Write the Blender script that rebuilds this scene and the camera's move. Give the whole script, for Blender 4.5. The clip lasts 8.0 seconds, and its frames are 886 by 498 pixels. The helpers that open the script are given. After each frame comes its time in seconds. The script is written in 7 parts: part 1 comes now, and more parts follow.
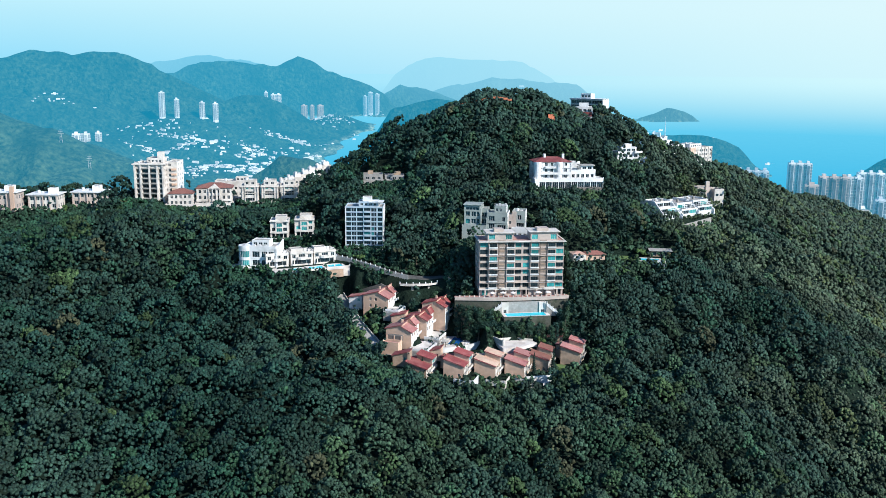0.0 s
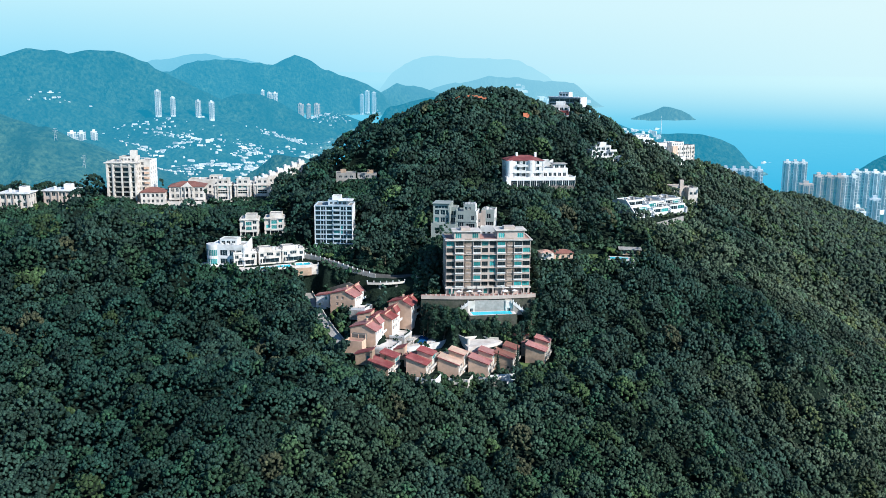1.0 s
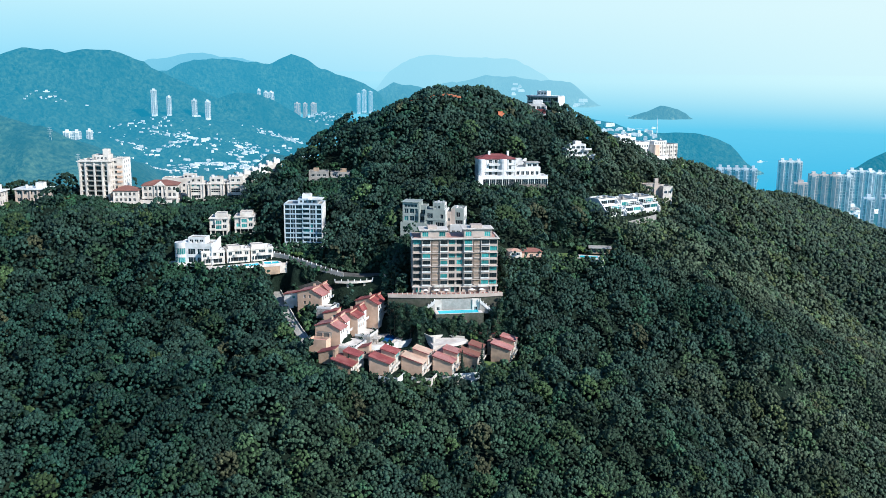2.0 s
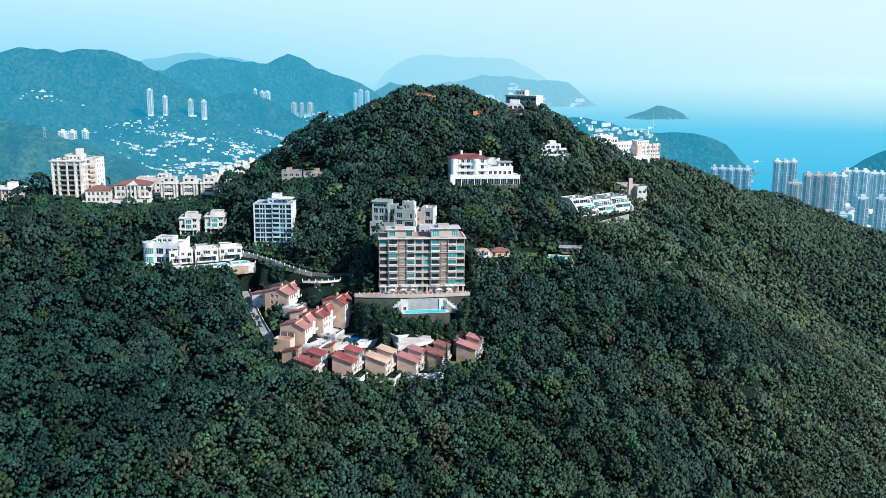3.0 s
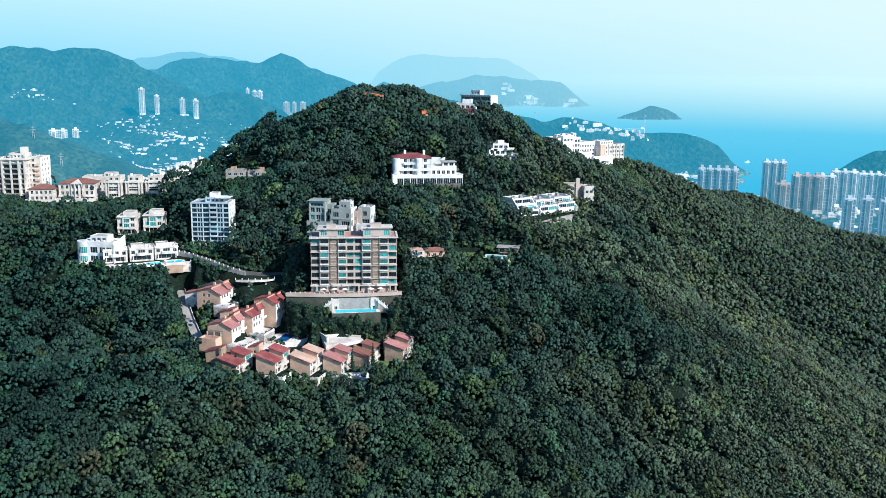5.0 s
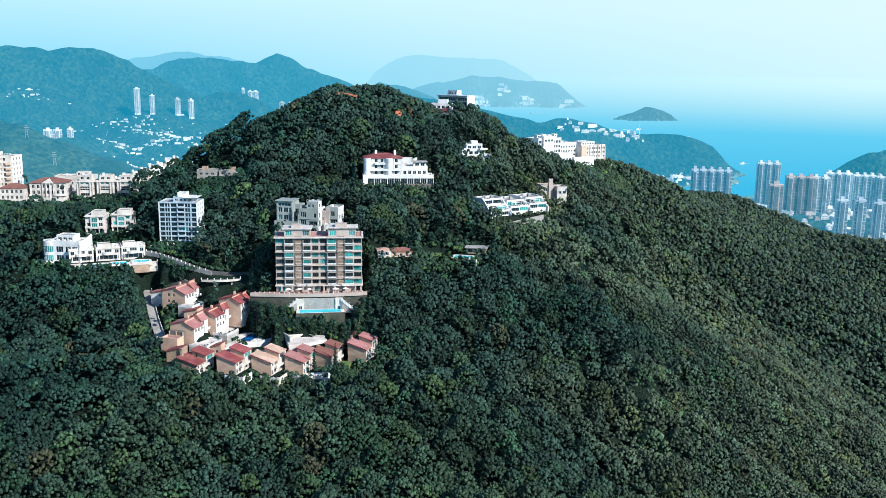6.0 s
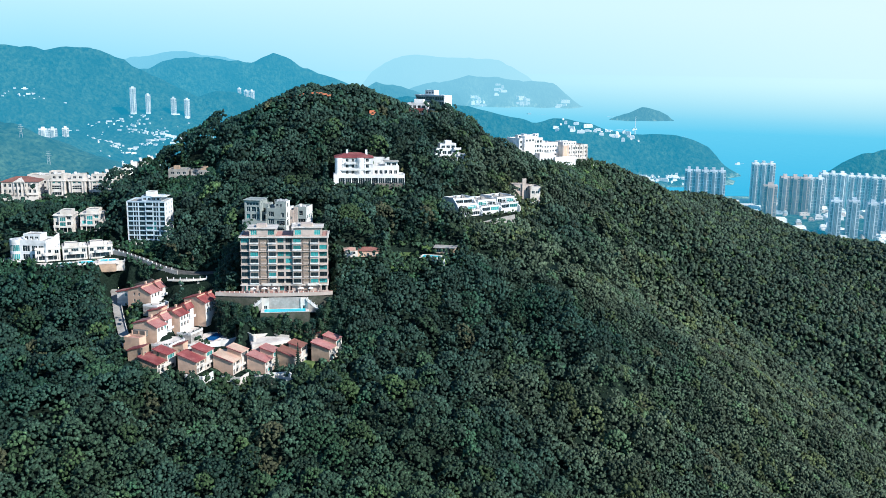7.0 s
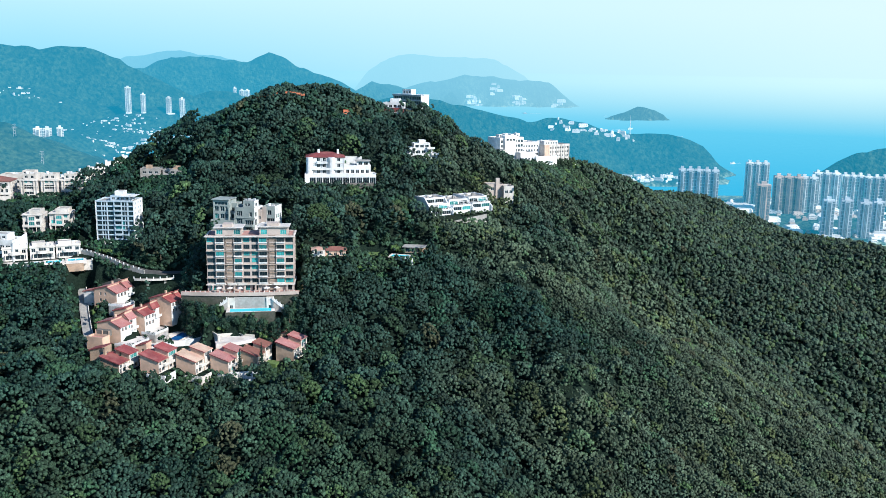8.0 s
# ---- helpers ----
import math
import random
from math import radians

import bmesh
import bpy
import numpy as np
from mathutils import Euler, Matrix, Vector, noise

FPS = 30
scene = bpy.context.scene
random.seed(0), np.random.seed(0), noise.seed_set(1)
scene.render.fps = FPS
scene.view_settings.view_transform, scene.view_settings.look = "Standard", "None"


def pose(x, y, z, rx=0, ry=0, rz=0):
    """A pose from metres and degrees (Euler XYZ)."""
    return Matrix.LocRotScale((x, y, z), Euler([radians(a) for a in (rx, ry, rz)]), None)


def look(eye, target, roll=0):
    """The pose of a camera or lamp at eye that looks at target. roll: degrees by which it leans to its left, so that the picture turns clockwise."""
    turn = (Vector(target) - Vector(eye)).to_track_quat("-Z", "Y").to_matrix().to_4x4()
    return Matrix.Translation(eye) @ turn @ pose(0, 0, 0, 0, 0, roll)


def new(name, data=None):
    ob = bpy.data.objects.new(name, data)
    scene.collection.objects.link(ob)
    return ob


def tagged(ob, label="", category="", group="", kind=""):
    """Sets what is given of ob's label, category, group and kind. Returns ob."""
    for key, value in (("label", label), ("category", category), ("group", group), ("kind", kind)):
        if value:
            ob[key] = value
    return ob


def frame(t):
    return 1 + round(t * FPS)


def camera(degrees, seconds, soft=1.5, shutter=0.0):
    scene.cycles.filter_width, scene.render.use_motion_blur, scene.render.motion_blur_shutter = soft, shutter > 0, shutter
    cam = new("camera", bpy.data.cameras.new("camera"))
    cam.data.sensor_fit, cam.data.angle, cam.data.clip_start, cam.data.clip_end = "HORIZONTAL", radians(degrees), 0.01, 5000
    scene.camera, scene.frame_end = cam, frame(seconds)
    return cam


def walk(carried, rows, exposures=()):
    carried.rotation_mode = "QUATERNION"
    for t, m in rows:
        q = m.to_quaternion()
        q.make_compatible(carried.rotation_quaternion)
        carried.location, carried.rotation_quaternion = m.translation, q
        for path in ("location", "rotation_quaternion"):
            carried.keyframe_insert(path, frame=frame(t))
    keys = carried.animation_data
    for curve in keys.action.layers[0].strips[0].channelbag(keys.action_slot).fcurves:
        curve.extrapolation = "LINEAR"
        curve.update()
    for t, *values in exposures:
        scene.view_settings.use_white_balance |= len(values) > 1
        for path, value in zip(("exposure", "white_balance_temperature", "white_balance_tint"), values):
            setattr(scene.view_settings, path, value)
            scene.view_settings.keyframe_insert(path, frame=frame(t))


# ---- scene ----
cam = camera(52.0, 8.0, soft=0.4)
PATH = [
    (0, (1.27, 0.286, 449.991), (1.262, 2.25, 449.612), 0.5),
    (0.5, (8.983, 0.369, 450.058), (8.975, 2.332, 449.677), 0.5),
    (1, (16.714, 0.615, 450.076), (16.706, 2.578, 449.694), 0.5),
    (1.5, (24.384, 0.841, 449.9), (24.376, 2.804, 449.517), 0.5),
    (3, (47.182, 1.575, 449.802), (47.174, 3.538, 449.418), 0.5),
    (3.5, (54.97, 1.737, 449.825), (54.962, 3.7, 449.442), 0.5),
    (4, (62.765, 1.828, 449.828), (62.758, 3.791, 449.443), 0.6),
    (4.5, (70.497, 1.935, 449.926), (70.49, 3.898, 449.541), 0.6),
    (6, (93.704, 2.705, 449.807), (93.7, 4.668, 449.424), 0.8),
    (6.5, (101.49, 2.889, 449.785), (101.487, 4.852, 449.402), 0.8),
    (7, (109.335, 3.107, 449.821), (109.332, 5.07, 449.438), 0.9),
    (7.5, (117.099, 3.227, 449.876), (117.096, 5.189, 449.492), 0.9),
    (8, (124.478, 3.301, 450.038), (124.477, 5.263, 449.654), 0.9),
]
walk(cam, [(t, look(eye, target, roll)) for t, eye, target, roll in PATH], [(0, 0.9), (8, 0.95)])

# ---- daylight: a clear afternoon, the sun low to the right and a little behind ----
SUN_AZ, SUN_EL = -35.0, 34.0  # degrees from +x towards +y, and above the horizon
to_sun = Vector((math.cos(radians(SUN_AZ)) * math.cos(radians(SUN_EL)), math.sin(radians(SUN_AZ)) * math.cos(radians(SUN_EL)), math.sin(radians(SUN_EL))))
sun = new("sun", bpy.data.lights.new("sun", "SUN"))
sun.data.energy, sun.data.angle, sun.data.color = 3.5, radians(0.6), (1.0, 0.975, 0.93)
sun.matrix_world = look(to_sun * 900 + Vector((60, 450, 400)), (60, 450, 400))
world = bpy.data.worlds.new("world")
scene.world = world
world.use_nodes = True
wn = world.node_tree.nodes
sky = wn.new("ShaderNodeTexSky")
sky.sky_type, sky.sun_disc = "NISHITA", False
sky.sun_elevation, sky.sun_rotation = radians(SUN_EL), radians(90 - SUN_AZ)
sky.altitude, sky.air_density, sky.dust_density, sky.ozone_density = 400, 1.0, 0.3, 2.0
wn["Background"].inputs["Strength"].default_value = 0.085
wl = world.node_tree.links.new


def world_mix(fac, a, b, blend="MIX"):
    x = wn.new("ShaderNodeMix")
    x.data_type, x.blend_type = "RGBA", blend
    for sock, v in ((x.inputs[0], fac), (x.inputs[6], a), (x.inputs[7], b)):
        if isinstance(v, float):
            sock.default_value = v
        elif isinstance(v, tuple):
            sock.default_value = (*v, 1)
        else:
            wl(v, sock)
    return x.outputs[2]


def world_range(v, lo, hi, a=0.0, b=1.0):
    r = wn.new("ShaderNodeMapRange")
    wl(v, r.inputs[0])
    for k, q in zip((1, 2, 3, 4), (lo, hi, a, b)):
        r.inputs[k].default_value = q
    return r.outputs[0]


# a bright haze lies along the horizon, whiter towards the sun's side, and clears upwards into the blue
way = wn.new("ShaderNodeTexCoord")
axes = wn.new("ShaderNodeSeparateXYZ")
wl(way.outputs["Generated"], axes.inputs[0])
HAZE = 1 / 0.085
tint_to = lambda c: tuple(v * HAZE for v in c)
low = world_mix(world_range(axes.outputs["X"], -0.4, 0.5), tint_to((0.15, 0.39, 0.52)), tint_to((0.36, 0.5, 0.53)))
high = world_mix(world_range(axes.outputs["X"], -0.4, 0.5), tint_to((0.29, 0.47, 0.53)), tint_to((0.40, 0.51, 0.53)))
haze = world_mix(world_range(axes.outputs["Z"], 0.0, 0.075), low, high)
blue = world_mix(1.0, sky.outputs[0], (0.52, 0.9, 1.2), "MULTIPLY")
wl(world_mix(world_range(axes.outputs["Z"], 0.06, 0.4), haze, blue), wn["Background"].inputs["Color"])

# ---- materials ----
CENTRE = Vector((62.0, 2.0, 450.0))  # the middle of the flight
HAZE_GLOW = 0.54  # strength of the haze glow painted into far materials, below the exposure


def surface(name, a, b, size=1.0, rough=0.7, bump=0.2, bump_size=None, stain=None, stain_size=6.0, vary=0.0, tint=False, metal=0.0, island=0.0, painted_haze=None, spec=0.5, tile=None):
    """Two colours mixed by a fine and a broad noise, with relief; stain: a third colour in patches; vary: brightness by object."""
    m = bpy.data.materials.new(name)
    m.use_nodes = True
    nt = m.node_tree
    n, li = nt.nodes, nt.links.new
    bsdf = n["Principled BSDF"]
    geo = n.new("ShaderNodeNewGeometry")
    pos = geo.outputs["Position"]

    def noise_tex(s, detail=4.0):
        t = n.new("ShaderNodeTexNoise")
        t.inputs["Scale"].default_value, t.inputs["Detail"].default_value = 1.0 / s, detail
        li(pos, t.inputs["Vector"])
        return t.outputs["Fac"]

    def mix(fac, c1, c2, blend="MIX"):
        x = n.new("ShaderNodeMix")
        x.data_type, x.blend_type = "RGBA", blend
        for sock, v in ((x.inputs[0], fac), (x.inputs[6], c1), (x.inputs[7], c2)):
            if isinstance(v, (int, float)):
                sock.default_value = v
            elif isinstance(v, tuple):
                sock.default_value = (*v[:3], 1)
            else:
                li(v, sock)
        return x.outputs[2]

    def ramp(fac, lo, hi, v0=0.0, v1=1.0):
        r = n.new("ShaderNodeMapRange")
        li(fac, r.inputs[0])
        for k, v in zip((1, 2, 3, 4), (lo, hi, v0, v1)):
            r.inputs[k].default_value = v
        return r.outputs[0]

    fine = noise_tex(size)
    col = mix(ramp(fine, 0.3, 0.7), a, b)
    if tint:
        at = n.new("ShaderNodeAttribute")
        at.attribute_name = "tint"
        col = mix(1.0, col, at.outputs["Color"], "MULTIPLY")
    if stain:
        col = mix(ramp(noise_tex(stain_size), 0.48, 0.68, 0.0, 0.85), col, stain)
    broad = ramp(noise_tex(size * 9.0, 2.0), 0.3, 0.7, 0.82, 1.14)
    grey = n.new("ShaderNodeCombineColor")
    for k in range(3):
        li(broad, grey.inputs[k])
    col = mix(1.0, col, grey.outputs[0], "MULTIPLY")
    if vary or island:
        src = n.new("ShaderNodeObjectInfo").outputs["Random"] if vary else geo.outputs["Random Per Island"]
        g2 = n.new("ShaderNodeCombineColor")
        amount = ramp(src, 0, 1, 1 - (vary or island), 1 + (vary or island))
        for k in range(3):
            li(amount, g2.inputs[k])
        col = mix(1.0, col, g2.outputs[0], "MULTIPLY")
    li(col, bsdf.inputs["Base Color"])
    bsdf.inputs["Roughness"].default_value, bsdf.inputs["Metallic"].default_value = rough, metal
    bsdf.inputs["Specular IOR Level"].default_value = spec
    if bump:
        bp = n.new("ShaderNodeBump")
        bp.inputs["Strength"].default_value = min(1.0, bump)
        bp.inputs["Distance"].default_value = (bump_size or size) * max(1.0, bump) * 0.5
        li(noise_tex(bump_size or size, 3.0), bp.inputs["Height"])
        last = bp.outputs[0]
        if tile:
            wave = n.new("ShaderNodeTexWave")
            wave.bands_direction = "X"
            wave.inputs["Scale"].default_value = 0.314 / tile
            tc = n.new("ShaderNodeTexCoord")
            li(tc.outputs["Object"], wave.inputs["Vector"])
            b2 = n.new("ShaderNodeBump")
            b2.inputs["Strength"].default_value, b2.inputs["Distance"].default_value = 0.7, 0.06
            li(wave.outputs["Fac"], b2.inputs["Height"])
            li(last, b2.inputs["Normal"])
            last = b2.outputs[0]
        li(last, bsdf.inputs["Normal"])
    if painted_haze:
        # haze painted into the far backdrop: emission mixed over it, more with distance
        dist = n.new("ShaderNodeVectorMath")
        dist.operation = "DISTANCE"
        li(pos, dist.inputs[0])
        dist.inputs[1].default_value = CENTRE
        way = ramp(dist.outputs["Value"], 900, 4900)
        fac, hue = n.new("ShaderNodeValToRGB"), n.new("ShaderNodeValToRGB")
        for node, stops in ((fac, [(p, (v, v, v)) for p, v in painted_haze[0]]), (hue, painted_haze[1])):
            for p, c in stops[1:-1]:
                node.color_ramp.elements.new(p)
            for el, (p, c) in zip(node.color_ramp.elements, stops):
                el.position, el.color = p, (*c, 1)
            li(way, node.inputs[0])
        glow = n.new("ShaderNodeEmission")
        # the painted haze is whiter towards the sun's side, as in the sky
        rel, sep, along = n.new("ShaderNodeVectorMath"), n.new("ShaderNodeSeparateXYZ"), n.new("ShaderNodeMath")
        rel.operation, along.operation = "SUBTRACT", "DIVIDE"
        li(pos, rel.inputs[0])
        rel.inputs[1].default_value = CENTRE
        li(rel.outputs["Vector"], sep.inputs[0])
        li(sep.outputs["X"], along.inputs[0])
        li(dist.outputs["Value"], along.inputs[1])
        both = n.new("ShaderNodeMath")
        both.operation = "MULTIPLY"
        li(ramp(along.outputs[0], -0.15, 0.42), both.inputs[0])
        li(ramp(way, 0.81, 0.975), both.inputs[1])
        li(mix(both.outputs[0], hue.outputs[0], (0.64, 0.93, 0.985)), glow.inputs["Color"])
        glow.inputs["Strength"].default_value = HAZE_GLOW
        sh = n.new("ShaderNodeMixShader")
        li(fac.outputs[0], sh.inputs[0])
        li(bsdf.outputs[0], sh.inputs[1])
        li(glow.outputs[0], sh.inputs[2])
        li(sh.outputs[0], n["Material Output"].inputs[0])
    return m


def glass_mat(name, a, b, rough=0.06):
    m = surface(name, a, b, 1.2, rough, 0.0, vary=0.5)
    m.node_tree.nodes["Principled BSDF"].inputs["Specular IOR Level"].default_value = 0.5
    return m


# haze painted by distance: share of glow, then its colours
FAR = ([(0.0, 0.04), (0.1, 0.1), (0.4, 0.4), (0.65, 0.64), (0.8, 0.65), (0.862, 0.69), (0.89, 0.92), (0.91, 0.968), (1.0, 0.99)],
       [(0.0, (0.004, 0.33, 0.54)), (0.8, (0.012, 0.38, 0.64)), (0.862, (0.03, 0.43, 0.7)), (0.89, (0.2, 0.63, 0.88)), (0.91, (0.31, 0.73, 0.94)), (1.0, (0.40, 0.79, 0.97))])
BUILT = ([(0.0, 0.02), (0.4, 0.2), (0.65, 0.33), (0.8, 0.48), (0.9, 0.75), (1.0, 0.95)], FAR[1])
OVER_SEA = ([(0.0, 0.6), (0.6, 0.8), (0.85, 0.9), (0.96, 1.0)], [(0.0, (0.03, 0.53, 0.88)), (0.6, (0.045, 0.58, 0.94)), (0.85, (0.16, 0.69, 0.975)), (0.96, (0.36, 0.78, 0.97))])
MAT = {
    "leaf": surface("foliage", (0.0068, 0.018, 0.0155), (0.037, 0.073, 0.056), 0.7, 0.6, 1.4, 0.65, tint=True, island=0.24, spec=0.15),
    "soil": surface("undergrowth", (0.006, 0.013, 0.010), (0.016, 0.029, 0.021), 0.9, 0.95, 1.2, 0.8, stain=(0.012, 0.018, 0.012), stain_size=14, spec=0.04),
    "grass": surface("lawn", (0.07, 0.13, 0.03), (0.11, 0.17, 0.05), 0.8, 0.9, 0.4, 0.2),
    "bark": surface("bark", (0.09, 0.07, 0.05), (0.16, 0.13, 0.1), 0.3, 0.9, 0.6),
    "peach": surface("peach_render", (0.53, 0.355, 0.255), (0.61, 0.415, 0.305), 1.4, 0.85, 0.1, 0.2, stain=(0.44, 0.31, 0.24), stain_size=5),
    "ochre": surface("weathered_render", (0.324, 0.225, 0.153), (0.414, 0.297, 0.216), 1.2, 0.88, 0.15, 0.2, stain=(0.22, 0.17, 0.13), stain_size=3.5),
    "tile": surface("red_roof_tile", (0.19, 0.036, 0.038), (0.26, 0.06, 0.058), 0.7, 0.75, 0.3, 0.3, stain=(0.3, 0.105, 0.095), stain_size=4, vary=0.22, tile=0.5),
    "tile_pink": surface("sunbleached_roof_tile", (0.31, 0.135, 0.125), (0.4, 0.195, 0.18), 0.7, 0.75, 0.3, 0.3, stain=(0.36, 0.12, 0.11), stain_size=3, vary=0.12, tile=0.5),
    "tile_brown": surface("brown_roof_tile", (0.17, 0.065, 0.05), (0.24, 0.1, 0.076), 0.7, 0.8, 0.3, 0.3, stain=(0.2, 0.09, 0.07), stain_size=4, tile=0.5),
    "tile_buff": surface("buff_roof_tile", (0.47, 0.33, 0.245), (0.55, 0.4, 0.305), 0.7, 0.8, 0.3, 0.3, stain=(0.5, 0.25, 0.2), stain_size=4, tile=0.5),
    "white": surface("white_paint", (0.66, 0.66, 0.65), (0.74, 0.74, 0.73), 1.5, 0.6, 0.08, 0.3, stain=(0.5, 0.5, 0.48), stain_size=4),
    "cream": surface("cream_stone", (0.53, 0.495, 0.45), (0.62, 0.58, 0.53), 1.2, 0.75, 0.12, 0.3, stain=(0.42, 0.38, 0.33), stain_size=4),
    "beige": surface("beige_cladding", (0.39, 0.33, 0.29), (0.46, 0.385, 0.34), 1.0, 0.6, 0.1, 0.3, stain=(0.44, 0.35, 0.29), stain_size=6),
    "brown": surface("brown_stone_cladding", (0.2, 0.16, 0.13), (0.27, 0.21, 0.17), 0.6, 0.6, 0.15, 0.3),
    "greygreen": surface("grey_green_render", (0.25, 0.29, 0.275), (0.31, 0.35, 0.33), 1.3, 0.75, 0.1, 0.3, stain=(0.33, 0.37, 0.34), stain_size=4),
    "blue": surface("pale_blue_render", (0.33, 0.42, 0.48), (0.4, 0.49, 0.55), 1.3, 0.7, 0.1, 0.3, stain=(0.44, 0.5, 0.55), stain_size=4),
    "concrete": surface("concrete", (0.27, 0.26, 0.245), (0.36, 0.345, 0.32), 0.9, 0.9, 0.2, 0.2, stain=(0.24, 0.23, 0.21), stain_size=3),
    "dark_concrete": surface("stained_concrete", (0.111, 0.102, 0.0892), (0.17, 0.153, 0.136), 0.9, 0.92, 0.25, 0.3, stain=(0.08, 0.08, 0.07), stain_size=3),
    # stained concrete, darkened further: shade under the terrace put into its colour
    "shaded_concrete": surface("shade_dark_concrete", (0.045, 0.052, 0.04), (0.085, 0.085, 0.068), 0.9, 0.95, 0.3, 0.3, stain=(0.03, 0.045, 0.025), stain_size=3),
    "paving": surface("pale_paving", (0.57, 0.522, 0.475), (0.665, 0.617, 0.57), 0.6, 0.85, 0.15, 0.3, stain=(0.5, 0.43, 0.38), stain_size=4),
    "redpave": surface("red_paving", (0.36, 0.17, 0.14), (0.46, 0.26, 0.22), 0.6, 0.85, 0.15, 0.3),
    "asphalt": surface("asphalt", (0.05, 0.05, 0.05), (0.075, 0.073, 0.07), 0.5, 0.95, 0.3, 0.1, stain=(0.1, 0.1, 0.095), stain_size=5),
    "frame": surface("window_frame_metal", (0.5, 0.5, 0.5), (0.62, 0.62, 0.62), 0.8, 0.4, 0.0),
    "darkframe": surface("dark_metal", (0.05, 0.05, 0.05), (0.09, 0.09, 0.09), 0.8, 0.45, 0.0, metal=0.5),
    "glass": glass_mat("window_glass", (0.008, 0.014, 0.017), (0.022, 0.036, 0.042), 0.12),
    "teal": glass_mat("teal_glass", (0.02, 0.19, 0.19), (0.05, 0.3, 0.29)),
    "pool": surface("pool_water", (0.02, 0.5, 0.62), (0.04, 0.58, 0.7), 1.2, 0.2, 0.12, 0.5, spec=0.15),
    "poolblue": surface("deep_pool_water", (0.006, 0.07, 0.22), (0.012, 0.1, 0.28), 1.2, 0.15, 0.12, 0.5, spec=0.2),
    "terracotta": surface("terracotta", (0.5, 0.14, 0.07), (0.62, 0.2, 0.1), 0.6, 0.8, 0.1),
    "cloth": surface("white_canvas", (0.75, 0.74, 0.72), (0.8, 0.79, 0.77), 0.6, 0.9, 0.05),
    "redwall": surface("dark_red_render", (0.2, 0.05, 0.045), (0.27, 0.07, 0.06), 1.2, 0.85, 0.1, 0.3, stain=(0.16, 0.05, 0.05), stain_size=3),
    "far_land": surface("distant_woods", (0.003, 0.018, 0.008), (0.1, 0.15, 0.075), 15.0, 0.95, 2.4, 14.0, stain=(0.012, 0.035, 0.016), stain_size=110, painted_haze=FAR, tint=True),
    "far_sand": surface("distant_shore", (0.5, 0.45, 0.36), (0.6, 0.54, 0.44), 20.0, 0.95, 0.0, painted_haze=FAR),
    "far_white": surface("distant_pale_walls", (0.74, 0.72, 0.69), (0.84, 0.82, 0.79), 9.0, 0.8, 0.0, vary=0.2, painted_haze=BUILT),
    "far_grey": surface("distant_grey_walls", (0.4, 0.4, 0.4), (0.52, 0.52, 0.51), 9.0, 0.8, 0.0, vary=0.2, painted_haze=BUILT),
    "far_blue": surface("distant_blue_grey_walls", (0.52, 0.55, 0.58), (0.62, 0.65, 0.67), 9.0, 0.8, 0.0, vary=0.2, painted_haze=BUILT),
    "far_pink": surface("distant_pink_walls", (0.6, 0.46, 0.39), (0.68, 0.54, 0.47), 9.0, 0.8, 0.0, vary=0.2, painted_haze=BUILT),
    "far_glass": surface("distant_windows", (0.13, 0.17, 0.19), (0.2, 0.24, 0.26), 9.0, 0.25, 0.0, painted_haze=BUILT),
    "far_roof": surface("distant_roofs", (0.45, 0.38, 0.34), (0.55, 0.48, 0.43), 9.0, 0.8, 0.0, vary=0.3, painted_haze=BUILT),
}
sea = surface("sea_water", (0.006, 0.05, 0.075), (0.01, 0.065, 0.09), 60.0, 0.22, 0.35, 25.0, painted_haze=OVER_SEA)
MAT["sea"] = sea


# ---- helpers for things and their parts ----
def mesh_of(name, bm, *mats):
    me = bpy.data.meshes.new(name)
    bm.normal_update()
    bm.to_mesh(me)
    bm.free()
    for m in mats:
        me.materials.append(MAT[m] if isinstance(m, str) else m)
    return me


def part(name, bm, material, parent, label=""):
    ob = new(name, mesh_of(name, bm, *(material if isinstance(material, (list, tuple)) else (material,))))
    ob.parent = parent
    return tagged(ob, label)


def thing(name, label, category, m, group="", kind=""):
    ob = new(name)
    ob.matrix_world = m
    ob.empty_display_size = 1
    return tagged(ob, label, category, group, kind)


def add_box(bm, x0, x1, y0, y1, z0, z1, mat=0, bevel=0.0):
    v = [bm.verts.new((x, y, z)) for z in (z0, z1) for y in (y0, y1) for x in (x0, x1)]
    faces = [bm.faces.new([v[i] for i in q]) for q in ((0, 2, 3, 1), (4, 5, 7, 6), (0, 1, 5, 4), (1, 3, 7, 5), (3, 2, 6, 7), (2, 0, 4, 6))]
    for f in faces:
        f.material_index = mat
    if bevel:
        bmesh.ops.bevel(bm, geom=list({e for f in faces for e in f.edges}), offset=bevel, segments=1, affect="EDGES")
    return v


def add_prism(bm, pts, z0, z1, mat=0):
    """An upright prism over a plan outline, anticlockwise; z0 and z1 may be lists, one height a corner."""
    n = len(pts)
    lo = [bm.verts.new((x, y, z0 if isinstance(z0, (int, float)) else z0[i])) for i, (x, y) in enumerate(pts)]
    hi = [bm.verts.new((x, y, z1 if isinstance(z1, (int, float)) else z1[i])) for i, (x, y) in enumerate(pts)]
    fs = [bm.faces.new(hi), bm.faces.new(lo[::-1])] + [bm.faces.new((lo[i], lo[(i + 1) % n], hi[(i + 1) % n], hi[i])) for i in range(n)]
    for f in fs:
        f.material_index = mat


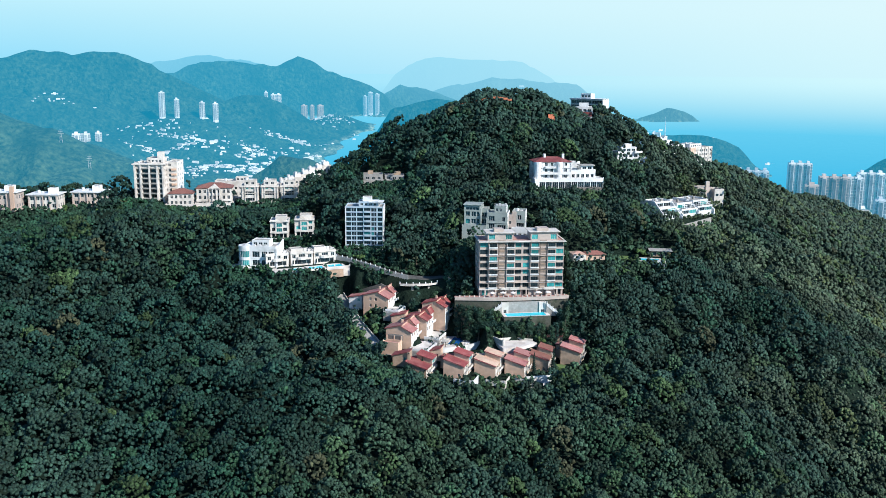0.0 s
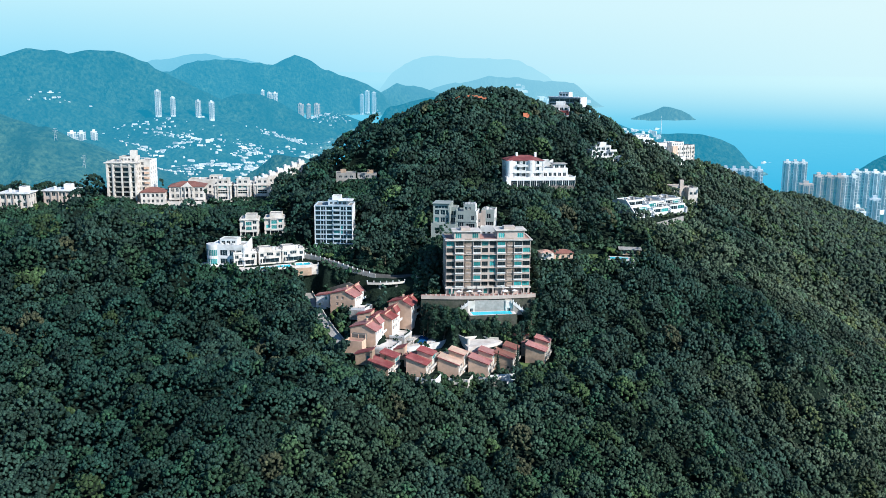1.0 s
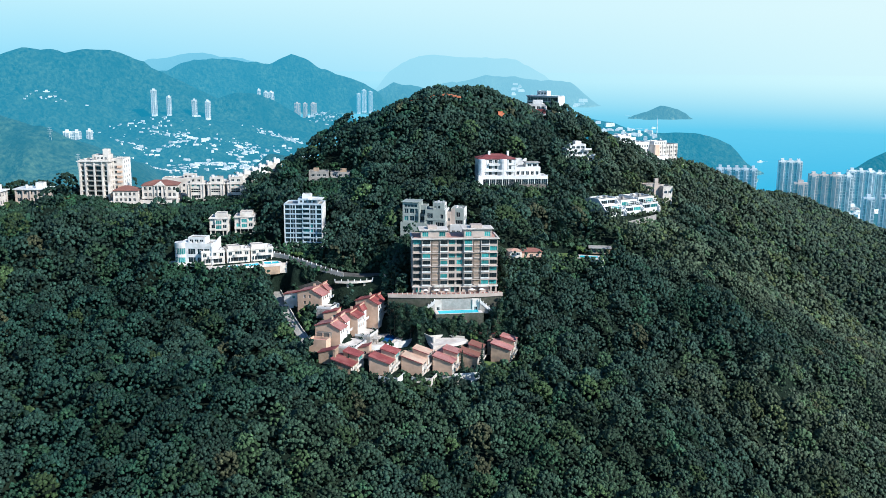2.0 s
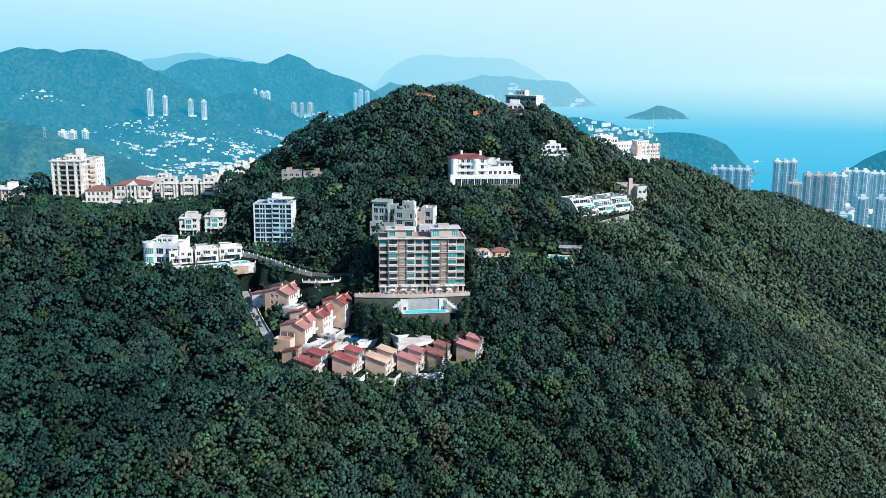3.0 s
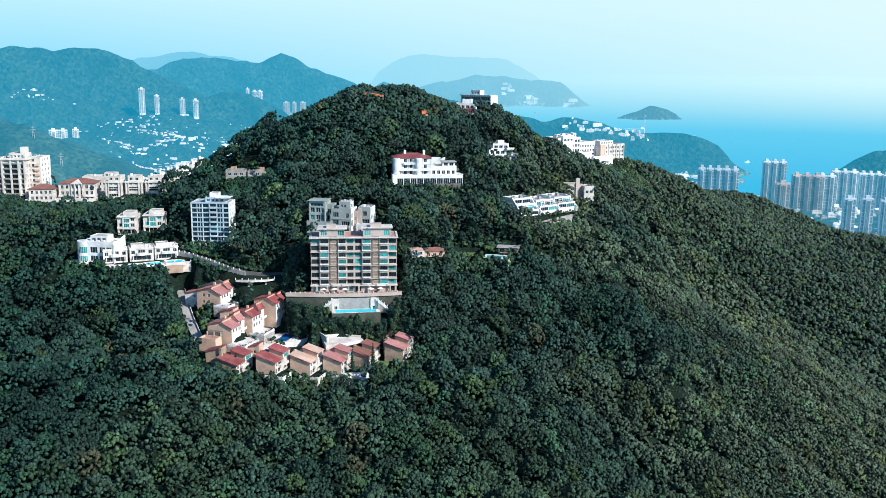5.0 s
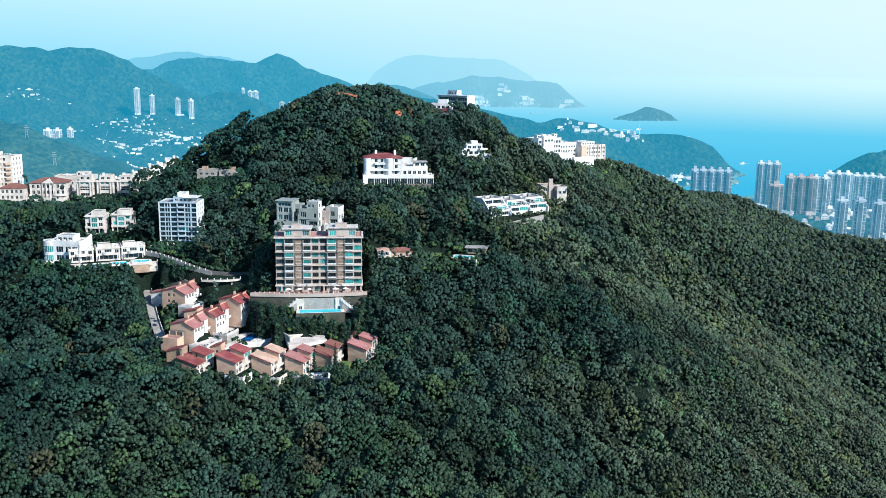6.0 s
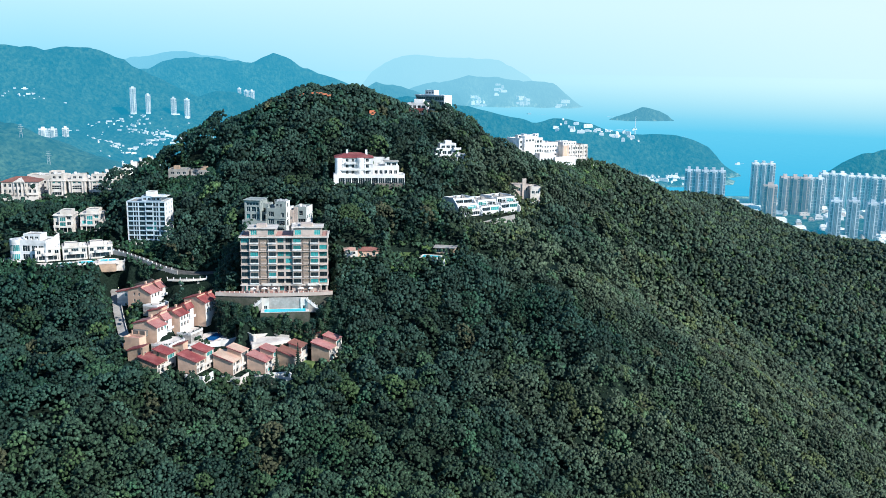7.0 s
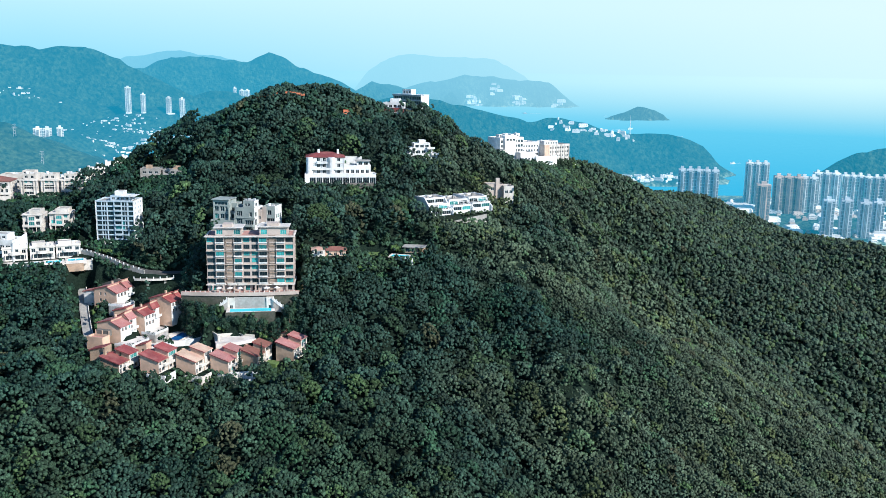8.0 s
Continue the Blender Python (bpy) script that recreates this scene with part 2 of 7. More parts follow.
def add_strip(bm, left, right, z0, z1, mat=0):
    """One continuous band between two lines of plan points; z0 and z1: heights, one or a list."""
    n = len(left)
    z0, z1 = (z if isinstance(z, list) else [z] * n for z in (z0, z1))
    cols = [[bm.verts.new((*p, z)) for p, z in ((left[i], z0[i]), (right[i], z0[i]), (right[i], z1[i]), (left[i], z1[i]))] for i in range(n)]
    for a, b in zip(cols, cols[1:]):
        for k in range(4):
            bm.faces.new((a[k], a[(k + 1) % 4], b[(k + 1) % 4], b[k]))
    bm.faces.new(cols[0][::-1])
    bm.faces.new(cols[-1])
    bmesh.ops.recalc_face_normals(bm, faces=bm.faces[:])


def box_part(name, parent, x0, x1, y0, y1, z0, z1, mat, label="", bevel=0.04):
    bm = bmesh.new()
    add_box(bm, x0, x1, y0, y1, z0, z1, 0, bevel)
    return part(name, bm, mat, parent, label)


window_meshes = {}


def window(parent, m, w, h, glass="glass", frame_mat="frame", bars=1):
    """A framed window in its recess, with a pane of its own; alike windows share their meshes."""
    key = (round(w, 2), round(h, 2), glass, frame_mat, bars)
    if key not in window_meshes:
        bm, t = bmesh.new(), 0.07
        us = [-w / 2, -w / 2 + t]
        for k in range(bars):
            x = -w / 2 + w * (k + 1) / (bars + 1)
            us += [x - 0.04, x + 0.04]
        us += [w / 2 - t, w / 2]
        vs = [0, t, h - t, h]
        grid = [[bm.verts.new((u, -0.06, v)) for v in vs] for u in us]
        cells = [bm.faces.new((grid[i][j], grid[i + 1][j], grid[i + 1][j + 1], grid[i][j + 1])) for i in range(len(us) - 1) for j in range(3) if i % 2 == 0 or j != 1]
        up = bmesh.ops.extrude_face_region(bm, geom=cells)
        bmesh.ops.translate(bm, vec=(0, 0.12, 0), verts=[g for g in up["geom"] if isinstance(g, bmesh.types.BMVert)])
        bmesh.ops.recalc_face_normals(bm, faces=bm.faces[:])
        fm = mesh_of("window", bm, frame_mat)
        bm = bmesh.new()
        add_box(bm, -w / 2 + t, w / 2 - t, -0.015, 0.015, t, h - t)
        window_meshes[key] = fm, mesh_of("pane", bm, glass)
    fm, pm = window_meshes[key]
    ob, pane = new("window", fm), new("pane", pm)
    ob.parent, pane.parent = parent, ob
    ob.matrix_local = m
    return ob


FACES = {"f": (0, (1, 0, 0), (0, -1, 0)), "r": (90, (0, 1, 0), (1, 0, 0)), "b": (180, (-1, 0, 0), (0, 1, 0)), "l": (270, (0, -1, 0), (-1, 0, 0))}


def block(parent, x0, x1, y0, y1, z0, z1, mat="white", wins=None, parapet=0.7, sink=4.0, roof="concrete", depth=0.3, glass="glass", frame_mat="frame", teal=0.0, rng=None, label="", sunny=None):
    """A walled block with windows set into real recesses, a flat roof and a parapet. wins: for a face, rectangles (u0,
    v0, u1, v1), u from its left end seen from outside, v from z0; sunny: lighter paint for the +x face, sunlight put
    into its colour."""
    rng = rng or random.Random(round(x0 * 7 + y0 * 13 + z1 * 3))
    bm = bmesh.new()
    corner = {"f": (x0, y0), "r": (x1, y0), "b": (x1, y1), "l": (x0, y1)}
    span = {"f": x1 - x0, "b": x1 - x0, "r": y1 - y0, "l": y1 - y0}
    top = z1 - z0 + parapet
    for face, (turn, ud, nd) in FACES.items():
        rects = [r for r in (wins or {}).get(face, ()) if r[2] < span[face] - 0.05 and r[0] > 0.05]
        us = sorted({0.0, span[face], *(round(v, 3) for r in rects for v in (r[0], r[2]))})
        vs = sorted({-sink, top, *(round(v, 3) for r in rects for v in (r[1], r[3]))})
        c = Vector((*corner[face], z0))
        ud, nd = Vector(ud), Vector(nd)
        P = lambda u, v, d=0.0: c + ud * u + Vector((0, 0, v)) - nd * d
        grid = {}

        def vert(u, v):
            if (u, v) not in grid:
                grid[u, v] = bm.verts.new(P(u, v))
            return grid[u, v]

        for ua, ub in zip(us, us[1:]):
            for va, vb in zip(vs, vs[1:]):
                um, vm = (ua + ub) / 2, (va + vb) / 2
                if not any(r[0] < um < r[2] and r[1] < vm < r[3] for r in rects):
                    f = bm.faces.new((vert(ua, va), vert(ub, va), vert(ub, vb), vert(ua, vb)))
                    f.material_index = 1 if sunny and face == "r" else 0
        for u0, v0, u1, v1 in rects:
            o = [P(u0, v0), P(u1, v0), P(u1, v1), P(u0, v1)]
            i = [q - nd * depth for q in o]
            ov, iv = [bm.verts.new(q) for q in o], [bm.verts.new(q) for q in i]
            for k in range(4):
                bm.faces.new((ov[k], ov[(k + 1) % 4], iv[(k + 1) % 4], iv[k]))
            bm.faces.new(iv)
            m = Matrix.Translation(P((u0 + u1) / 2, v0, depth - 0.09)) @ Matrix.Rotation(radians(turn), 4, "Z")
            g = "teal" if rng.random() < teal else glass
            window(parent, m, u1 - u0, v1 - v0, g, frame_mat, 1 if u1 - u0 < 2.4 else 2 if u1 - u0 < 3.6 else 3)
    t = 0.3
    hz = z0 + top
    ring = [(x0, y0), (x1, y0), (x1, y1), (x0, y1)]
    inner = [(x0 + t, y0 + t), (x1 - t, y0 + t), (x1 - t, y1 - t), (x0 + t, y1 - t)]
    for k in range(4):
        a, b, cc, d = ring[k], ring[(k + 1) % 4], inner[(k + 1) % 4], inner[k]
        bm.faces.new([bm.verts.new((*q, hz)) for q in (a, b, cc, d)])
        bm.faces.new([bm.verts.new(q) for q in ((*d, hz), (*cc, hz), (*cc, z1), (*d, z1))])
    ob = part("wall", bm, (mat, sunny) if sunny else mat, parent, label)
    box_part("roof", parent, x0 + t - 0.01, x1 - t + 0.01, y0 + t - 0.01, y1 - t + 0.01, z1 - 0.3, z1 - 0.05, roof, bevel=0)
    return ob


def win_grid(width, cols, rows, w, h, sill=0.9, storey=2.9, first=0.0, edge=None):
    gap = (width - cols * w) / (cols + 1) if edge is None else edge
    step = (width - 2 * gap - w) / max(1, cols - 1)
    return [(gap + c * step, first + r * storey + sill, gap + c * step + w, first + r * storey + sill + h) for r in range(rows) for c in range(cols)]


def balcony(parent, x0, x1, y0, y1, z, mat="white", rail=1.0, solid=True, label=""):
    """A slab with an upstand round three sides (towards -y)."""
    bm = bmesh.new()
    add_box(bm, x0, x1, y0, y1, z - 0.2, z)
    if solid:
        add_box(bm, x0, x1, y0, y0 + 0.12, z, z + rail)
        add_box(bm, x0, x0 + 0.12, y0 + 0.12, y1, z, z + rail)
        add_box(bm, x1 - 0.12, x1, y0 + 0.12, y1, z, z + rail)
    else:
        add_box(bm, x0, x1, y0, y0 + 0.06, z + rail - 0.06, z + rail)
        k = max(2, int((x1 - x0) / 0.5))
        for i in range(k + 1):
            x = x0 + (x1 - x0 - 0.05) * i / k
            add_box(bm, x, x + 0.05, y0, y0 + 0.05, z, z + rail - 0.06)
    return part("balcony", bm, mat, parent, label)


# ---- the lie of the land ----
# Heights of the hill above the sea's datum, on a coarse net (first the y of each line, then the heights along x), drawn smooth between.
NET_X = np.array([-300, -170, -90, -30, 30, 90, 160, 250, 380, 520.0])
NET = np.array([
    (200, 290, 278, 272, 269, 265, 255, 240, 225, 207, 190),
    (290, 322, 312, 298, 304, 298, 292, 277, 249, 219, 178),
    (345, 341, 325, 320, 326, 311, 307, 289, 261, 227, 169),
    (400, 359, 339, 336, 333, 340, 330, 315, 290, 234, 161),
    (450, 373, 362, 360, 361, 374, 361, 343, 307, 234, 156),
    (505, 368, 376, 374, 388, 390, 384, 365, 309, 231, 156),
    (560, 346, 351, 368, 409, 432, 411, 384, 329, 228, 166),
    (640, 283, 274, 303, 381, 395, 411, 393, 292, 258, 195),
    (780, 189, 248, 296, 326, 336, 339, 370, 359, 296, 282),
    (960, 123, 218, 261, 274, 278, 280, 290, 298, 310, 229),
], float)
NET_Y, HEIGHTS = NET[:, 0], NET[:, 1:]
SEA = 40.0
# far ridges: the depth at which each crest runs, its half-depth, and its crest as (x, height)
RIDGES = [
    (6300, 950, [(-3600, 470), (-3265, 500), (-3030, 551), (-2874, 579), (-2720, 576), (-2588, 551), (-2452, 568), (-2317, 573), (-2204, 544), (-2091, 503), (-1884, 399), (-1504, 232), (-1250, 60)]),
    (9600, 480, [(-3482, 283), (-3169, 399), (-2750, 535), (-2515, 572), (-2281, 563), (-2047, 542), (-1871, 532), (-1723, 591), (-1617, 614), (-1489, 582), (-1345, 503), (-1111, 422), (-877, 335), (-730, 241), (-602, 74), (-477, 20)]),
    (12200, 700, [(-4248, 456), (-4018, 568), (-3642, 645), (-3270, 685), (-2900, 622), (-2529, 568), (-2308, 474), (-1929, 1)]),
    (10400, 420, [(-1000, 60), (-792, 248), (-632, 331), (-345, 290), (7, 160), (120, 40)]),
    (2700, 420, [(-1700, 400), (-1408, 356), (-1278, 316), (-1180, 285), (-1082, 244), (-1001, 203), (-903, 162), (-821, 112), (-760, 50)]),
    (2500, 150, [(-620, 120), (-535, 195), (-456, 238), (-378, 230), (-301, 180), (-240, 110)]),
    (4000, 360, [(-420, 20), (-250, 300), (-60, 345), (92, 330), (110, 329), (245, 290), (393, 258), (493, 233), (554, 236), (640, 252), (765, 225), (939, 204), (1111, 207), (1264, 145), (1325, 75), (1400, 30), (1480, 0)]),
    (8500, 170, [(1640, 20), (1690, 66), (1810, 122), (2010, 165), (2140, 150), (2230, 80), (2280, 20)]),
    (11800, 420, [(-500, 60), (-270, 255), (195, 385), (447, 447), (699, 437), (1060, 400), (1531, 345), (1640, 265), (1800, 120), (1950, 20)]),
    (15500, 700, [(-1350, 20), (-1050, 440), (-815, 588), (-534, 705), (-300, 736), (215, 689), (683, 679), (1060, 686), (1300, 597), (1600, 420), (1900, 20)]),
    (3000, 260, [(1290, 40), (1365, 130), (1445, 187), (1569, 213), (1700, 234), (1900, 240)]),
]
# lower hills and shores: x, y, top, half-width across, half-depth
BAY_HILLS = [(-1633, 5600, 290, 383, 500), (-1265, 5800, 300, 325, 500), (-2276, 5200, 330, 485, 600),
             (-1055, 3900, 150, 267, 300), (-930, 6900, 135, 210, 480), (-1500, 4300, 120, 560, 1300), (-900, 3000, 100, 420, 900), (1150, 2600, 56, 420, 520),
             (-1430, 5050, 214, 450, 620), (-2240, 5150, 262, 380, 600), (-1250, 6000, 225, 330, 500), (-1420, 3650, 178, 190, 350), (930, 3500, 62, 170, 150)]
# shoulders and hollows on the hill: x, y, rise, half-width, half-depth
SHOULDERS = [(54, 578, 7, 16, 16), (74, 593, 7, 18, 16), (150, 655, -18, 34, 60), (500, 945, 21, 170, 110), (-65, 411, 12, 30, 13), (-95, 418, 5, 20, 12), (30, 393, 2, 25, 6)]
PADS = []  # levelled ground: x, y, turn, half-width, half-depth, height
CLEAR = []  # ground kept free of trees: x, y, turn, half-width, half-depth
PATIOS = []  # walled patios to be planted
OUTLOOK = []  # ground before a house where only low growth stands, likewise


def spline(knots, q):
    """The weights of a natural cubic spline's knots at the places q."""
    n, h = len(knots), np.diff(knots)
    a, b = np.zeros((n, n)), np.zeros((n, n))
    a[0, 0] = a[-1, -1] = 1
    for i in range(1, n - 1):
        a[i, i - 1], a[i, i], a[i, i + 1] = h[i - 1] / 6, (h[i - 1] + h[i]) / 3, h[i] / 6
        b[i, i - 1], b[i, i], b[i, i + 1] = 1 / h[i - 1], -1 / h[i - 1] - 1 / h[i], 1 / h[i]
    bend, eye = np.linalg.solve(a, b), np.eye(n)
    q = np.clip(q, knots[0], knots[-1])
    j = np.clip(np.searchsorted(knots, q) - 1, 0, n - 2)
    s = ((knots[j + 1] - q) / h[j])[:, None]
    t = 1 - s
    return s * eye[j] + t * eye[j + 1] + ((s**3 - s) * bend[j] + (t**3 - t) * bend[j + 1]) * (h[j] ** 2 / 6)[:, None]


def rough(x, y, size, seed=0):
    """Smooth value noise, about -1 to 1."""
    x, y = x / size + seed * 17.3, y / size - seed * 9.1
    i, j = np.floor(x), np.floor(y)
    u, v = x - i, y - j
    u, v = u * u * (3 - 2 * u), v * v * (3 - 2 * v)
    r = lambda a, b: np.modf(np.abs(np.sin(a * 127.1 + b * 311.7 + seed * 74.7) * 43758.5453))[0] * 2 - 1
    return (r(i, j) * (1 - u) + r(i + 1, j) * u) * (1 - v) + (r(i, j + 1) * (1 - u) + r(i + 1, j + 1) * u) * v


def land(x, y, pads=True):
    """The ground's height; arrays in, array out."""
    x, y = np.asarray(x, float), np.asarray(y, float)
    near = np.einsum("pi,pj,ji->p", spline(NET_X, x), spline(NET_Y, y), HEIGHTS)
    near = near + 2.4 * rough(x, y, 34, 1) + 1.0 * rough(x, y, 13, 2)
    # furrows down the sunny slope, and folds in the woods below the houses
    wild = np.clip((x - 125) / 50, 0, 1) * np.clip((760 - y) / 120, 0, 1)
    near = near + wild * (4.6 * (np.abs(rough(0.35 * x + 0.94 * y, 0.3 * (0.94 * x - 0.35 * y), 24, 51)) * 2 - 1) + 5.0 * rough(0.3 * x + 0.95 * y, 0.45 * x, 58, 52))
    near = near + np.clip((340 - y) / 30, 0, 1) * (1 - wild) * 7.0 * rough(x, y, 62, 53)
    for cx, cy, up, sx, sy in SHOULDERS:
        near = near + up * np.exp(-((x - cx) / sx) ** 2 - ((y - cy) / sy) ** 2)
    near -= 0.36 * np.maximum(0, x - 520) + 0.12 * np.maximum(0, -300 - x) + 0.45 * np.maximum(0, y - 960) + 0.35 * np.maximum(0, 200 - y)
    z = near
    if y.size and y.max() > 1250:
        far = np.zeros_like(near)
        wx, wy = x + 40 * rough(x, y, 500, 3) + 25 * rough(x, y, 200, 4), y + 90 * rough(x, y, 500, 5) + 40 * rough(x, y, 200, 6)
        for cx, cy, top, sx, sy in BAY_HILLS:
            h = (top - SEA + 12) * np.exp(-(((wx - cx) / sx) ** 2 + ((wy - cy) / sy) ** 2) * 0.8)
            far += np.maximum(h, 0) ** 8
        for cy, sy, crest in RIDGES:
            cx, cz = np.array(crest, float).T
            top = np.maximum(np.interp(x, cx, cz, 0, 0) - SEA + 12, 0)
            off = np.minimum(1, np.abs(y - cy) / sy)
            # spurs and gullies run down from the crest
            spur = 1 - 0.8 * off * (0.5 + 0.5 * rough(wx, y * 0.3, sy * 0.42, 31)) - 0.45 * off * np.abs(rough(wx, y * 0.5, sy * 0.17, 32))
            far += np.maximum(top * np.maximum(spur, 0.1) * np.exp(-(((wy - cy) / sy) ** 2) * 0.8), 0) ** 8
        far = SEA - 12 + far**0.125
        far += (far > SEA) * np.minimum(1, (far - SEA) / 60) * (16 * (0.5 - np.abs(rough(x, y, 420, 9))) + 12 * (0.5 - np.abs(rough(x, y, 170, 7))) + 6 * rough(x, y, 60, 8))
        z = np.where(near > far, near, far)
    if pads:
        for px, py, turn, hw, hd, h in PADS:
            c, s = math.cos(turn), math.sin(turn)
            u, v = (x - px) * c + (y - py) * s, -(x - px) * s + (y - py) * c
            out = np.hypot(np.maximum(0, np.abs(u) - hw), np.maximum(0, np.abs(v) - hd))
            k = np.clip(1 - out / 5.0, 0, 1)
            k = k * k * (3 - 2 * k)
            z = z * (1 - k) + h * k
    return z


def ground_at(x, y):
    return float(land([x], [y])[0])


def pad(x, y, turn_deg, hw, hd, z, trees=True):
    PADS.append((x, y, radians(turn_deg), hw, hd, z))
    if trees:
        CLEAR.append((x, y, radians(turn_deg), hw + 0.5, hd + 0.5))


def drawn_in(p):
    """Places far off are drawn in towards the flight's middle along their line of sight, to lie within five kilometres."""
    p = np.asarray(p, float)
    off = p - np.array(CENTRE)
    d = np.linalg.norm(off, axis=1)
    e = np.maximum(d - 2700, 0)
    k = np.where(d > 2700, (2700 + e * 2150 / (e + 2150)) / np.maximum(d, 1), 1.0)
    return np.array(CENTRE) + off * k[:, None]


# ---- houses on the hill ----
def site(name, label, category, x, y, z, yaw, x0, x1, y0, y1, group="", level=None, outlook=15.0):
    """A building's base: x, y is its front's middle, +y its back; the plan's extent is cleared and levelled."""
    c, s = math.cos(radians(yaw)), math.sin(radians(yaw))
    mx, my = (x0 + x1) / 2, (y0 + y1) / 2
    pad(x + mx * c - my * s, y + mx * s + my * c, yaw, (x1 - x0) / 2 + 1, (y1 - y0) / 2 + 1, (z if level is None else level) - 0.1)
    if outlook:
        OUTLOOK.append((x + mx * c - (y0 - outlook / 2) * s, y + mx * s + (y0 - outlook / 2) * c, radians(yaw), (x1 - x0) / 2 + 1, outlook / 2))
    return thing(name, label, category, pose(x, y, z, 0, 0, yaw), group)


def roof_kit(parent, x, y, z, seed=0):
    """Small plant on a flat roof: a tank and a vent box."""
    r = random.Random(seed)
    bm = bmesh.new()
    bmesh.ops.create_cone(bm, cap_ends=True, segments=12, radius1=0.8, radius2=0.8, depth=1.5, matrix=Matrix.Translation((x, y, z + 0.75)))
    part("water_tank", bm, "white", parent)
    box_part("vent_box", parent, x + 1.4, x + 2.4 + r.random(), y - 0.5, y + 0.6, z, z + 0.9, "frame")


# the large apartment block with bays, over its terrace and pool
def apartment_block():
    t = site("apartment_block", "nine-storey beige and brown apartment block with teal-glazed bays above a terrace", "apartment building", 36, 411, 349.2, 5.9, -19.6, 19.6, 0, 15)
    S, H = 3.15, 25.4
    rng = random.Random(5)
    k = 39.2 / 450
    ux = lambda c: (c - 80) * k
    front = []
    for c, w in ((102, 3.5), (286, 2.8), (328, 2.8), (508, 3.4)):
        front += [(ux(c) - w / 2, 3.3 + r * S + 0.6, ux(c) + w / 2, 3.3 + r * S + 2.65) for r in range(7)]
    front += [(ux(c) - 1.3, 0.3, ux(c) + 1.3, 2.6) for c in (110, 286, 328, 505)]
    side = win_grid(15, 3, 7, 2.0, 1.6, 0.95, S, 3.3)
    block(t, -19.6, 19.6, 0, 15, 0, H, "beige", {"f": front, "r": side, "l": side}, 0.5, teal=0.28, rng=rng, sink=3, frame_mat="darkframe")
    for c, w in ((150, 3.9), (243, 3.6), (372, 3.8), (462, 3.8)):
        x = -19.6 + ux(c)
        block(t, x - w / 2, x + w / 2, -1.1, 0.02, 2.6, H - 0.6, "beige", {"f": [(0.2, 0.6 + r * S + 0.95, w - 0.15, 0.6 + r * S + 2.75) for r in range(7)]}, 0.0, sink=0, teal=0.25, rng=rng, frame_mat="darkframe")
        for r in range(7):
            box_part("bay_sill", t, x - w / 2 - 0.12, x + w / 2 + 0.12, -1.5, -1.08, 3.6 + r * S, 4.15 + r * S, "white", bevel=0.03)
    for c in (197, 419):
        x = -19.6 + ux(c)
        box_part("stone_strip", t, x - 1.6, x + 1.6, -0.55, -0.02, 0.2, H + 0.6, "brown", "dark brown stone strip with louvres", bevel=0.03)
        for i in range(14):
            z = 3.6 + i * S / 2
            box_part("louvre", t, x - 1.25, x + 1.25, -0.75, -0.54, z, z + 0.55, "ochre" if i % 2 else "beige", bevel=0.03)
    for r, d, th, paint in ((0, 0.4, 0.35, "cream"), (1, 0.2, 0.16, "beige"), (3, 0.2, 0.16, "beige"), (5, 0.2, 0.16, "beige"), (7, 0.7, 0.4, "cream")):
        z = 3.0 + r * S + (0.3 if r == 7 else 0)
        bm = bmesh.new()
        add_box(bm, -19.6 - d, 19.6 + d, -1.15 - d, 0.25, z, z + th, 0, 0.05)
        add_box(bm, 19.58, 19.6 + d, 0.2, 15, z, z + th, 0, 0.05)
        add_box(bm, -19.6 - d, -19.58, 0.2, 15, z, z + th, 0, 0.05)
        part("cornice", bm, paint, t)
    for x0, x1, zt in ((-15.8, -4.0, 4.0), (4.2, 17.0, 4.4)):
        g = [(0.6, 0.7, 3.4, 3.0), (x1 - x0 - 3.4, 0.7, x1 - x0 - 0.6, 3.0)]
        block(t, x0, x1, 1.6, 10, H, H + zt - 0.6, "beige", {"f": g, "r": win_grid(8.4, 2, 1, 2, 2, 0.7)}, 0.3, sink=0, glass="teal")
        box_part("roof_canopy", t, x0 - 0.9, x1 + 0.9, 0.6, 11, H + zt - 0.3, H + zt, "cream", "cream overhanging roof slab")
        box_part("stair_head", t, x0 + 3.2, x1 - 4.2, 3, 8, H + zt, H + zt + 1.3, "beige")
    box_part("roof_terrace", t, -4, 4.2, 0.6, 14, H + 0.02, H + 0.2, "redpave", "red tiled roof terrace", bevel=0)
    box_part("roof_terrace", t, -19, -16, 0.6, 14, H + 0.02, H + 0.2, "redpave", bevel=0)
    box_part("roof_terrace", t, 17.2, 19, 0.6, 14, H + 0.02, H + 0.2, "redpave", bevel=0)
    for i in range(8):
        x = -17 + i * 4.8
        box_part("column", t, x - 0.35, x + 0.35, -1.6, -1.0, -0.2, 3.0, "beige")
    for x in (-8, -3.5, 12.5):
        balcony(t, x - 2, x + 2, -2.2, -1.5, 3.3, "cream")


def arc_pts(x0, x1, bow, y, n=24):
    """A row of plan points from x0 to x1 that bows towards -y in the middle."""
    return [(x0 + (x1 - x0) * i / n, y - bow * (1 - (2 * i / n - 1) ** 2)) for i in range(n + 1)]


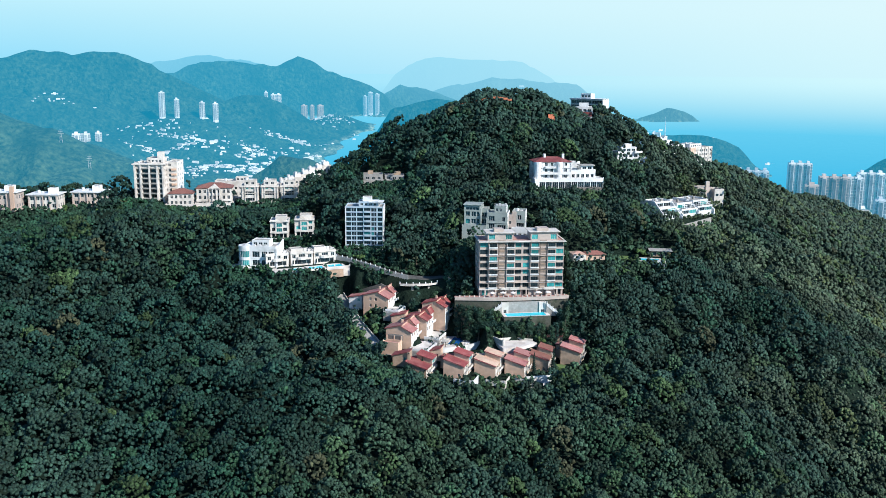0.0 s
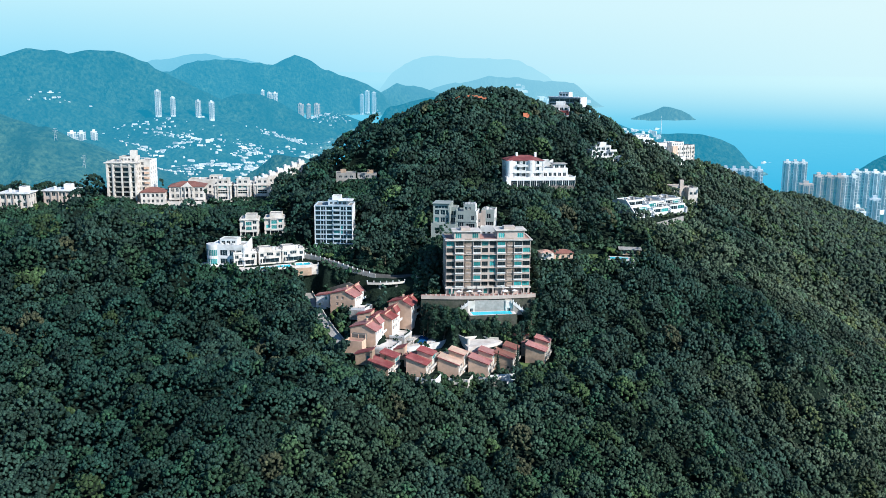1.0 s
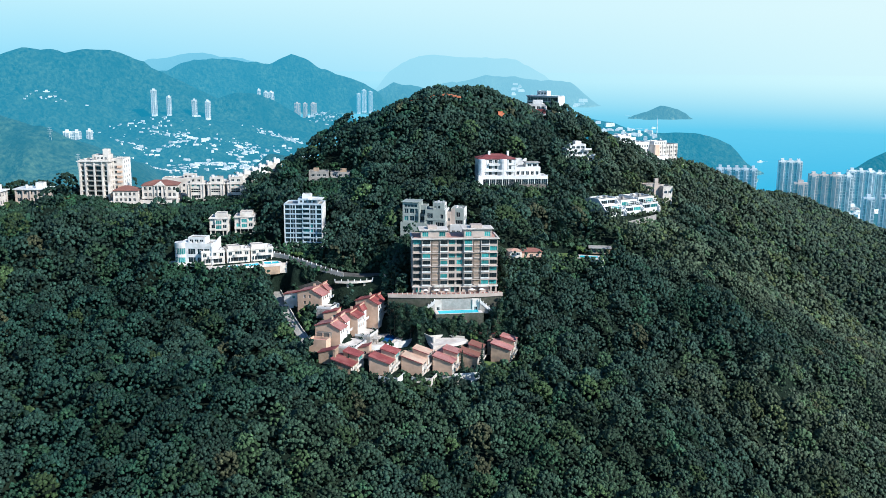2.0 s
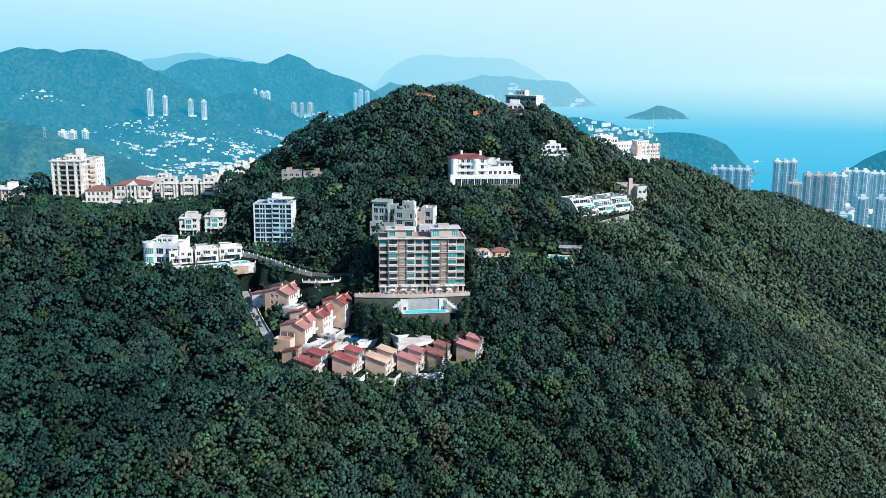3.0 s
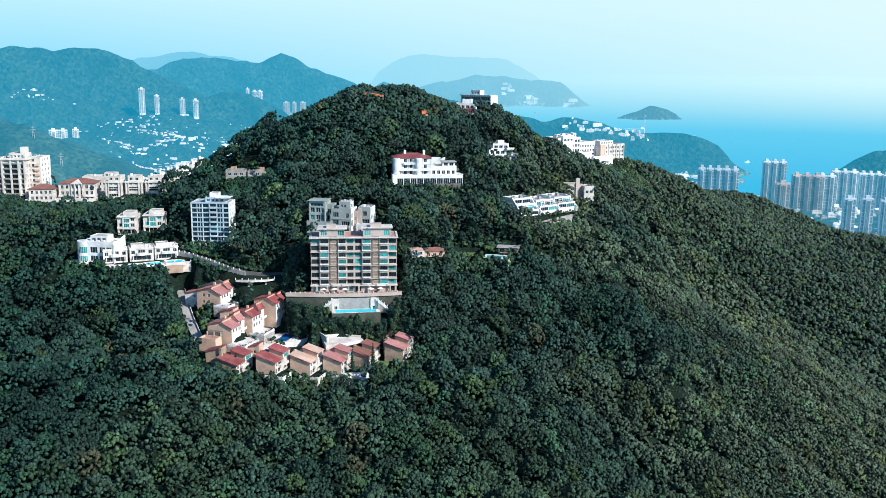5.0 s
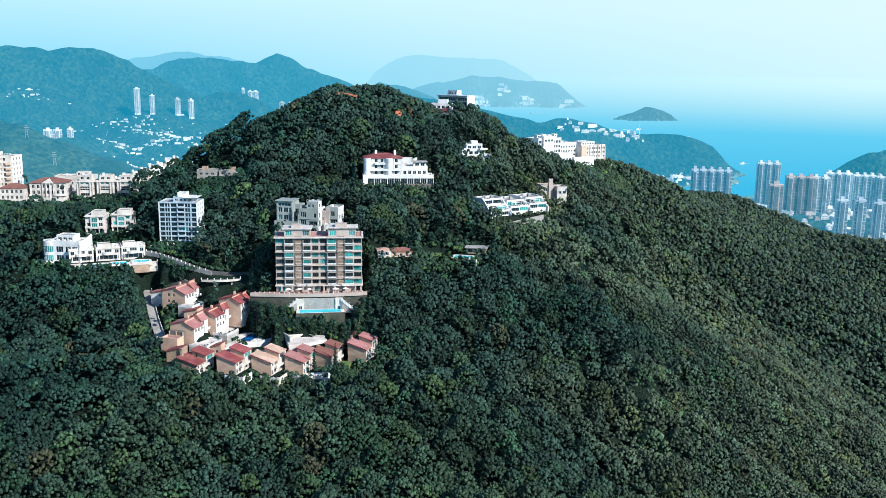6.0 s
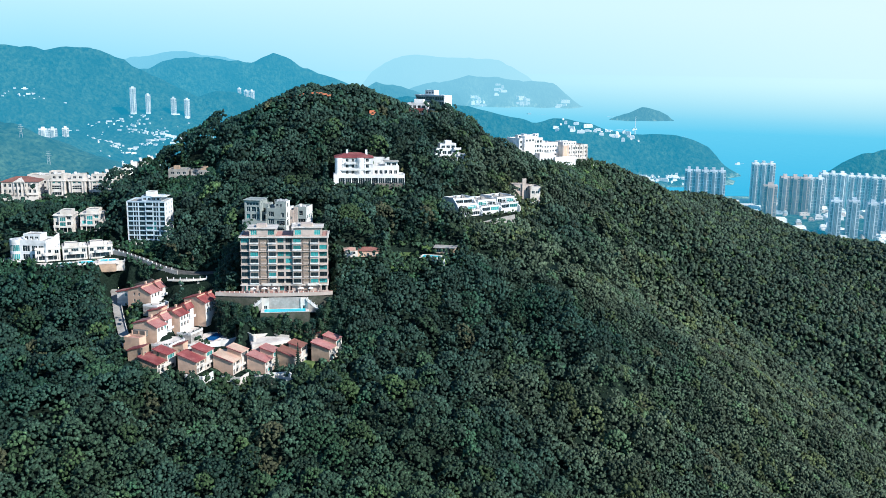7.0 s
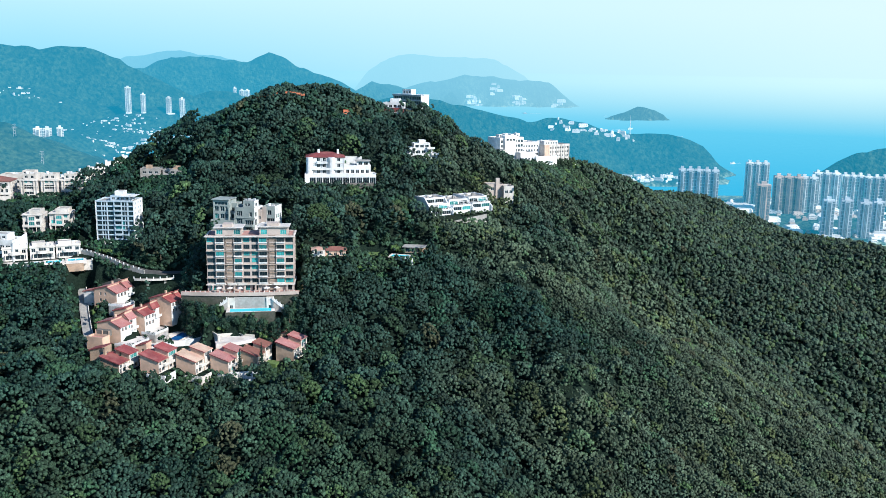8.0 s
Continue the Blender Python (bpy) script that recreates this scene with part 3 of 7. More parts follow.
def terrace_and_pool():
    m = pose(36, 411, 349.2, 0, 0, 5.9)
    t = thing("terrace", "paved apartment terrace with a beige curved retaining wall", "terrace", m)
    edge = arc_pts(-31.2, 22, 2.6, -2.6)
    plan = edge + [(22, 0.5), (-31.2, 0.5)]
    bm = bmesh.new()
    add_prism(bm, plan, -0.5, 0.0)
    part("paving", bm, "redpave", t, "worn red terrace paving")
    bm = bmesh.new()
    add_strip(bm, [(x, y - 0.5) for x, y in edge], edge, -1.1, 0.5)
    part("parapet", bm, "beige", t)
    bm = bmesh.new()
    add_strip(bm, [(x, y + 0.1) for x, y in edge], [(x, y + 0.5) for x, y in edge], -9.5, -1.0)
    part("retaining_wall", bm, "shaded_concrete", t, "dark stained retaining wall with shade put into its colour")
    for i in range(1, 24):
        x, y = edge[i]
        box_part("post", t, x - 0.2, x + 0.2, y - 0.45, y - 0.05, 0.5, 1.25, "cream", bevel=0.03)
    bm = bmesh.new()
    add_box(bm, -6.8, 7.4, -5.9, -5.4, -8.2, -1.6, 0, 0.05)
    part("pool_wall", bm, "concrete", t, "pale wall behind the swimming pool")
    for x in (-8.4, 9.0):
        block(t, x - 1.6, x + 1.6, -6.4, -4.4, -7.8, -2.0, "cream", {"f": [(0.9, 0.2, 2.3, 2.6)]}, 0.3, sink=1)
        bm = bmesh.new()
        sgn = -1 if x < 0 else 1
        for i in range(12):
            xa = x + sgn * (1.62 + i * 0.5)
            add_box(bm, min(xa, xa + sgn * 0.5), max(xa, xa + sgn * 0.5), -7.4, -6.0, -8.2, -2.6 - i * 0.43, 0, 0.0)
        part("stair", bm, "concrete", t)
        bm = bmesh.new()
        xa, xb = x + sgn * 1.6, x + sgn * 7.6
        add_prism(bm, [(min(xa, xb), -7.6), (max(xa, xb), -7.6), (max(xa, xb), -7.4), (min(xa, xb), -7.4)], [(-3.2, -8.2, -8.2, -3.2), (-8.2, -3.2, -3.2, -8.2)][sgn < 0], [(-1.6, -6.6, -6.6, -1.6), (-6.6, -1.6, -1.6, -6.6)][sgn < 0])
        part("stair_parapet", bm, "white", t)
        for i in range(5):
            xa = x + sgn * (1.8 + i * 1.4)
            box_part("stair_post", t, xa - 0.15, xa + 0.15, -7.7, -7.3, -3.2 - i * 1.16, -1.1 - i * 1.16, "white", bevel=0.02)
    p = thing("swimming_pool", "rectangular turquoise swimming pool in pale paving below the terrace", "pool", m @ pose(0.6, -9.4, -6.7, 0, 0, 4))
    bm = bmesh.new()
    for x0, x1, y0, y1 in ((-10.8, 10.8, 2.8, 3.3), (-10.8, 10.8, -3.3, -2.8), (-10.8, -9.2, -2.8, 2.8), (9.2, 10.8, -2.8, 2.8)):
        add_box(bm, x0, x1, y0, y1, -1.2, 0.1)
    part("deck", bm, "paving", p)
    box_part("water", p, -9.2, 9.2, -2.8, 2.8, -1.2, 0.0, "pool", bevel=0)
    box_part("retaining_wall", p, -11.0, 11.0, -3.8, -3.3, -6.5, 0.05, "shaded_concrete")
    pad(37.6, 401.6, 8, 11, 3.4, 341.2)
    pad(36, 407, 5.9, 26, 2.0, 342)
    for i, (x, y, s) in enumerate(((-9, -3.6, 1.5), (-4.5, -3.9, 1.3), (7.5, -3.7, 1.6), (12, -3.4, 1.4), (-14, -3.6, 1.4))):
        u = thing("parasol", "open white canvas parasol on the terrace", "parasol", m @ pose(x, y, 0), "parasols on the terrace")
        bm = bmesh.new()
        bmesh.ops.create_cone(bm, cap_ends=True, segments=8, radius1=s, radius2=0.06, depth=0.6, matrix=Matrix.Translation((0, 0, 2.5)))
        part("canopy", bm, "cloth", u)
        bm = bmesh.new()
        bmesh.ops.create_cone(bm, cap_ends=True, segments=6, radius1=0.05, radius2=0.05, depth=2.3, matrix=Matrix.Translation((0, 0, 1.15)))
        part("pole", bm, "frame", u)
    for i in range(9):
        x = -13 + i * 3.3
        b = thing("planter", "red terracotta planter box with a clipped shrub", "planter", m @ pose(x, -4.5 + 2.6 * ((x + 4.6) / 26.6) ** 2, 0), "planters on the terrace")
        box_part("trough", b, -1.1, 1.1, -0.35, 0.35, 0, 0.6, "redpave")


def grey_block():
    t = site("grey_apartment_house", "stepped grey-green apartment house with white side walls on the slope", "apartment building", 31.2, 444.8, 366.0, -10, -22.5, 13, -1, 16)
    block(t, -22.6, -10.2, -0.9, 9, 0, 9.4, "greygreen", None, 0.7, sink=4, label="blank grey-green retaining storey")
    block(t, -21.8, -13.6, 0.6, 10, 9.4, 19.3, "greygreen", {"f": [(u, v, u + w, v + 2.4) for v in (1.2, 4.9) for u, w in ((0.8, 2.1), (3.6, 2.3), (6.3, 1.3))] + [(0.8, 8.0, 7.4, 9.4)], "l": win_grid(9.4, 3, 2, 1.6, 2.0, 1.3, 3.6)}, 0.6, sink=0, teal=0.15, depth=0.5)
    box_part("roof_slab", t, -22.3, -13.2, -0.2, 10.2, 19.9, 20.25, "greygreen", "overhanging flat roof slab")
    # the stair well between two slanting fins
    block(t, -13.6, -10.2, 3.0, 9.5, 9.4, 17.8, "greygreen", {"f": [(0.5, v, 2.8, v + 2.2) for v in (1.0, 4.4)]}, 0.4, sink=0, depth=0.5)
    for x, zt in ((-13.5, 19.6), (-10.5, 17.6)):
        bm = bmesh.new()
        v = [bm.verts.new((a, y, z)) for a in (x, x + 0.45) for y, z in ((-0.4, 9.4), (-0.4, zt - 4.5), (3.2, zt), (9.0, zt), (9.0, 9.4))]
        for q in ((0, 1, 2, 3, 4), (9, 8, 7, 6, 5), (0, 5, 6, 1), (1, 6, 7, 2), (2, 7, 8, 3), (3, 8, 9, 4), (4, 9, 5, 0)):
            bm.faces.new([v[k] for k in q])
        part("fin_wall", bm, "greygreen", t, "slanting fin wall of the stair")
    front = [(0.9, 8.6, 3.8, 11.0), (7.6, 12.2, 9.0, 14.4), (0.9, 12.4, 3.8, 14.8), (1.2, 4.6, 4.6, 7.0), (5.2, 7.6, 9.4, 10.4), (5.6, 4.2, 9.2, 6.4)]
    # white right faces here: the sun's brightness put into the paint
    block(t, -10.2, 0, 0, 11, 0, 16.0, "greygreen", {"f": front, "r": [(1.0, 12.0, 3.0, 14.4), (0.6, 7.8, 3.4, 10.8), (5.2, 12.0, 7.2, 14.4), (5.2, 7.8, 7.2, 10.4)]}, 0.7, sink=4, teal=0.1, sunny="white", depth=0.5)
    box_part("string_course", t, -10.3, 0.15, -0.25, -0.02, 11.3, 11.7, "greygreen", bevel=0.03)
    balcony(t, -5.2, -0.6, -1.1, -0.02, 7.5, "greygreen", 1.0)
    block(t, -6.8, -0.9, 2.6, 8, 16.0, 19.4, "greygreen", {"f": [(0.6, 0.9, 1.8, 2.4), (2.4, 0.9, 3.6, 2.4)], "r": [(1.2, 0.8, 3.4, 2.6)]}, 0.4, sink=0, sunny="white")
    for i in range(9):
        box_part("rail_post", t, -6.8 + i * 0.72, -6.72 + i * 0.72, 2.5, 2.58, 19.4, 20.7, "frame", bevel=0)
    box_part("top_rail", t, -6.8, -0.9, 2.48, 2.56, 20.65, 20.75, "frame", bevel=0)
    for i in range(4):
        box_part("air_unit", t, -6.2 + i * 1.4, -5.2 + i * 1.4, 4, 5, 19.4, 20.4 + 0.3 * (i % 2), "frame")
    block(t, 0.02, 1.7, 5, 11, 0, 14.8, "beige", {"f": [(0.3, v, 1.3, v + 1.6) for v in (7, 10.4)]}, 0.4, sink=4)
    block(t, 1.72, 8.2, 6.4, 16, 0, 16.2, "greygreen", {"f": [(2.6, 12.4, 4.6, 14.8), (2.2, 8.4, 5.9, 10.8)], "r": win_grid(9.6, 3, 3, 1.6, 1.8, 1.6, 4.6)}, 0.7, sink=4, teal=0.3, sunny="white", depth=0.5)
    box_part("stone_strip", t, 1.75, 3.8, 6.1, 6.38, 2, 16.6, "beige", "pale tan stone strip")
    balcony(t, 3.9, 8.0, 5.4, 6.38, 8.2, "white", 0.9)
    block(t, 1.8, 13, 2.6, 6.06, 0, 8.0, "white", {"f": win_grid(11.2, 4, 1, 1.6, 1.6, 4.6)}, 0.8, sink=4)
    roof_kit(t, 4, 10, 16.2, 4)


def blue_tower():
    t = site("pale_blue_tower", "slender pale blue and white apartment tower on pillars among trees", "apartment building", -40.3, 453, 361.6, 0, -10, 10, 0, 13.5)
    S = 2.42
    cols = [(0.5, 2.4), (3.2, 1.15), (4.5, 1.15), (6.0, 3.2), (9.5, 3.2), (13.2, 1.3), (14.7, 1.2), (16.4, 2.4)]
    front = [(u, 0.5 + r * S, u + w, 0.5 + r * S + 1.78) for r in range(8) for u, w in cols]
    side = [(u, 0.8 + r * S, u + 1.1, 0.8 + r * S + 1.2) for r in range(8) for u in (2.2, 6.2, 10)]
    # right face painted white to carry the sun on it
    block(t, -9.8, 9.4, 0, 13.5, 2.4, 21.8, "blue", {"f": front, "r": side, "l": side}, 0.6, sink=0, rng=random.Random(2), teal=0.05, depth=0.6, sunny="white", frame_mat="darkframe")
    for r in range(9):
        box_part("band", t, -9.9, 9.42, -0.18, -0.01, 2.42 + r * S, 2.7 + r * S, "blue", bevel=0.02)
    for u in (-9.8, -4.2, -0.7, 3.0, 6.0, 9.1):
        box_part("pier", t, u, u + 0.3, -0.3, -0.02, 2.4, 22.2, "white" if abs(u) > 9 else "blue", bevel=0.02)
    for r in range(8):
        balcony(t, -0.3, 2.9, -0.9, -0.05, 2.7 + r * S, "blue", 0.75)
    for i in range(7):
        for y in (0.4, 6.5, 12.6):
            box_part("pillar", t, -9.5 + i * 3.05, -9.0 + i * 3.05, y, y + 0.5, -3, 2.45, "white", bevel=0.03)
    box_part("entrance_wall", t, -4, 8, 4, 12, -0.2, 2.4, "dark_concrete")
    block(t, -3.2, 6.6, 3, 11, 21.8, 24.2, "blue", {"f": win_grid(9.8, 4, 1, 1.4, 1.2, 0.7)}, 0.4, sink=0)
    block(t, -1.2, 3.2, 4, 9, 24.2, 26.4, "white", None, 0.3, sink=0)
    box_part("canopy", t, 2.0, 9.4, 1.2, 10, 24.3, 24.5, "white")
    for i in range(5):
        box_part("pergola_post", t, 7.0, 7.2, 1.5 + i * 2, 1.7 + i * 2, 21.8, 24.3, "white", bevel=0)
    box_part("plinth", t, -14, 11, -3.0, 14, -3.5, -0.2, "concrete", "pale concrete driveway slab")
    box_part("plinth_rail", t, -14, 11, -3.0, -2.8, -0.2, 0.8, "concrete")


# white houses with pools on the left
def modern_house():
    t = site("modern_white_house", "white modern house with a curved glazed bay and flat roofs", "house", -90, 428, 357.6, -6, -10, 10, -1, 14)
    block(t, -7.2, 9.4, 0, 11, 0, 9.6, "white", {"f": [(5.0, 1, 8.6, 3.6), (9.6, 1, 12.4, 3.6), (13.0, 1, 15.6, 3.6), (5.0, 5, 8.6, 7.8), (9.6, 5, 12.4, 7.8), (13, 5, 15.6, 7.8)]}, 0.8, sink=3)
    n = 12
    for z0, z1, mt, r, nm in ((-3, 0.9, "white", 3.6, "bay_wall"), (3.5, 4.9, "white", 3.6, "bay_wall"), (7.9, 10.4, "white", 3.6, "bay_wall"), (0.9, 3.5, "teal", 3.45, "bay_glass"), (4.9, 7.9, "teal", 3.45, "bay_glass")):
        bm = bmesh.new()
        bmesh.ops.create_cone(bm, cap_ends=True, segments=24, radius1=r, radius2=r, depth=z1 - z0, matrix=Matrix.Translation((-6.0, 2.6, (z0 + z1) / 2)))
        part(nm, bm, mt, t)
    for i in range(24):
        a = 2 * math.pi * i / 24
        box_part("mullion", t, -6 + 3.5 * math.cos(a) - 0.06, -6 + 3.5 * math.cos(a) + 0.06, 2.6 + 3.5 * math.sin(a) - 0.06, 2.6 + 3.5 * math.sin(a) + 0.06, 0.9, 7.9, "frame", bevel=0)
    block(t, -3.0, 5.4, 2.5, 9, 9.6, 12.4, "white", {"f": win_grid(8.4, 3, 1, 1.8, 1.6, 0.6)}, 0.5, sink=0)
    bm = bmesh.new()
    add_prism(bm, [(9.4, -0.4), (10.0, -0.4), (10.0, 12), (9.4, 12)], -3, [9.2, 9.2, 12.0, 12.0])
    part("fin_wall", bm, "white", t, "tall sloping white side wall")
    for i in range(4):
        box_part("roof_box", t, -5.4 + i * 2.9, -4.0 + i * 2.9, 1.0, 2.2, 9.6, 10.9, "white")
    box_part("terrace_slab", t, -8, 10, -3.6, 0, -0.4, 0.0, "paving")
    box_part("side_terrace", t, -14.5, -9.0, 3, 11, -1.2, 0.4, "white", "white side terrace")


def town_house(x, y, z, yaw, w, label):
    t = site("town_house", label, "house", x, y, z, yaw, -w / 2, w / 2, -1, 11, "cream town houses")
    block(t, -w / 2, w / 2, 0, 10, 0, 9.2, "cream", {"f": [(0.9, 0.4, w - 0.9, 2.6), (0.8, 3.9, 2.8, 5.7), (w - 2.8, 3.9, w - 0.8, 5.7), (w - 2.6, 6.9, w - 0.9, 8.4)],
          "r": win_grid(10, 3, 3, 1.3, 1.5, 0.9, 3.0), "l": win_grid(10, 3, 3, 1.3, 1.5, 0.9, 3.0)}, 0.5, sink=4, teal=0.3)
    block(t, -1.9, 1.9, -0.9, 0.02, 2.9, 8.6, "cream", {"f": [(0.5, 0.8, 3.3, 2.7), (0.5, 3.3, 3.3, 5.3)]}, 0.2, sink=0, glass="teal")
    box_part("cornice", t, -w / 2 - 0.35, w / 2 + 0.35, -1.2, 10.3, 8.9, 9.2, "cream")
    block(t, -w / 2 + 2.6, w / 2 - 1.0, 2, 9, 9.2, 11.0, "cream", None, 0.4, sink=0)
    balcony(t, -w / 2, -2.0, -1.0, 0, 3.2, "cream")
    balcony(t, 2.0, w / 2, -1.0, 0, 3.2, "cream")
    for u in (-w / 2 + 0.2, -2, 2, w / 2 - 0.5):
        box_part("column", t, u, u + 0.3, -0.95, -0.6, 0, 3.0, "cream", bevel=0.03)


def pool_villa(x, y, z, yaw, w, seed):
    t = site("pool_villa", "low cream flat-roofed villa beside a small pool", "house", x, y, z, yaw, -w / 2, w / 2, -1, 9, "cream villas with pools")
    block(t, -w / 2, w / 2, 0, 9, 0, 5.8, "cream", {"f": [(0.7, 3.3, 2.4, 5.0), (w / 2 - 1.6, 3.3, w / 2 + 1.6, 5.2), (w - 2.4, 3.3, w - 0.7, 5.0), (0.8, 0.3, w - 0.8, 2.4)], "r": win_grid(9, 3, 2, 1.3, 1.4, 0.9)}, 0.7, sink=4, teal=0.1)
    bm = bmesh.new()
    pts = [(-2.6, 0), (-2.2, -1.2), (-1, -1.9), (1, -1.9), (2.2, -1.2), (2.6, 0)]
    add_prism(bm, pts, 2.7, 3.9)
    part("balcony", bm, "cream", t, "bowed cream balcony")
    box_part("cornice", t, -w / 2 - 0.3, w / 2 + 0.3, -0.3, 9.2, 5.5, 5.8, "cream")
    block(t, -w / 2 + 1, w / 2 - 4.0, 3, 8, 5.8, 7.2, "cream", None, 0.3, sink=0)
    roof_kit(t, w / 2 - 3.0, 4, 5.8, seed)
    for u in (-w / 2 + 1.2, w / 2 - 1.5):
        box_part("pillar", t, u, u + 0.35, -1.5, -1.1, 0, 2.8, "cream", bevel=0.03)


def small_pool(x, y, z, yaw, w, d, water="pool", label="small turquoise pool with cream copings"):
    p = thing("garden_pool", label, "pool", pose(x, y, z, 0, 0, yaw), "garden pools")
    bm = bmesh.new()
    for x0, x1, y0, y1 in ((-w / 2 - 1, w / 2 + 1, d / 2, d / 2 + 1.4), (-w / 2 - 1, w / 2 + 1, -d / 2 - 0.7, -d / 2), (-w / 2 - 1, -w / 2, -d / 2, d / 2), (w / 2, w / 2 + 1, -d / 2, d / 2)):
        add_box(bm, x0, x1, y0, y1, -1.6, 0.12)
    part("coping", bm, "paving", p)
    box_part("water", p, -w / 2, w / 2, -d / 2, d / 2, -1.5, -0.06, water, bevel=0)
    pad(x, y, yaw, w / 2 + 1, d / 2 + 1, z - 0.4)
    return p


def free_wall(name, label, pts, z0, z1, mat, thick=0.4, posts=0, clear=True):
    """A garden or retaining wall along plan points, each with its own top where z1 is a list."""
    t = thing(name, label, "wall", Matrix.Translation((0, 0, 0)))
    tops = z1 if isinstance(z1, list) else [z1] * len(pts)
    lows = z0 if isinstance(z0, list) else [z0] * len(pts)
    bm, bp = bmesh.new(), []
    for i, ((xa, ya), (xb, yb)) in enumerate(zip(pts, pts[1:])):
        d = Vector((xb - xa, yb - ya)).normalized()
        n = Vector((-d.y, d.x)) * thick / 2
        if i == 0:
            sides = [((xa + n.x, ya + n.y), (xa - n.x, ya - n.y))]
        sides.append(((xb + n.x, yb + n.y), (xb - n.x, yb - n.y)))
        if clear:
            CLEAR.append(((xa + xb) / 2, (ya + yb) / 2, math.atan2(yb - ya, xb - xa), math.hypot(xb - xa, yb - ya) / 2, 0.8))
        if posts:
            k = max(1, int(math.hypot(xb - xa, yb - ya) / posts))
            bp += [(xa + (xb - xa) * j / k, ya + (yb - ya) * j / k, tops[i] + (tops[i + 1] - tops[i]) * j / k) for j in range(k)]
    add_strip(bm, [a for a, _ in sides], [b for _, b in sides], lows, tops)
    part("wall_run", bm, mat, t)
    for x, y, z in bp:
        box_part("post", t, x - 0.22, x + 0.22, y - 0.22, y + 0.22, z - 0.5, z + 0.75, "white", bevel=0.04)
    return t


def hip_roof(parent, x0, x1, y0, y1, z, rise, mat="tile", over=0.5, label=""):
    bm = bmesh.new()
    x0, x1, y0, y1 = x0 - over, x1 + over, y0 - over, y1 + over
    r = min(x1 - x0, y1 - y0) / 2
    lo = [bm.verts.new(p) for p in ((x0, y0, z), (x1, y0, z), (x1, y1, z), (x0, y1, z))]
    if x1 - x0 >= y1 - y0:
        a, b = bm.verts.new((x0 + r, (y0 + y1) / 2, z + rise)), bm.verts.new((x1 - r, (y0 + y1) / 2, z + rise))
        quads = ((lo[0], lo[1], b, a), (lo[1], lo[2], b), (lo[2], lo[3], a, b), (lo[3], lo[0], a))
    else:
        a, b = bm.verts.new(((x0 + x1) / 2, y0 + r, z + rise)), bm.verts.new(((x0 + x1) / 2, y1 - r, z + rise))
        quads = ((lo[0], lo[1], a), (lo[1], lo[2], b, a), (lo[2], lo[3], b), (lo[3], lo[0], a, b))
    for q in quads:
        bm.faces.new(q)
    bm.faces.new(lo[::-1])
    add_box(bm, x0, x1, y0, y1, z - 0.25, z - 0.01)
    return part("roof", bm, mat, parent, label)


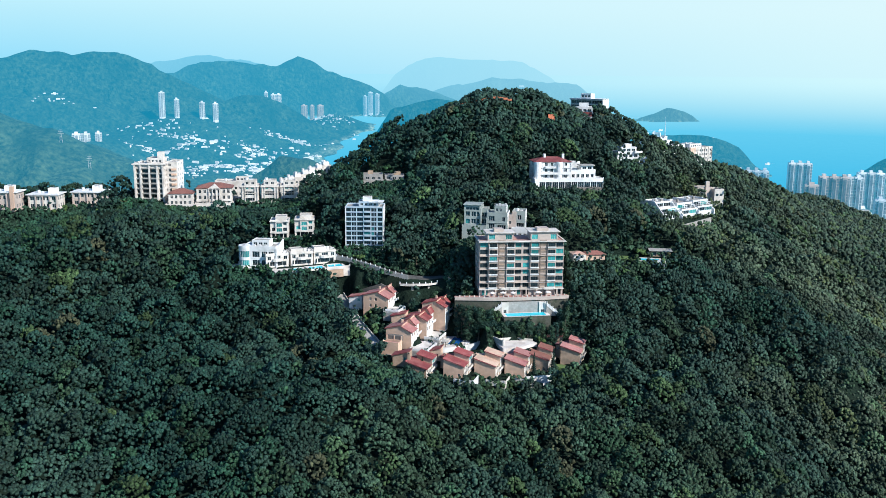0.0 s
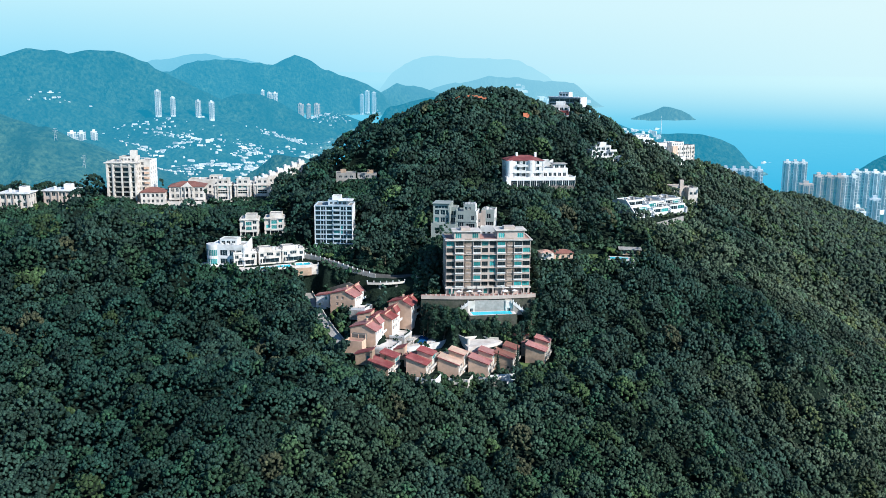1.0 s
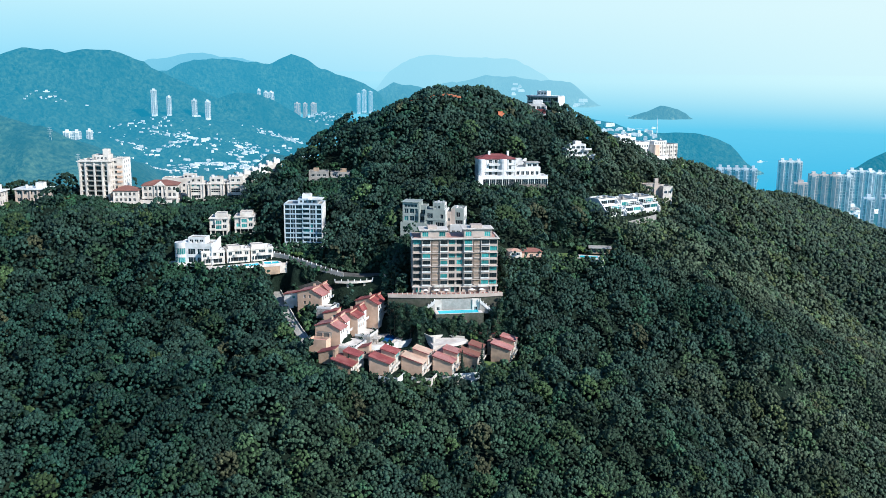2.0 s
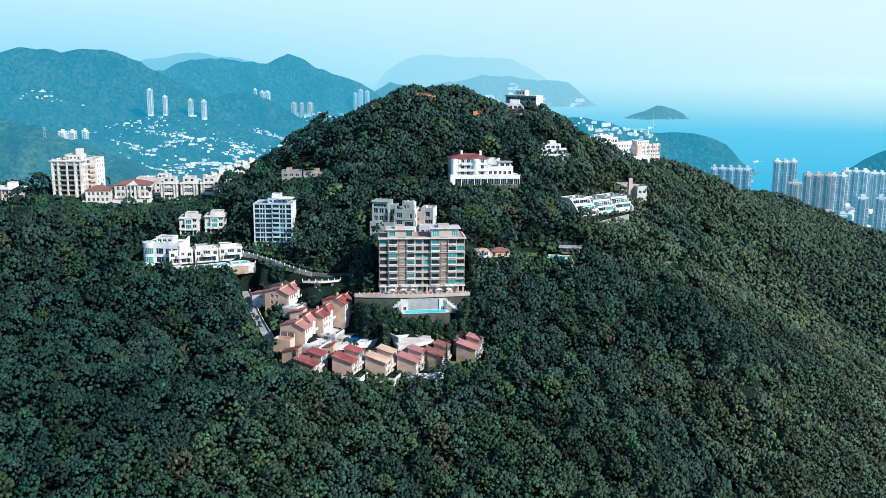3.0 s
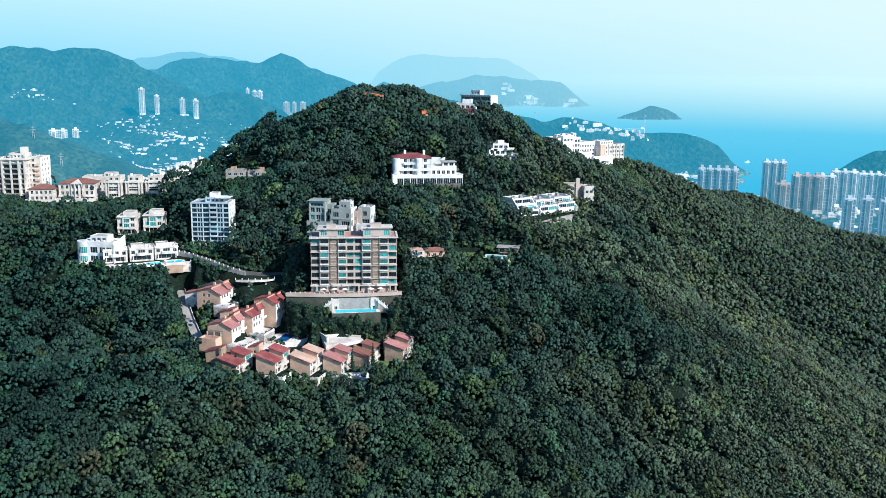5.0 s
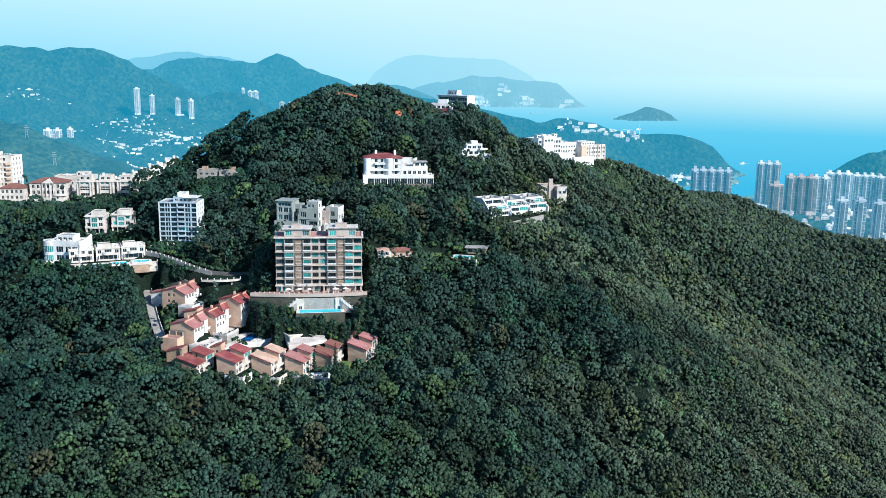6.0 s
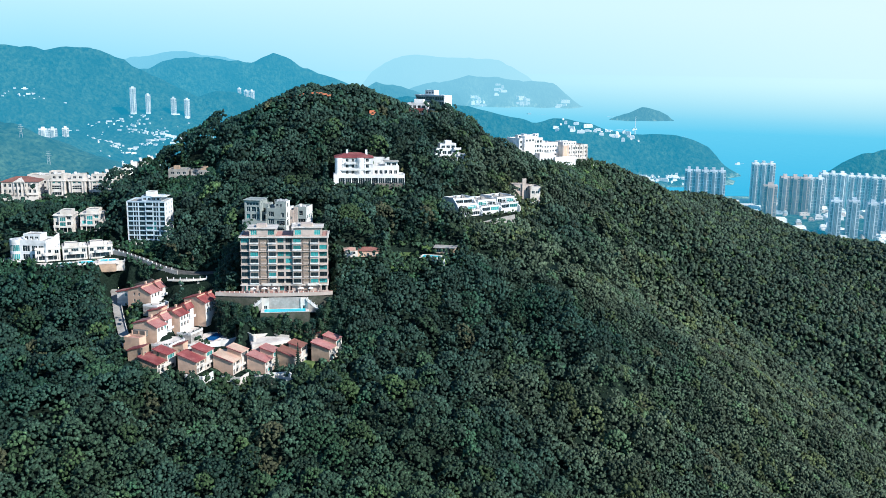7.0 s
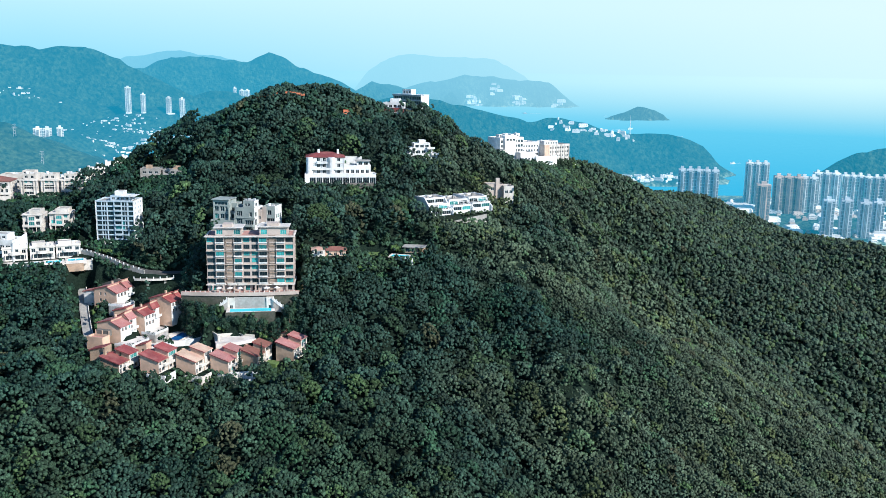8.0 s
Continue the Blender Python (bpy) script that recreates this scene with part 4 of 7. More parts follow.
# the ridge on the left
def ridge_houses():
    t = site("ridge_tower", "cream apartment tower with a pink side wing on the ridge", "apartment building", -167, 511, 376, 2, -9, 15, 0, 22, outlook=40)
    S = 2.85
    block(t, -8.6, 8.2, 0, 14, 0, 22.4, "cream", {"f": [(u, 0.5 + r * S, u + w, 2.55 + r * S) for r in range(7) for u, w in ((1.2, 1.5), (4.4, 3.8), (8.6, 3.8), (13.9, 1.6))], "r": win_grid(14, 4, 7, 1.6, 1.6, 0.8, S)}, 0.8, sink=4, depth=1.1, frame_mat="darkframe")
    for u in (-5.2, -0.35, 4.0, -8.5, 7.2):
        box_part("pier", t, u, u + 0.9, -0.9, -0.02, 0, 22.4, "cream")
    for r in range(8):
        balcony(t, -4.3, 4.0, -0.7, -0.02, 0.2 + r * S, "concrete", 0.45)
        box_part("string_course", t, -8.7, 8.3, -0.25, -0.02, -0.05 + r * S, 0.15 + r * S, "concrete", bevel=0.02)
    box_part("cornice", t, -9.6, 9.2, -1.2, 14.6, 22.2, 22.7, "cream")
    # the wing's right face is whiter, with sunlight in its colour
    block(t, 8.2, 14.2, 6, 20, 0, 22.8, "cream", {"f": [(1.0, 0.8 + r * S, 2.4, 2.4 + r * S) for r in range(8)], "r": [(u, 0.8 + r * S, u + 1.4, 2.3 + r * S) for r in range(8) for u in (2, 6, 10)]}, 0.6, sink=4, sunny="white")
    for r in range(7):
        balcony(t, 10.9, 13.6, 5.0, 6.02, 1.6 + r * S, "peach", 0.9)
    block(t, -2, 7, 3, 12, 22.6, 25.4, "cream", {"f": win_grid(9, 4, 1, 1.2, 1.2, 0.8)}, 0.4, sink=0)
    block(t, 3.2, 6.4, 6, 10, 25.4, 28.6, "cream", None, 0.3, sink=0)
    for i in range(7):
        box_part("roof_box", t, -7.6 + i * 2.2, -6.4 + i * 2.2, 2.0 + (i % 3) * 3, 3.2 + (i % 3) * 3, 22.6, 23.5 + 0.5 * (i % 2), "concrete")
        box_part("rail_post", t, 8.4 + i * 0.9, 8.55 + i * 0.9, 6.3, 6.45, 23.3, 25.0, "frame", bevel=0)
    box_part("rail", t, 8.4, 14.0, 6.3, 6.42, 24.9, 25.05, "frame", bevel=0)
    for i in range(6):
        box_part("roof_post", t, -8 + i * 2.6, -7.8 + i * 2.6, 0.5, 0.7, 22.6, 24.2, "frame", bevel=0)

    t = site("red_roofed_villa", "cream villa with a red hipped roof above a walled terrace", "house", -148, 504, 374.2, 8, -8, 8, -2, 12, outlook=40)
    block(t, -8, 8, -2.5, 12, -3, 2.2, "cream", {"f": win_grid(16, 5, 1, 1.2, 2.0, 2.0)}, 0.9, sink=5)
    block(t, -6.6, 6.6, 0.5, 11, 2, 8.6, "cream", {"f": win_grid(13.2, 5, 2, 1.3, 1.8, 0.7, 3.2), "r": win_grid(10.5, 4, 2, 1.3, 1.8, 0.7, 3.2)}, 0.0, sink=0)
    hip_roof(t, -6.6, 6.6, 0.5, 11, 8.7, 2.4, "tile_brown")
    t = site("pedimented_villa", "large cream villa with a pedimented centre and brown hipped roof", "house", -131, 512, 371.6, 9, -11, 11, -4, 14, outlook=40)
    block(t, -10.5, 10.5, -4, 2, 0, 5.0, "cream", {"f": win_grid(21, 7, 1, 1.3, 2.6, 0.4)}, 0.8, sink=4)
    block(t, -9.8, 9.8, 0, 13, 3, 13.6, "cream", {"f": win_grid(19.6, 7, 3, 1.4, 2.0, 0.9, 3.4), "r": win_grid(13, 4, 3, 1.4, 2.0, 0.9, 3.4)}, 0.0, sink=0)
    hip_roof(t, -9.8, 9.8, 0, 13, 13.7, 2.4, "tile_brown")
    bm = bmesh.new()
    v = [bm.verts.new(p) for p in ((-3.4, -0.9, 13.4), (3.4, -0.9, 13.4), (0, -0.9, 15.6), (-3.4, 6, 13.4), (3.4, 6, 13.4), (0, 6, 15.6))]
    for q in ((0, 1, 2), (0, 2, 5, 3), (1, 4, 5, 2), (3, 5, 4), (0, 3, 4, 1)):
        bm.faces.new([v[i] for i in q])
    part("pediment", bm, "cream", t)
    for i in range(4):
        box_part("column", t, -3.1 + i * 1.95, -2.7 + i * 1.95, -0.8, -0.4, 5, 13.4, "cream")
    balcony(t, -9.8, -3.6, -1.6, 0, 6.4, "cream")
    balcony(t, 3.6, 9.8, -1.6, 0, 6.4, "cream")
    rb = site("white_row_block", "flat-roofed cream block behind the pedimented villa", "house", -126, 534, 374, 6, -10, 12, 0, 10)
    block(rb, -10, 12, 0, 10, 0, 12.2, "cream", {"f": win_grid(22, 8, 3, 1.4, 1.6, 0.9, 3.4), "r": win_grid(10, 3, 3, 1.4, 1.6, 0.9, 3.4)}, 0.7, sink=4)
    roof_kit(rb, -4, 4, 12.2, 3)
    block(rb, 2, 9, 2, 8, 12.2, 14.4, "cream", {"f": win_grid(7, 3, 1, 1.4, 1.2, 0.7)}, 0.4, sink=0)
    for i, (x, y) in enumerate(((-111.5, 515.5), (-100.5, 517), (-89.5, 518.5))):
        t = site("terrace_house", "cream terrace house with teal windows and a roof room", "house", x, y, 376.2, 6, -5.2, 5.2, -1, 11, "terrace houses on the ridge", outlook=40)
        block(t, -4.9, 4.9, 0, 11, -2, 9.6, "cream", {"f": [(2.2, 3.0, 7.6, 5.0), (2.2, 6.6, 7.6, 8.8), (2.6, 10.0, 4.2, 11.0), (5.4, 10.0, 7.0, 11.0)], "r": win_grid(11, 3, 3, 1.2, 1.6, 2.6, 3.3)}, 0.6, sink=4, teal=0.5)
        box_part("cornice", t, -5.2, 5.2, -0.6, 11, 9.2, 9.6, "cream")
        box_part("band", t, -5.0, 5.0, -0.35, -0.02, 5.6, 6.0, "cream")
        block(t, -3.4, 3.4, 1.5, 9, 9.6, 12.6, "cream", {"f": [(1, 1, 2.6, 2.4), (4.2, 1, 5.8, 2.4)]}, 0.5, sink=0)
        for u in (-4.4, -2.9, 2.6, 4.1):
            box_part("column", t, u, u + 0.4, -0.6, -0.05, 0.4, 9.2, "cream")
        balcony(t, -2.8, 2.6, -0.9, 0, 0.6, "cream")
        roof_kit(t, -2, 5, 12.6, i)
    for i in range(9):
        k = i / 8
        x, y, z = -104 + 30 * k, 532 + 34 * k, 376.5 + 11 * k
        t = site("stepped_house", "white flat-roofed house in a row climbing the ridge", "house", x, y, z, 20, -3.2, 3.2, 0, 9, "white row on the ridge", outlook=34)
        block(t, -2.7, 2.7, 0, 9, -2, 5.2, "cream" if i % 3 else "white", {"f": win_grid(5.4, 2, 2, 1.2, 1.5, 0.9, 3.0), "r": win_grid(9, 3, 2, 1.1, 1.5, 0.9, 3.0)}, 0.6, sink=5)
        block(t, -1.6 + 0.5 * (i % 2), 2.0, 2, 8, 5.2, 7.2, "white", None, 0.3, sink=0)
        roof_kit(t, -1.0, 3.2, 7.2, i)
    for i, (x, y, z, w, h, yaw) in enumerate(((-233, 470, 378, 19, 9.4, 3), (-214, 479, 377, 17, 8.2, 3), (-194.5, 490, 377.4, 18, 8.0, 3), (-258, 462, 377, 18, 8, 3))):
        t = site("flat_roofed_house", "two-storey house with a broad pale flat roof and stone piers", "house", x, y, z, yaw, -w / 2, w / 2, 0, 12, "flat-roofed houses on the ridge", outlook=40)
        block(t, -w / 2 + 1, w / 2 - 1, 0, 11, 0, h - 0.6, "beige" if i != 1 else "cream", {"f": win_grid(w - 2, 5, 2, 2.0, 2.0, 1.0, h / 2 - 0.2), "r": win_grid(11, 3, 2, 1.6, 1.8, 1.0, h / 2 - 0.2)}, 0.0, sink=4)
        box_part("roof_slab", t, -w / 2, w / 2, -1.2, 12, h - 0.5, h, "white", "broad white overhanging roof slab")
        for u in range(5):
            x0 = -w / 2 + 1 + u * (w - 2.6) / 4
            box_part("pier", t, x0, x0 + 0.6, -0.8, -0.02, -1, h - 0.5, "beige")
        block(t, 1.5, 5.5, 4, 9, h, h + 2.6, "white", None, 0.2, sink=0)
        if i == 0:
            box_part("chimney", t, 6.2, 8.2, -1.6, 0.2, -1, h + 3.0, "peach", "pink rendered chimney stack")
        roof_kit(t, -4, 6, h, i)
    free_wall("retaining_wall", "long pale retaining wall under the ridge houses", [(-206, 486), (-182, 494), (-160, 499), (-137, 505), (-120, 508), (-84, 512)], 366, [376.6, 376.2, 374.6, 372.6, 373.5, 375.2], "concrete")
    free_wall("clipped_hedge_wall", "brown retaining wall below the terrace houses", [(-118, 500), (-84, 504)], 362, 369.5, "dark_concrete")


def upper_houses():
    t = site("old_house", "weathered grey flat-roofed house half hidden in trees", "house", -34.5, 511, 387.6, 5, -11.5, 11.5, 0, 10, outlook=34)
    block(t, -11.5, -0.5, 0, 9, 0, 6.0, "concrete", {"f": win_grid(11, 3, 2, 1.8, 1.3, 0.8, 2.8)}, 0.5, sink=4)
    block(t, 0.5, 11.5, 1.5, 9, 0, 5.4, "concrete", {"f": win_grid(11, 3, 2, 1.8, 1.3, 0.8, 2.7)}, 0.5, sink=4)
    block(t, -9, -6, 3, 6, 6, 7.8, "ochre", None, 0.2, sink=0)
    block(t, 6, 9.5, 3, 6, 5.4, 7.4, "ochre", None, 0.2, sink=0)
    box_part("canopy", t, -2.5, 6, -1.4, 2, 3.0, 3.3, "concrete")

    t = site("white_mansion", "large white mansion with a red hipped roof and long balustraded terrace", "house", 67, 500, 389, 8, -19, 20, -6, 14)
    block(t, -19, 19.5, -5, 6, -2, 4.4, "white", {"f": [(2.6 + 3.6 * i, 1.8, 5.9 + 3.6 * i, 5.5) for i in range(10)]}, 1.0, sink=5)
    block(t, -18, 2.5, 0, 13, 4, 14.0, "white", {"f": [(u, 1.2 + r * 3.3, u + 1.6, 3.2 + r * 3.3) for r in range(3) for u in (2.0, 5.6, 8.8, 12.4, 16.6)], "l": win_grid(13, 3, 3, 1.6, 1.9, 1.2, 3.3), "r": win_grid(13, 3, 3, 1.4, 1.9, 1.2, 3.3)}, 0.0, sink=0)
    hip_roof(t, -18, 2.5, 0, 13, 14.1, 2.4)
    for x, r in ((-16.4, 1.9), (-4.5, 1.9)):
        bm = bmesh.new()
        bmesh.ops.create_cone(bm, cap_ends=True, segments=14, radius1=r, radius2=r, depth=9.6, matrix=Matrix.Translation((x, 0, 9.2)))
        part("round_bay", bm, "white", t)
    for x in (-12, -1.5):
        box_part("chimney", t, x, x + 1.2, 5, 6.2, 15.0, 18.0, "white")
    block(t, 2.5, 17, 2, 11, 4, 8.6, "white", {"f": win_grid(14.5, 5, 1, 1.7, 2.0, 1.0)}, 0.9, sink=0)
    block(t, 9.5, 16.5, 5, 10, 8.6, 11.4, "white", {"f": win_grid(7, 2, 1, 2.2, 1.6, 0.7)}, 0.0, sink=0)
    box_part("roof_slab", t, 8.8, 17.2, 4, 10.8, 11.4, 11.8, "concrete", "grey flat canopy roof")
    balcony(t, -17, 2, -1.8, 0, 7.4, "white")
    balcony(t, -12.4, -6.6, -1.4, 0, 10.7, "white")
    for z in (7.2, 10.5, 13.6):
        box_part("string_course", t, -18.25, 2.75, -0.3, -0.02, z, z + 0.3, "cream", bevel=0.03)
    for i in range(6):
        box_part("pilaster", t, -17.9 + i * 4.0, -17.4 + i * 4.0, -0.22, -0.02, 4.2, 13.6, "white", bevel=0.02)
    box_part("terrace_slab", t, 3, 17, -4.6, 2, 4.5, 4.7, "paving", bevel=0)
    for i in range(5):
        box_part("terrace_planter", t, 3.6 + i * 2.8, 5.2 + i * 2.8, -4.2, -3.5, 4.7, 5.3, "shaded_concrete")
    for i in range(20):
        x = -18.6 + i * 2.0
        box_part("post", t, x, x + 0.3, -4.95, -4.65, 5.3, 6.0, "white", bevel=0.03)
    box_part("garage_wall", t, 3, 18, -8.2, -5.02, -4, 0.6, "dark_concrete")
    box_part("summer_house", t, 2.5, 13.0, 19, 22, 8, 12.6, "white", "long white outbuilding behind")

    t = site("stepped_white_house", "white stepped house with three balconied storeys among trees", "house", 111, 547, 397.4, 14, -9, 9, 0, 11)
    block(t, -9, 9, -1.5, 10, -2, 3.4, "white", {"f": win_grid(18, 5, 1, 2.2, 1.8, 2.6)}, 1.0, sink=5)
    block(t, -7.5, 6.5, 1.5, 10, 3.2, 6.8, "white", {"f": win_grid(14, 4, 1, 2.2, 1.9, 0.8), "l": win_grid(8, 2, 1, 2, 1.6, 0.8)}, 0.9, sink=0)
    block(t, -4.5, 5.5, 3.5, 10, 6.6, 9.6, "white", {"f": win_grid(10, 3, 1, 2.2, 1.7, 0.7)}, 0.6, sink=0)
    block(t, -1, 3, 5, 9, 9.6, 11.6, "white", None, 0.3, sink=0)
    balcony(t, 5, 9.6, -2.6, 0, 3.6, "white")
    balcony(t, 3, 7.6, -0.5, 1.6, 7.0, "white")
    free_wall("garden_wall", "rubble garden wall below the stepped white house", [(100, 541), (112, 541), (124, 548)], 390, 397.2, "concrete", 0.8)

    # the long white block on the shoulder
    t = site("hospital", "rambling white institutional building with flat roofs and pink wing", "hospital", 195, 773, 376, 37, -46, 46, -4, 22, outlook=34)
    S = 3.3
    block(t, -46, -30, -6, 10, -4, 11, "cream", {"f": win_grid(16, 4, 3, 2.6, 1.7, 0.9, S), "r": win_grid(16, 4, 3, 2, 1.7, 0.9, S)}, 0.6, sink=6)
    block(t, -30, -4, 2, 18, 0, 20, "white", {"f": win_grid(26, 8, 5, 2.3, 2.2, 0.9, 3.9), "r": win_grid(16, 4, 4, 1.6, 1.8, 1.1, 3.9)}, 0.8, sink=6)
    block(t, -26, -14, 0, 6, 0, 22.0, "white", {"f": win_grid(12, 3, 1, 2.4, 1.8, 18)}, 0.6, sink=4)
    block(t, -14, 2, -6, 6, -4, 8, "white", {"f": win_grid(16, 4, 2, 2, 1.7, 3.0, S)}, 0.8, sink=6)
    block(t, -4, 16, 4, 20, 0, 15.5, "white", {"f": win_grid(20, 6, 4, 1.7, 1.7, 1.0, 3.6)}, 0.8, sink=6)
    block(t, 2, 26, -8, 4, -6, 3.5, "white", {"f": []}, 1.4, sink=8)
    block(t, 16, 46, -2, 14, -3, 13, "cream", {"f": win_grid(30, 10, 4, 1.7, 1.8, 2.4, 3.5), "r": win_grid(16, 5, 4, 1.5, 1.6, 2.6, 3.5)}, 0.8, sink=10)
    box_part("pink_wall", t, 16.2, 23.0, -2.3, -2.02, 1, 13.6, "peach", "sunlit pink rendered wall")
    for i in range(7):
        box_part("pilaster", t, 16.4 + i * 4.8, 16.9 + i * 4.8, -2.5, -2.02, -3, 13.6, "cream", bevel=0.03)
        box_part("sill_band", t, 16.2 + i * 4.2, 20.2 + i * 4.2, -2.35, -2.02, 3.0, 3.25, "white", bevel=0)
    for i in range(4):
        block(t, -28 + i * 6.4, -24.4 + i * 6.4, 6, 10, 20.8, 23.0 + 0.6 * (i % 2), "white", {"f": [(0.8, 0.7, 2.6, 1.8)]}, 0.3, sink=0)
        box_part("canopy", t, -3.6 + i * 5.0, 0.4 + i * 5.0, 2.4, 4.0, 3.4 + 3.0 * (i % 2), 3.7 + 3.0 * (i % 2), "concrete")
    block(t, 20, 36, 2, 12, 13, 16, "white", {"f": win_grid(16, 5, 1, 1.5, 1.4, 0.9)}, 0.5, sink=0)
    box_part("buttress_wall", t, 30, 52, -5, -2.4, -14, -4, "white", "white retaining wall with buttresses")
    OUTLOOK.append((158, 722, radians(37), 46, 26))
    for i in range(6):
        roof_kit(t, -40 + i * 15, 6, (11, 20, 20, 15.5, 16, 13)[i], i)

    # houses by the top
    t = site("summit_apartments", "summit apartment slab with dark glazing and blank white end wall", "apartment building", 100.5, 639, 420.5, -37, -16, 9, 0, 8)
    block(t, -16, 9, 0, 7.5, 0, 12.6, "greygreen", {"f": [(u, 0.6 + r * 3.1, u + 7.4, 2.8 + r * 3.1) for r in range(4) for u in (0.8, 8.8, 16.8)]}, 0.6, sink=5)
    box_part("end_wall", t, 9.02, 9.5, -0.6, 8, -4, 13.4, "white", "blank white end wall")
    box_part("roof_slab", t, -16.5, 9.5, -1.0, 8, 12.8, 13.5, "white", "white flat roof slab")
    for r in range(4):
        box_part("band", t, -16, 9, -0.9, -0.02, 2.9 + r * 3.1, 3.25 + r * 3.1, "cream")
    block(t, -9, -1, 1.5, 6.5, 13.4, 16.4, "white", {"f": win_grid(8, 3, 1, 1.5, 1.4, 0.8)}, 0.4, sink=0)
    t = site("red_walled_house", "summit house with a dark red ground floor and white roof decks", "house", 88, 603, 419.2, -10, -8, 8, -2, 12, outlook=4)
    block(t, -7.5, 7.5, 0, 10, -2, 6.2, "redwall", {"f": win_grid(15, 4, 2, 2.2, 1.8, 2.6, 3.0)}, 0.8, sink=4, label="dark red rendered wall")
    block(t, -5, 8, 2, 11, 6.2, 9.6, "white", {"f": win_grid(13, 4, 1, 2.0, 1.8, 0.8)}, 0.8, sink=0)
    block(t, -1, 5, 5, 11, 9.6, 12.4, "white", None, 0.3, sink=0)
    balcony(t, -8.5, 8, -2.4, 0, 3.2, "white")
    box_part("awning", t, -15, -10.5, -3, -1, -1, 1.0, "terracotta", "orange-red garden wall") 
    w = thing("garden_wall_panel", "orange-red garden wall on the slope below the summit", "wall", pose(64.5, 560, ground_at(64.5, 560) + 2.2, 0, 0, 12))
    box_part("wall_run", w, -2.0, 2.0, 0, 0.5, -3, 0.7, "terracotta")
    CLEAR.append((64.5, 557, 0, 4, 3))
    r = thing("summit_railing", "rusty brown fence and steps along the flat summit", "fence", pose(20, 556, 0))
    for i in range(13):
        x = -14 + i * 2.6
        g = ground_at(20 + x, 556)
        box_part("post", r, x, x + 0.15, 0, 0.15, g - 0.5, g + 4.4, "darkframe", bevel=0)
        box_part("panel", r, x + 0.15, x + 2.6, 0.04, 0.1, g + 3.0, g + 4.1, "terracotta", bevel=0)

    # stepped terraces with slanting white walls
    t = site("terraced_apartments", "white terraced apartments with slanting fin walls stepping down the slope", "apartment building", 131, 500, 373.8, 36, -20, 20, -6, 12)
    for i in range(3):
        x0, x1, dz = -20 + i * 13.4, -20 + i * 13.4 + 12.6, (0.0, 1.5, 2.2)[i]
        for r in range(3 if i == 0 else 2):
            block(t, x0, x1, -6 + r * 3.4, 11, dz + r * 2.8, dz + 2.8 + r * 2.8, "white", {"f": win_grid(x1 - x0, 2, 1, 5.6, 1.9, 0.4)}, 0.5, sink=3 if r == 0 else 0, teal=0.3)
        bm, rt = bmesh.new(), (9.2 if i == 0 else 6.4)
        for xx in (x0 - 0.5, x1 - 0.1):
            v = [bm.verts.new((x, y, z)) for x in (xx, xx + 0.6) for y, z in ((-7.5, dz - 3), (-7.5, dz + 0.8), (1.4, dz + rt), (11.5, dz + rt), (11.5, dz - 3))]
            for q in ((0, 1, 2, 3, 4), (9, 8, 7, 6, 5), (0, 5, 6, 1), (1, 6, 7, 2), (2, 7, 8, 3), (3, 8, 9, 4), (4, 9, 5, 0)):
                bm.faces.new([v[k] for k in q])
        part("fin_wall", bm, "white", t, "slanting white party wall")
        roof_kit(t, x0 + 4, 6, dz + rt - 0.9, i)
        for k in range(4):
            box_part("pergola_post", t, x0 + 1.2 + k * 3.2, x0 + 1.4 + k * 3.2, -5.6, -5.4, dz + 2.8, dz + 5.0, "white", bevel=0)
            box_part("planter", t, x0 + 0.8 + k * 3.0, x0 + 2.9 + k * 3.0, -5.3, -4.7, dz + 2.8, dz + 3.5, "shaded_concrete")
            box_part("roof_vent", t, x0 + 1.0 + k * 2.7, x0 + 1.9 + k * 2.7, 2.5 + 2.0 * (k % 2), 3.6 + 2.0 * (k % 2), dz + rt - 0.9, dz + rt + 0.1 + 0.4 * (k % 3), "concrete")
        box_part("pergola_beam", t, x0 + 0.8, x1 - 0.8, -5.65, -5.35, dz + 5.0, dz + 5.2, "white", bevel=0)
    free_wall("terrace_wall", "white garden walls below the terraced apartments", [(116, 482), (124, 484), (138, 492), (148, 500)], 364, [369.4, 370, 372, 373], "concrete", 0.5)
    t = site("beige_house", "beige house with a tall chimney behind the terraced apartments", "house", 157, 538, 376, 12, -7, 8, 0, 10)
    block(t, -7, 3, 1, 10, 0, 8.6, "beige", {"f": win_grid(10, 2, 1, 2, 1.8, 5.2)}, 0.4, sink=4)
    block(t, 2, 8, -3, 7, -1, 7.4, "cream", {"f": win_grid(6, 2, 1, 1.8, 1.6, 5.0)}, 0.9, sink=4)
    box_part("chimney", t, -2.2, 0.2, 0.2, 1.6, 0, 12.6, "beige")

    # lawn and pool on the right shoulder
    p = small_pool(103, 446, 359.6, -12, 9, 5, "pool", "turquoise garden pool above a white retaining wall")
    box_part("retaining_wall", p, -2, 7.5, -4.4, -3.6, -5, 0.5, "white", "white retaining wall")
    t = site("pool_pavilion", "low pavilion with a pale flat roof beside the pool", "pavilion", 109.5, 452, 360, -8, -5, 5, 0, 6)
    block(t, -5, 5, 0, 6, 0, 2.8, "ochre", {"f": win_grid(10, 3, 1, 2.2, 2.0, 0.3)}, 0.0, sink=3)
    box_part("roof_slab", t, -5.8, 5.8, -1.2, 6.6, 2.8, 3.1, "concrete")
    pad(90, 452, 0, 7, 5, 359.2)
    lw = thing("lawn", "small green lawn on the wooded shoulder", "lawn", pose(90, 452, 359.2), "lawns")
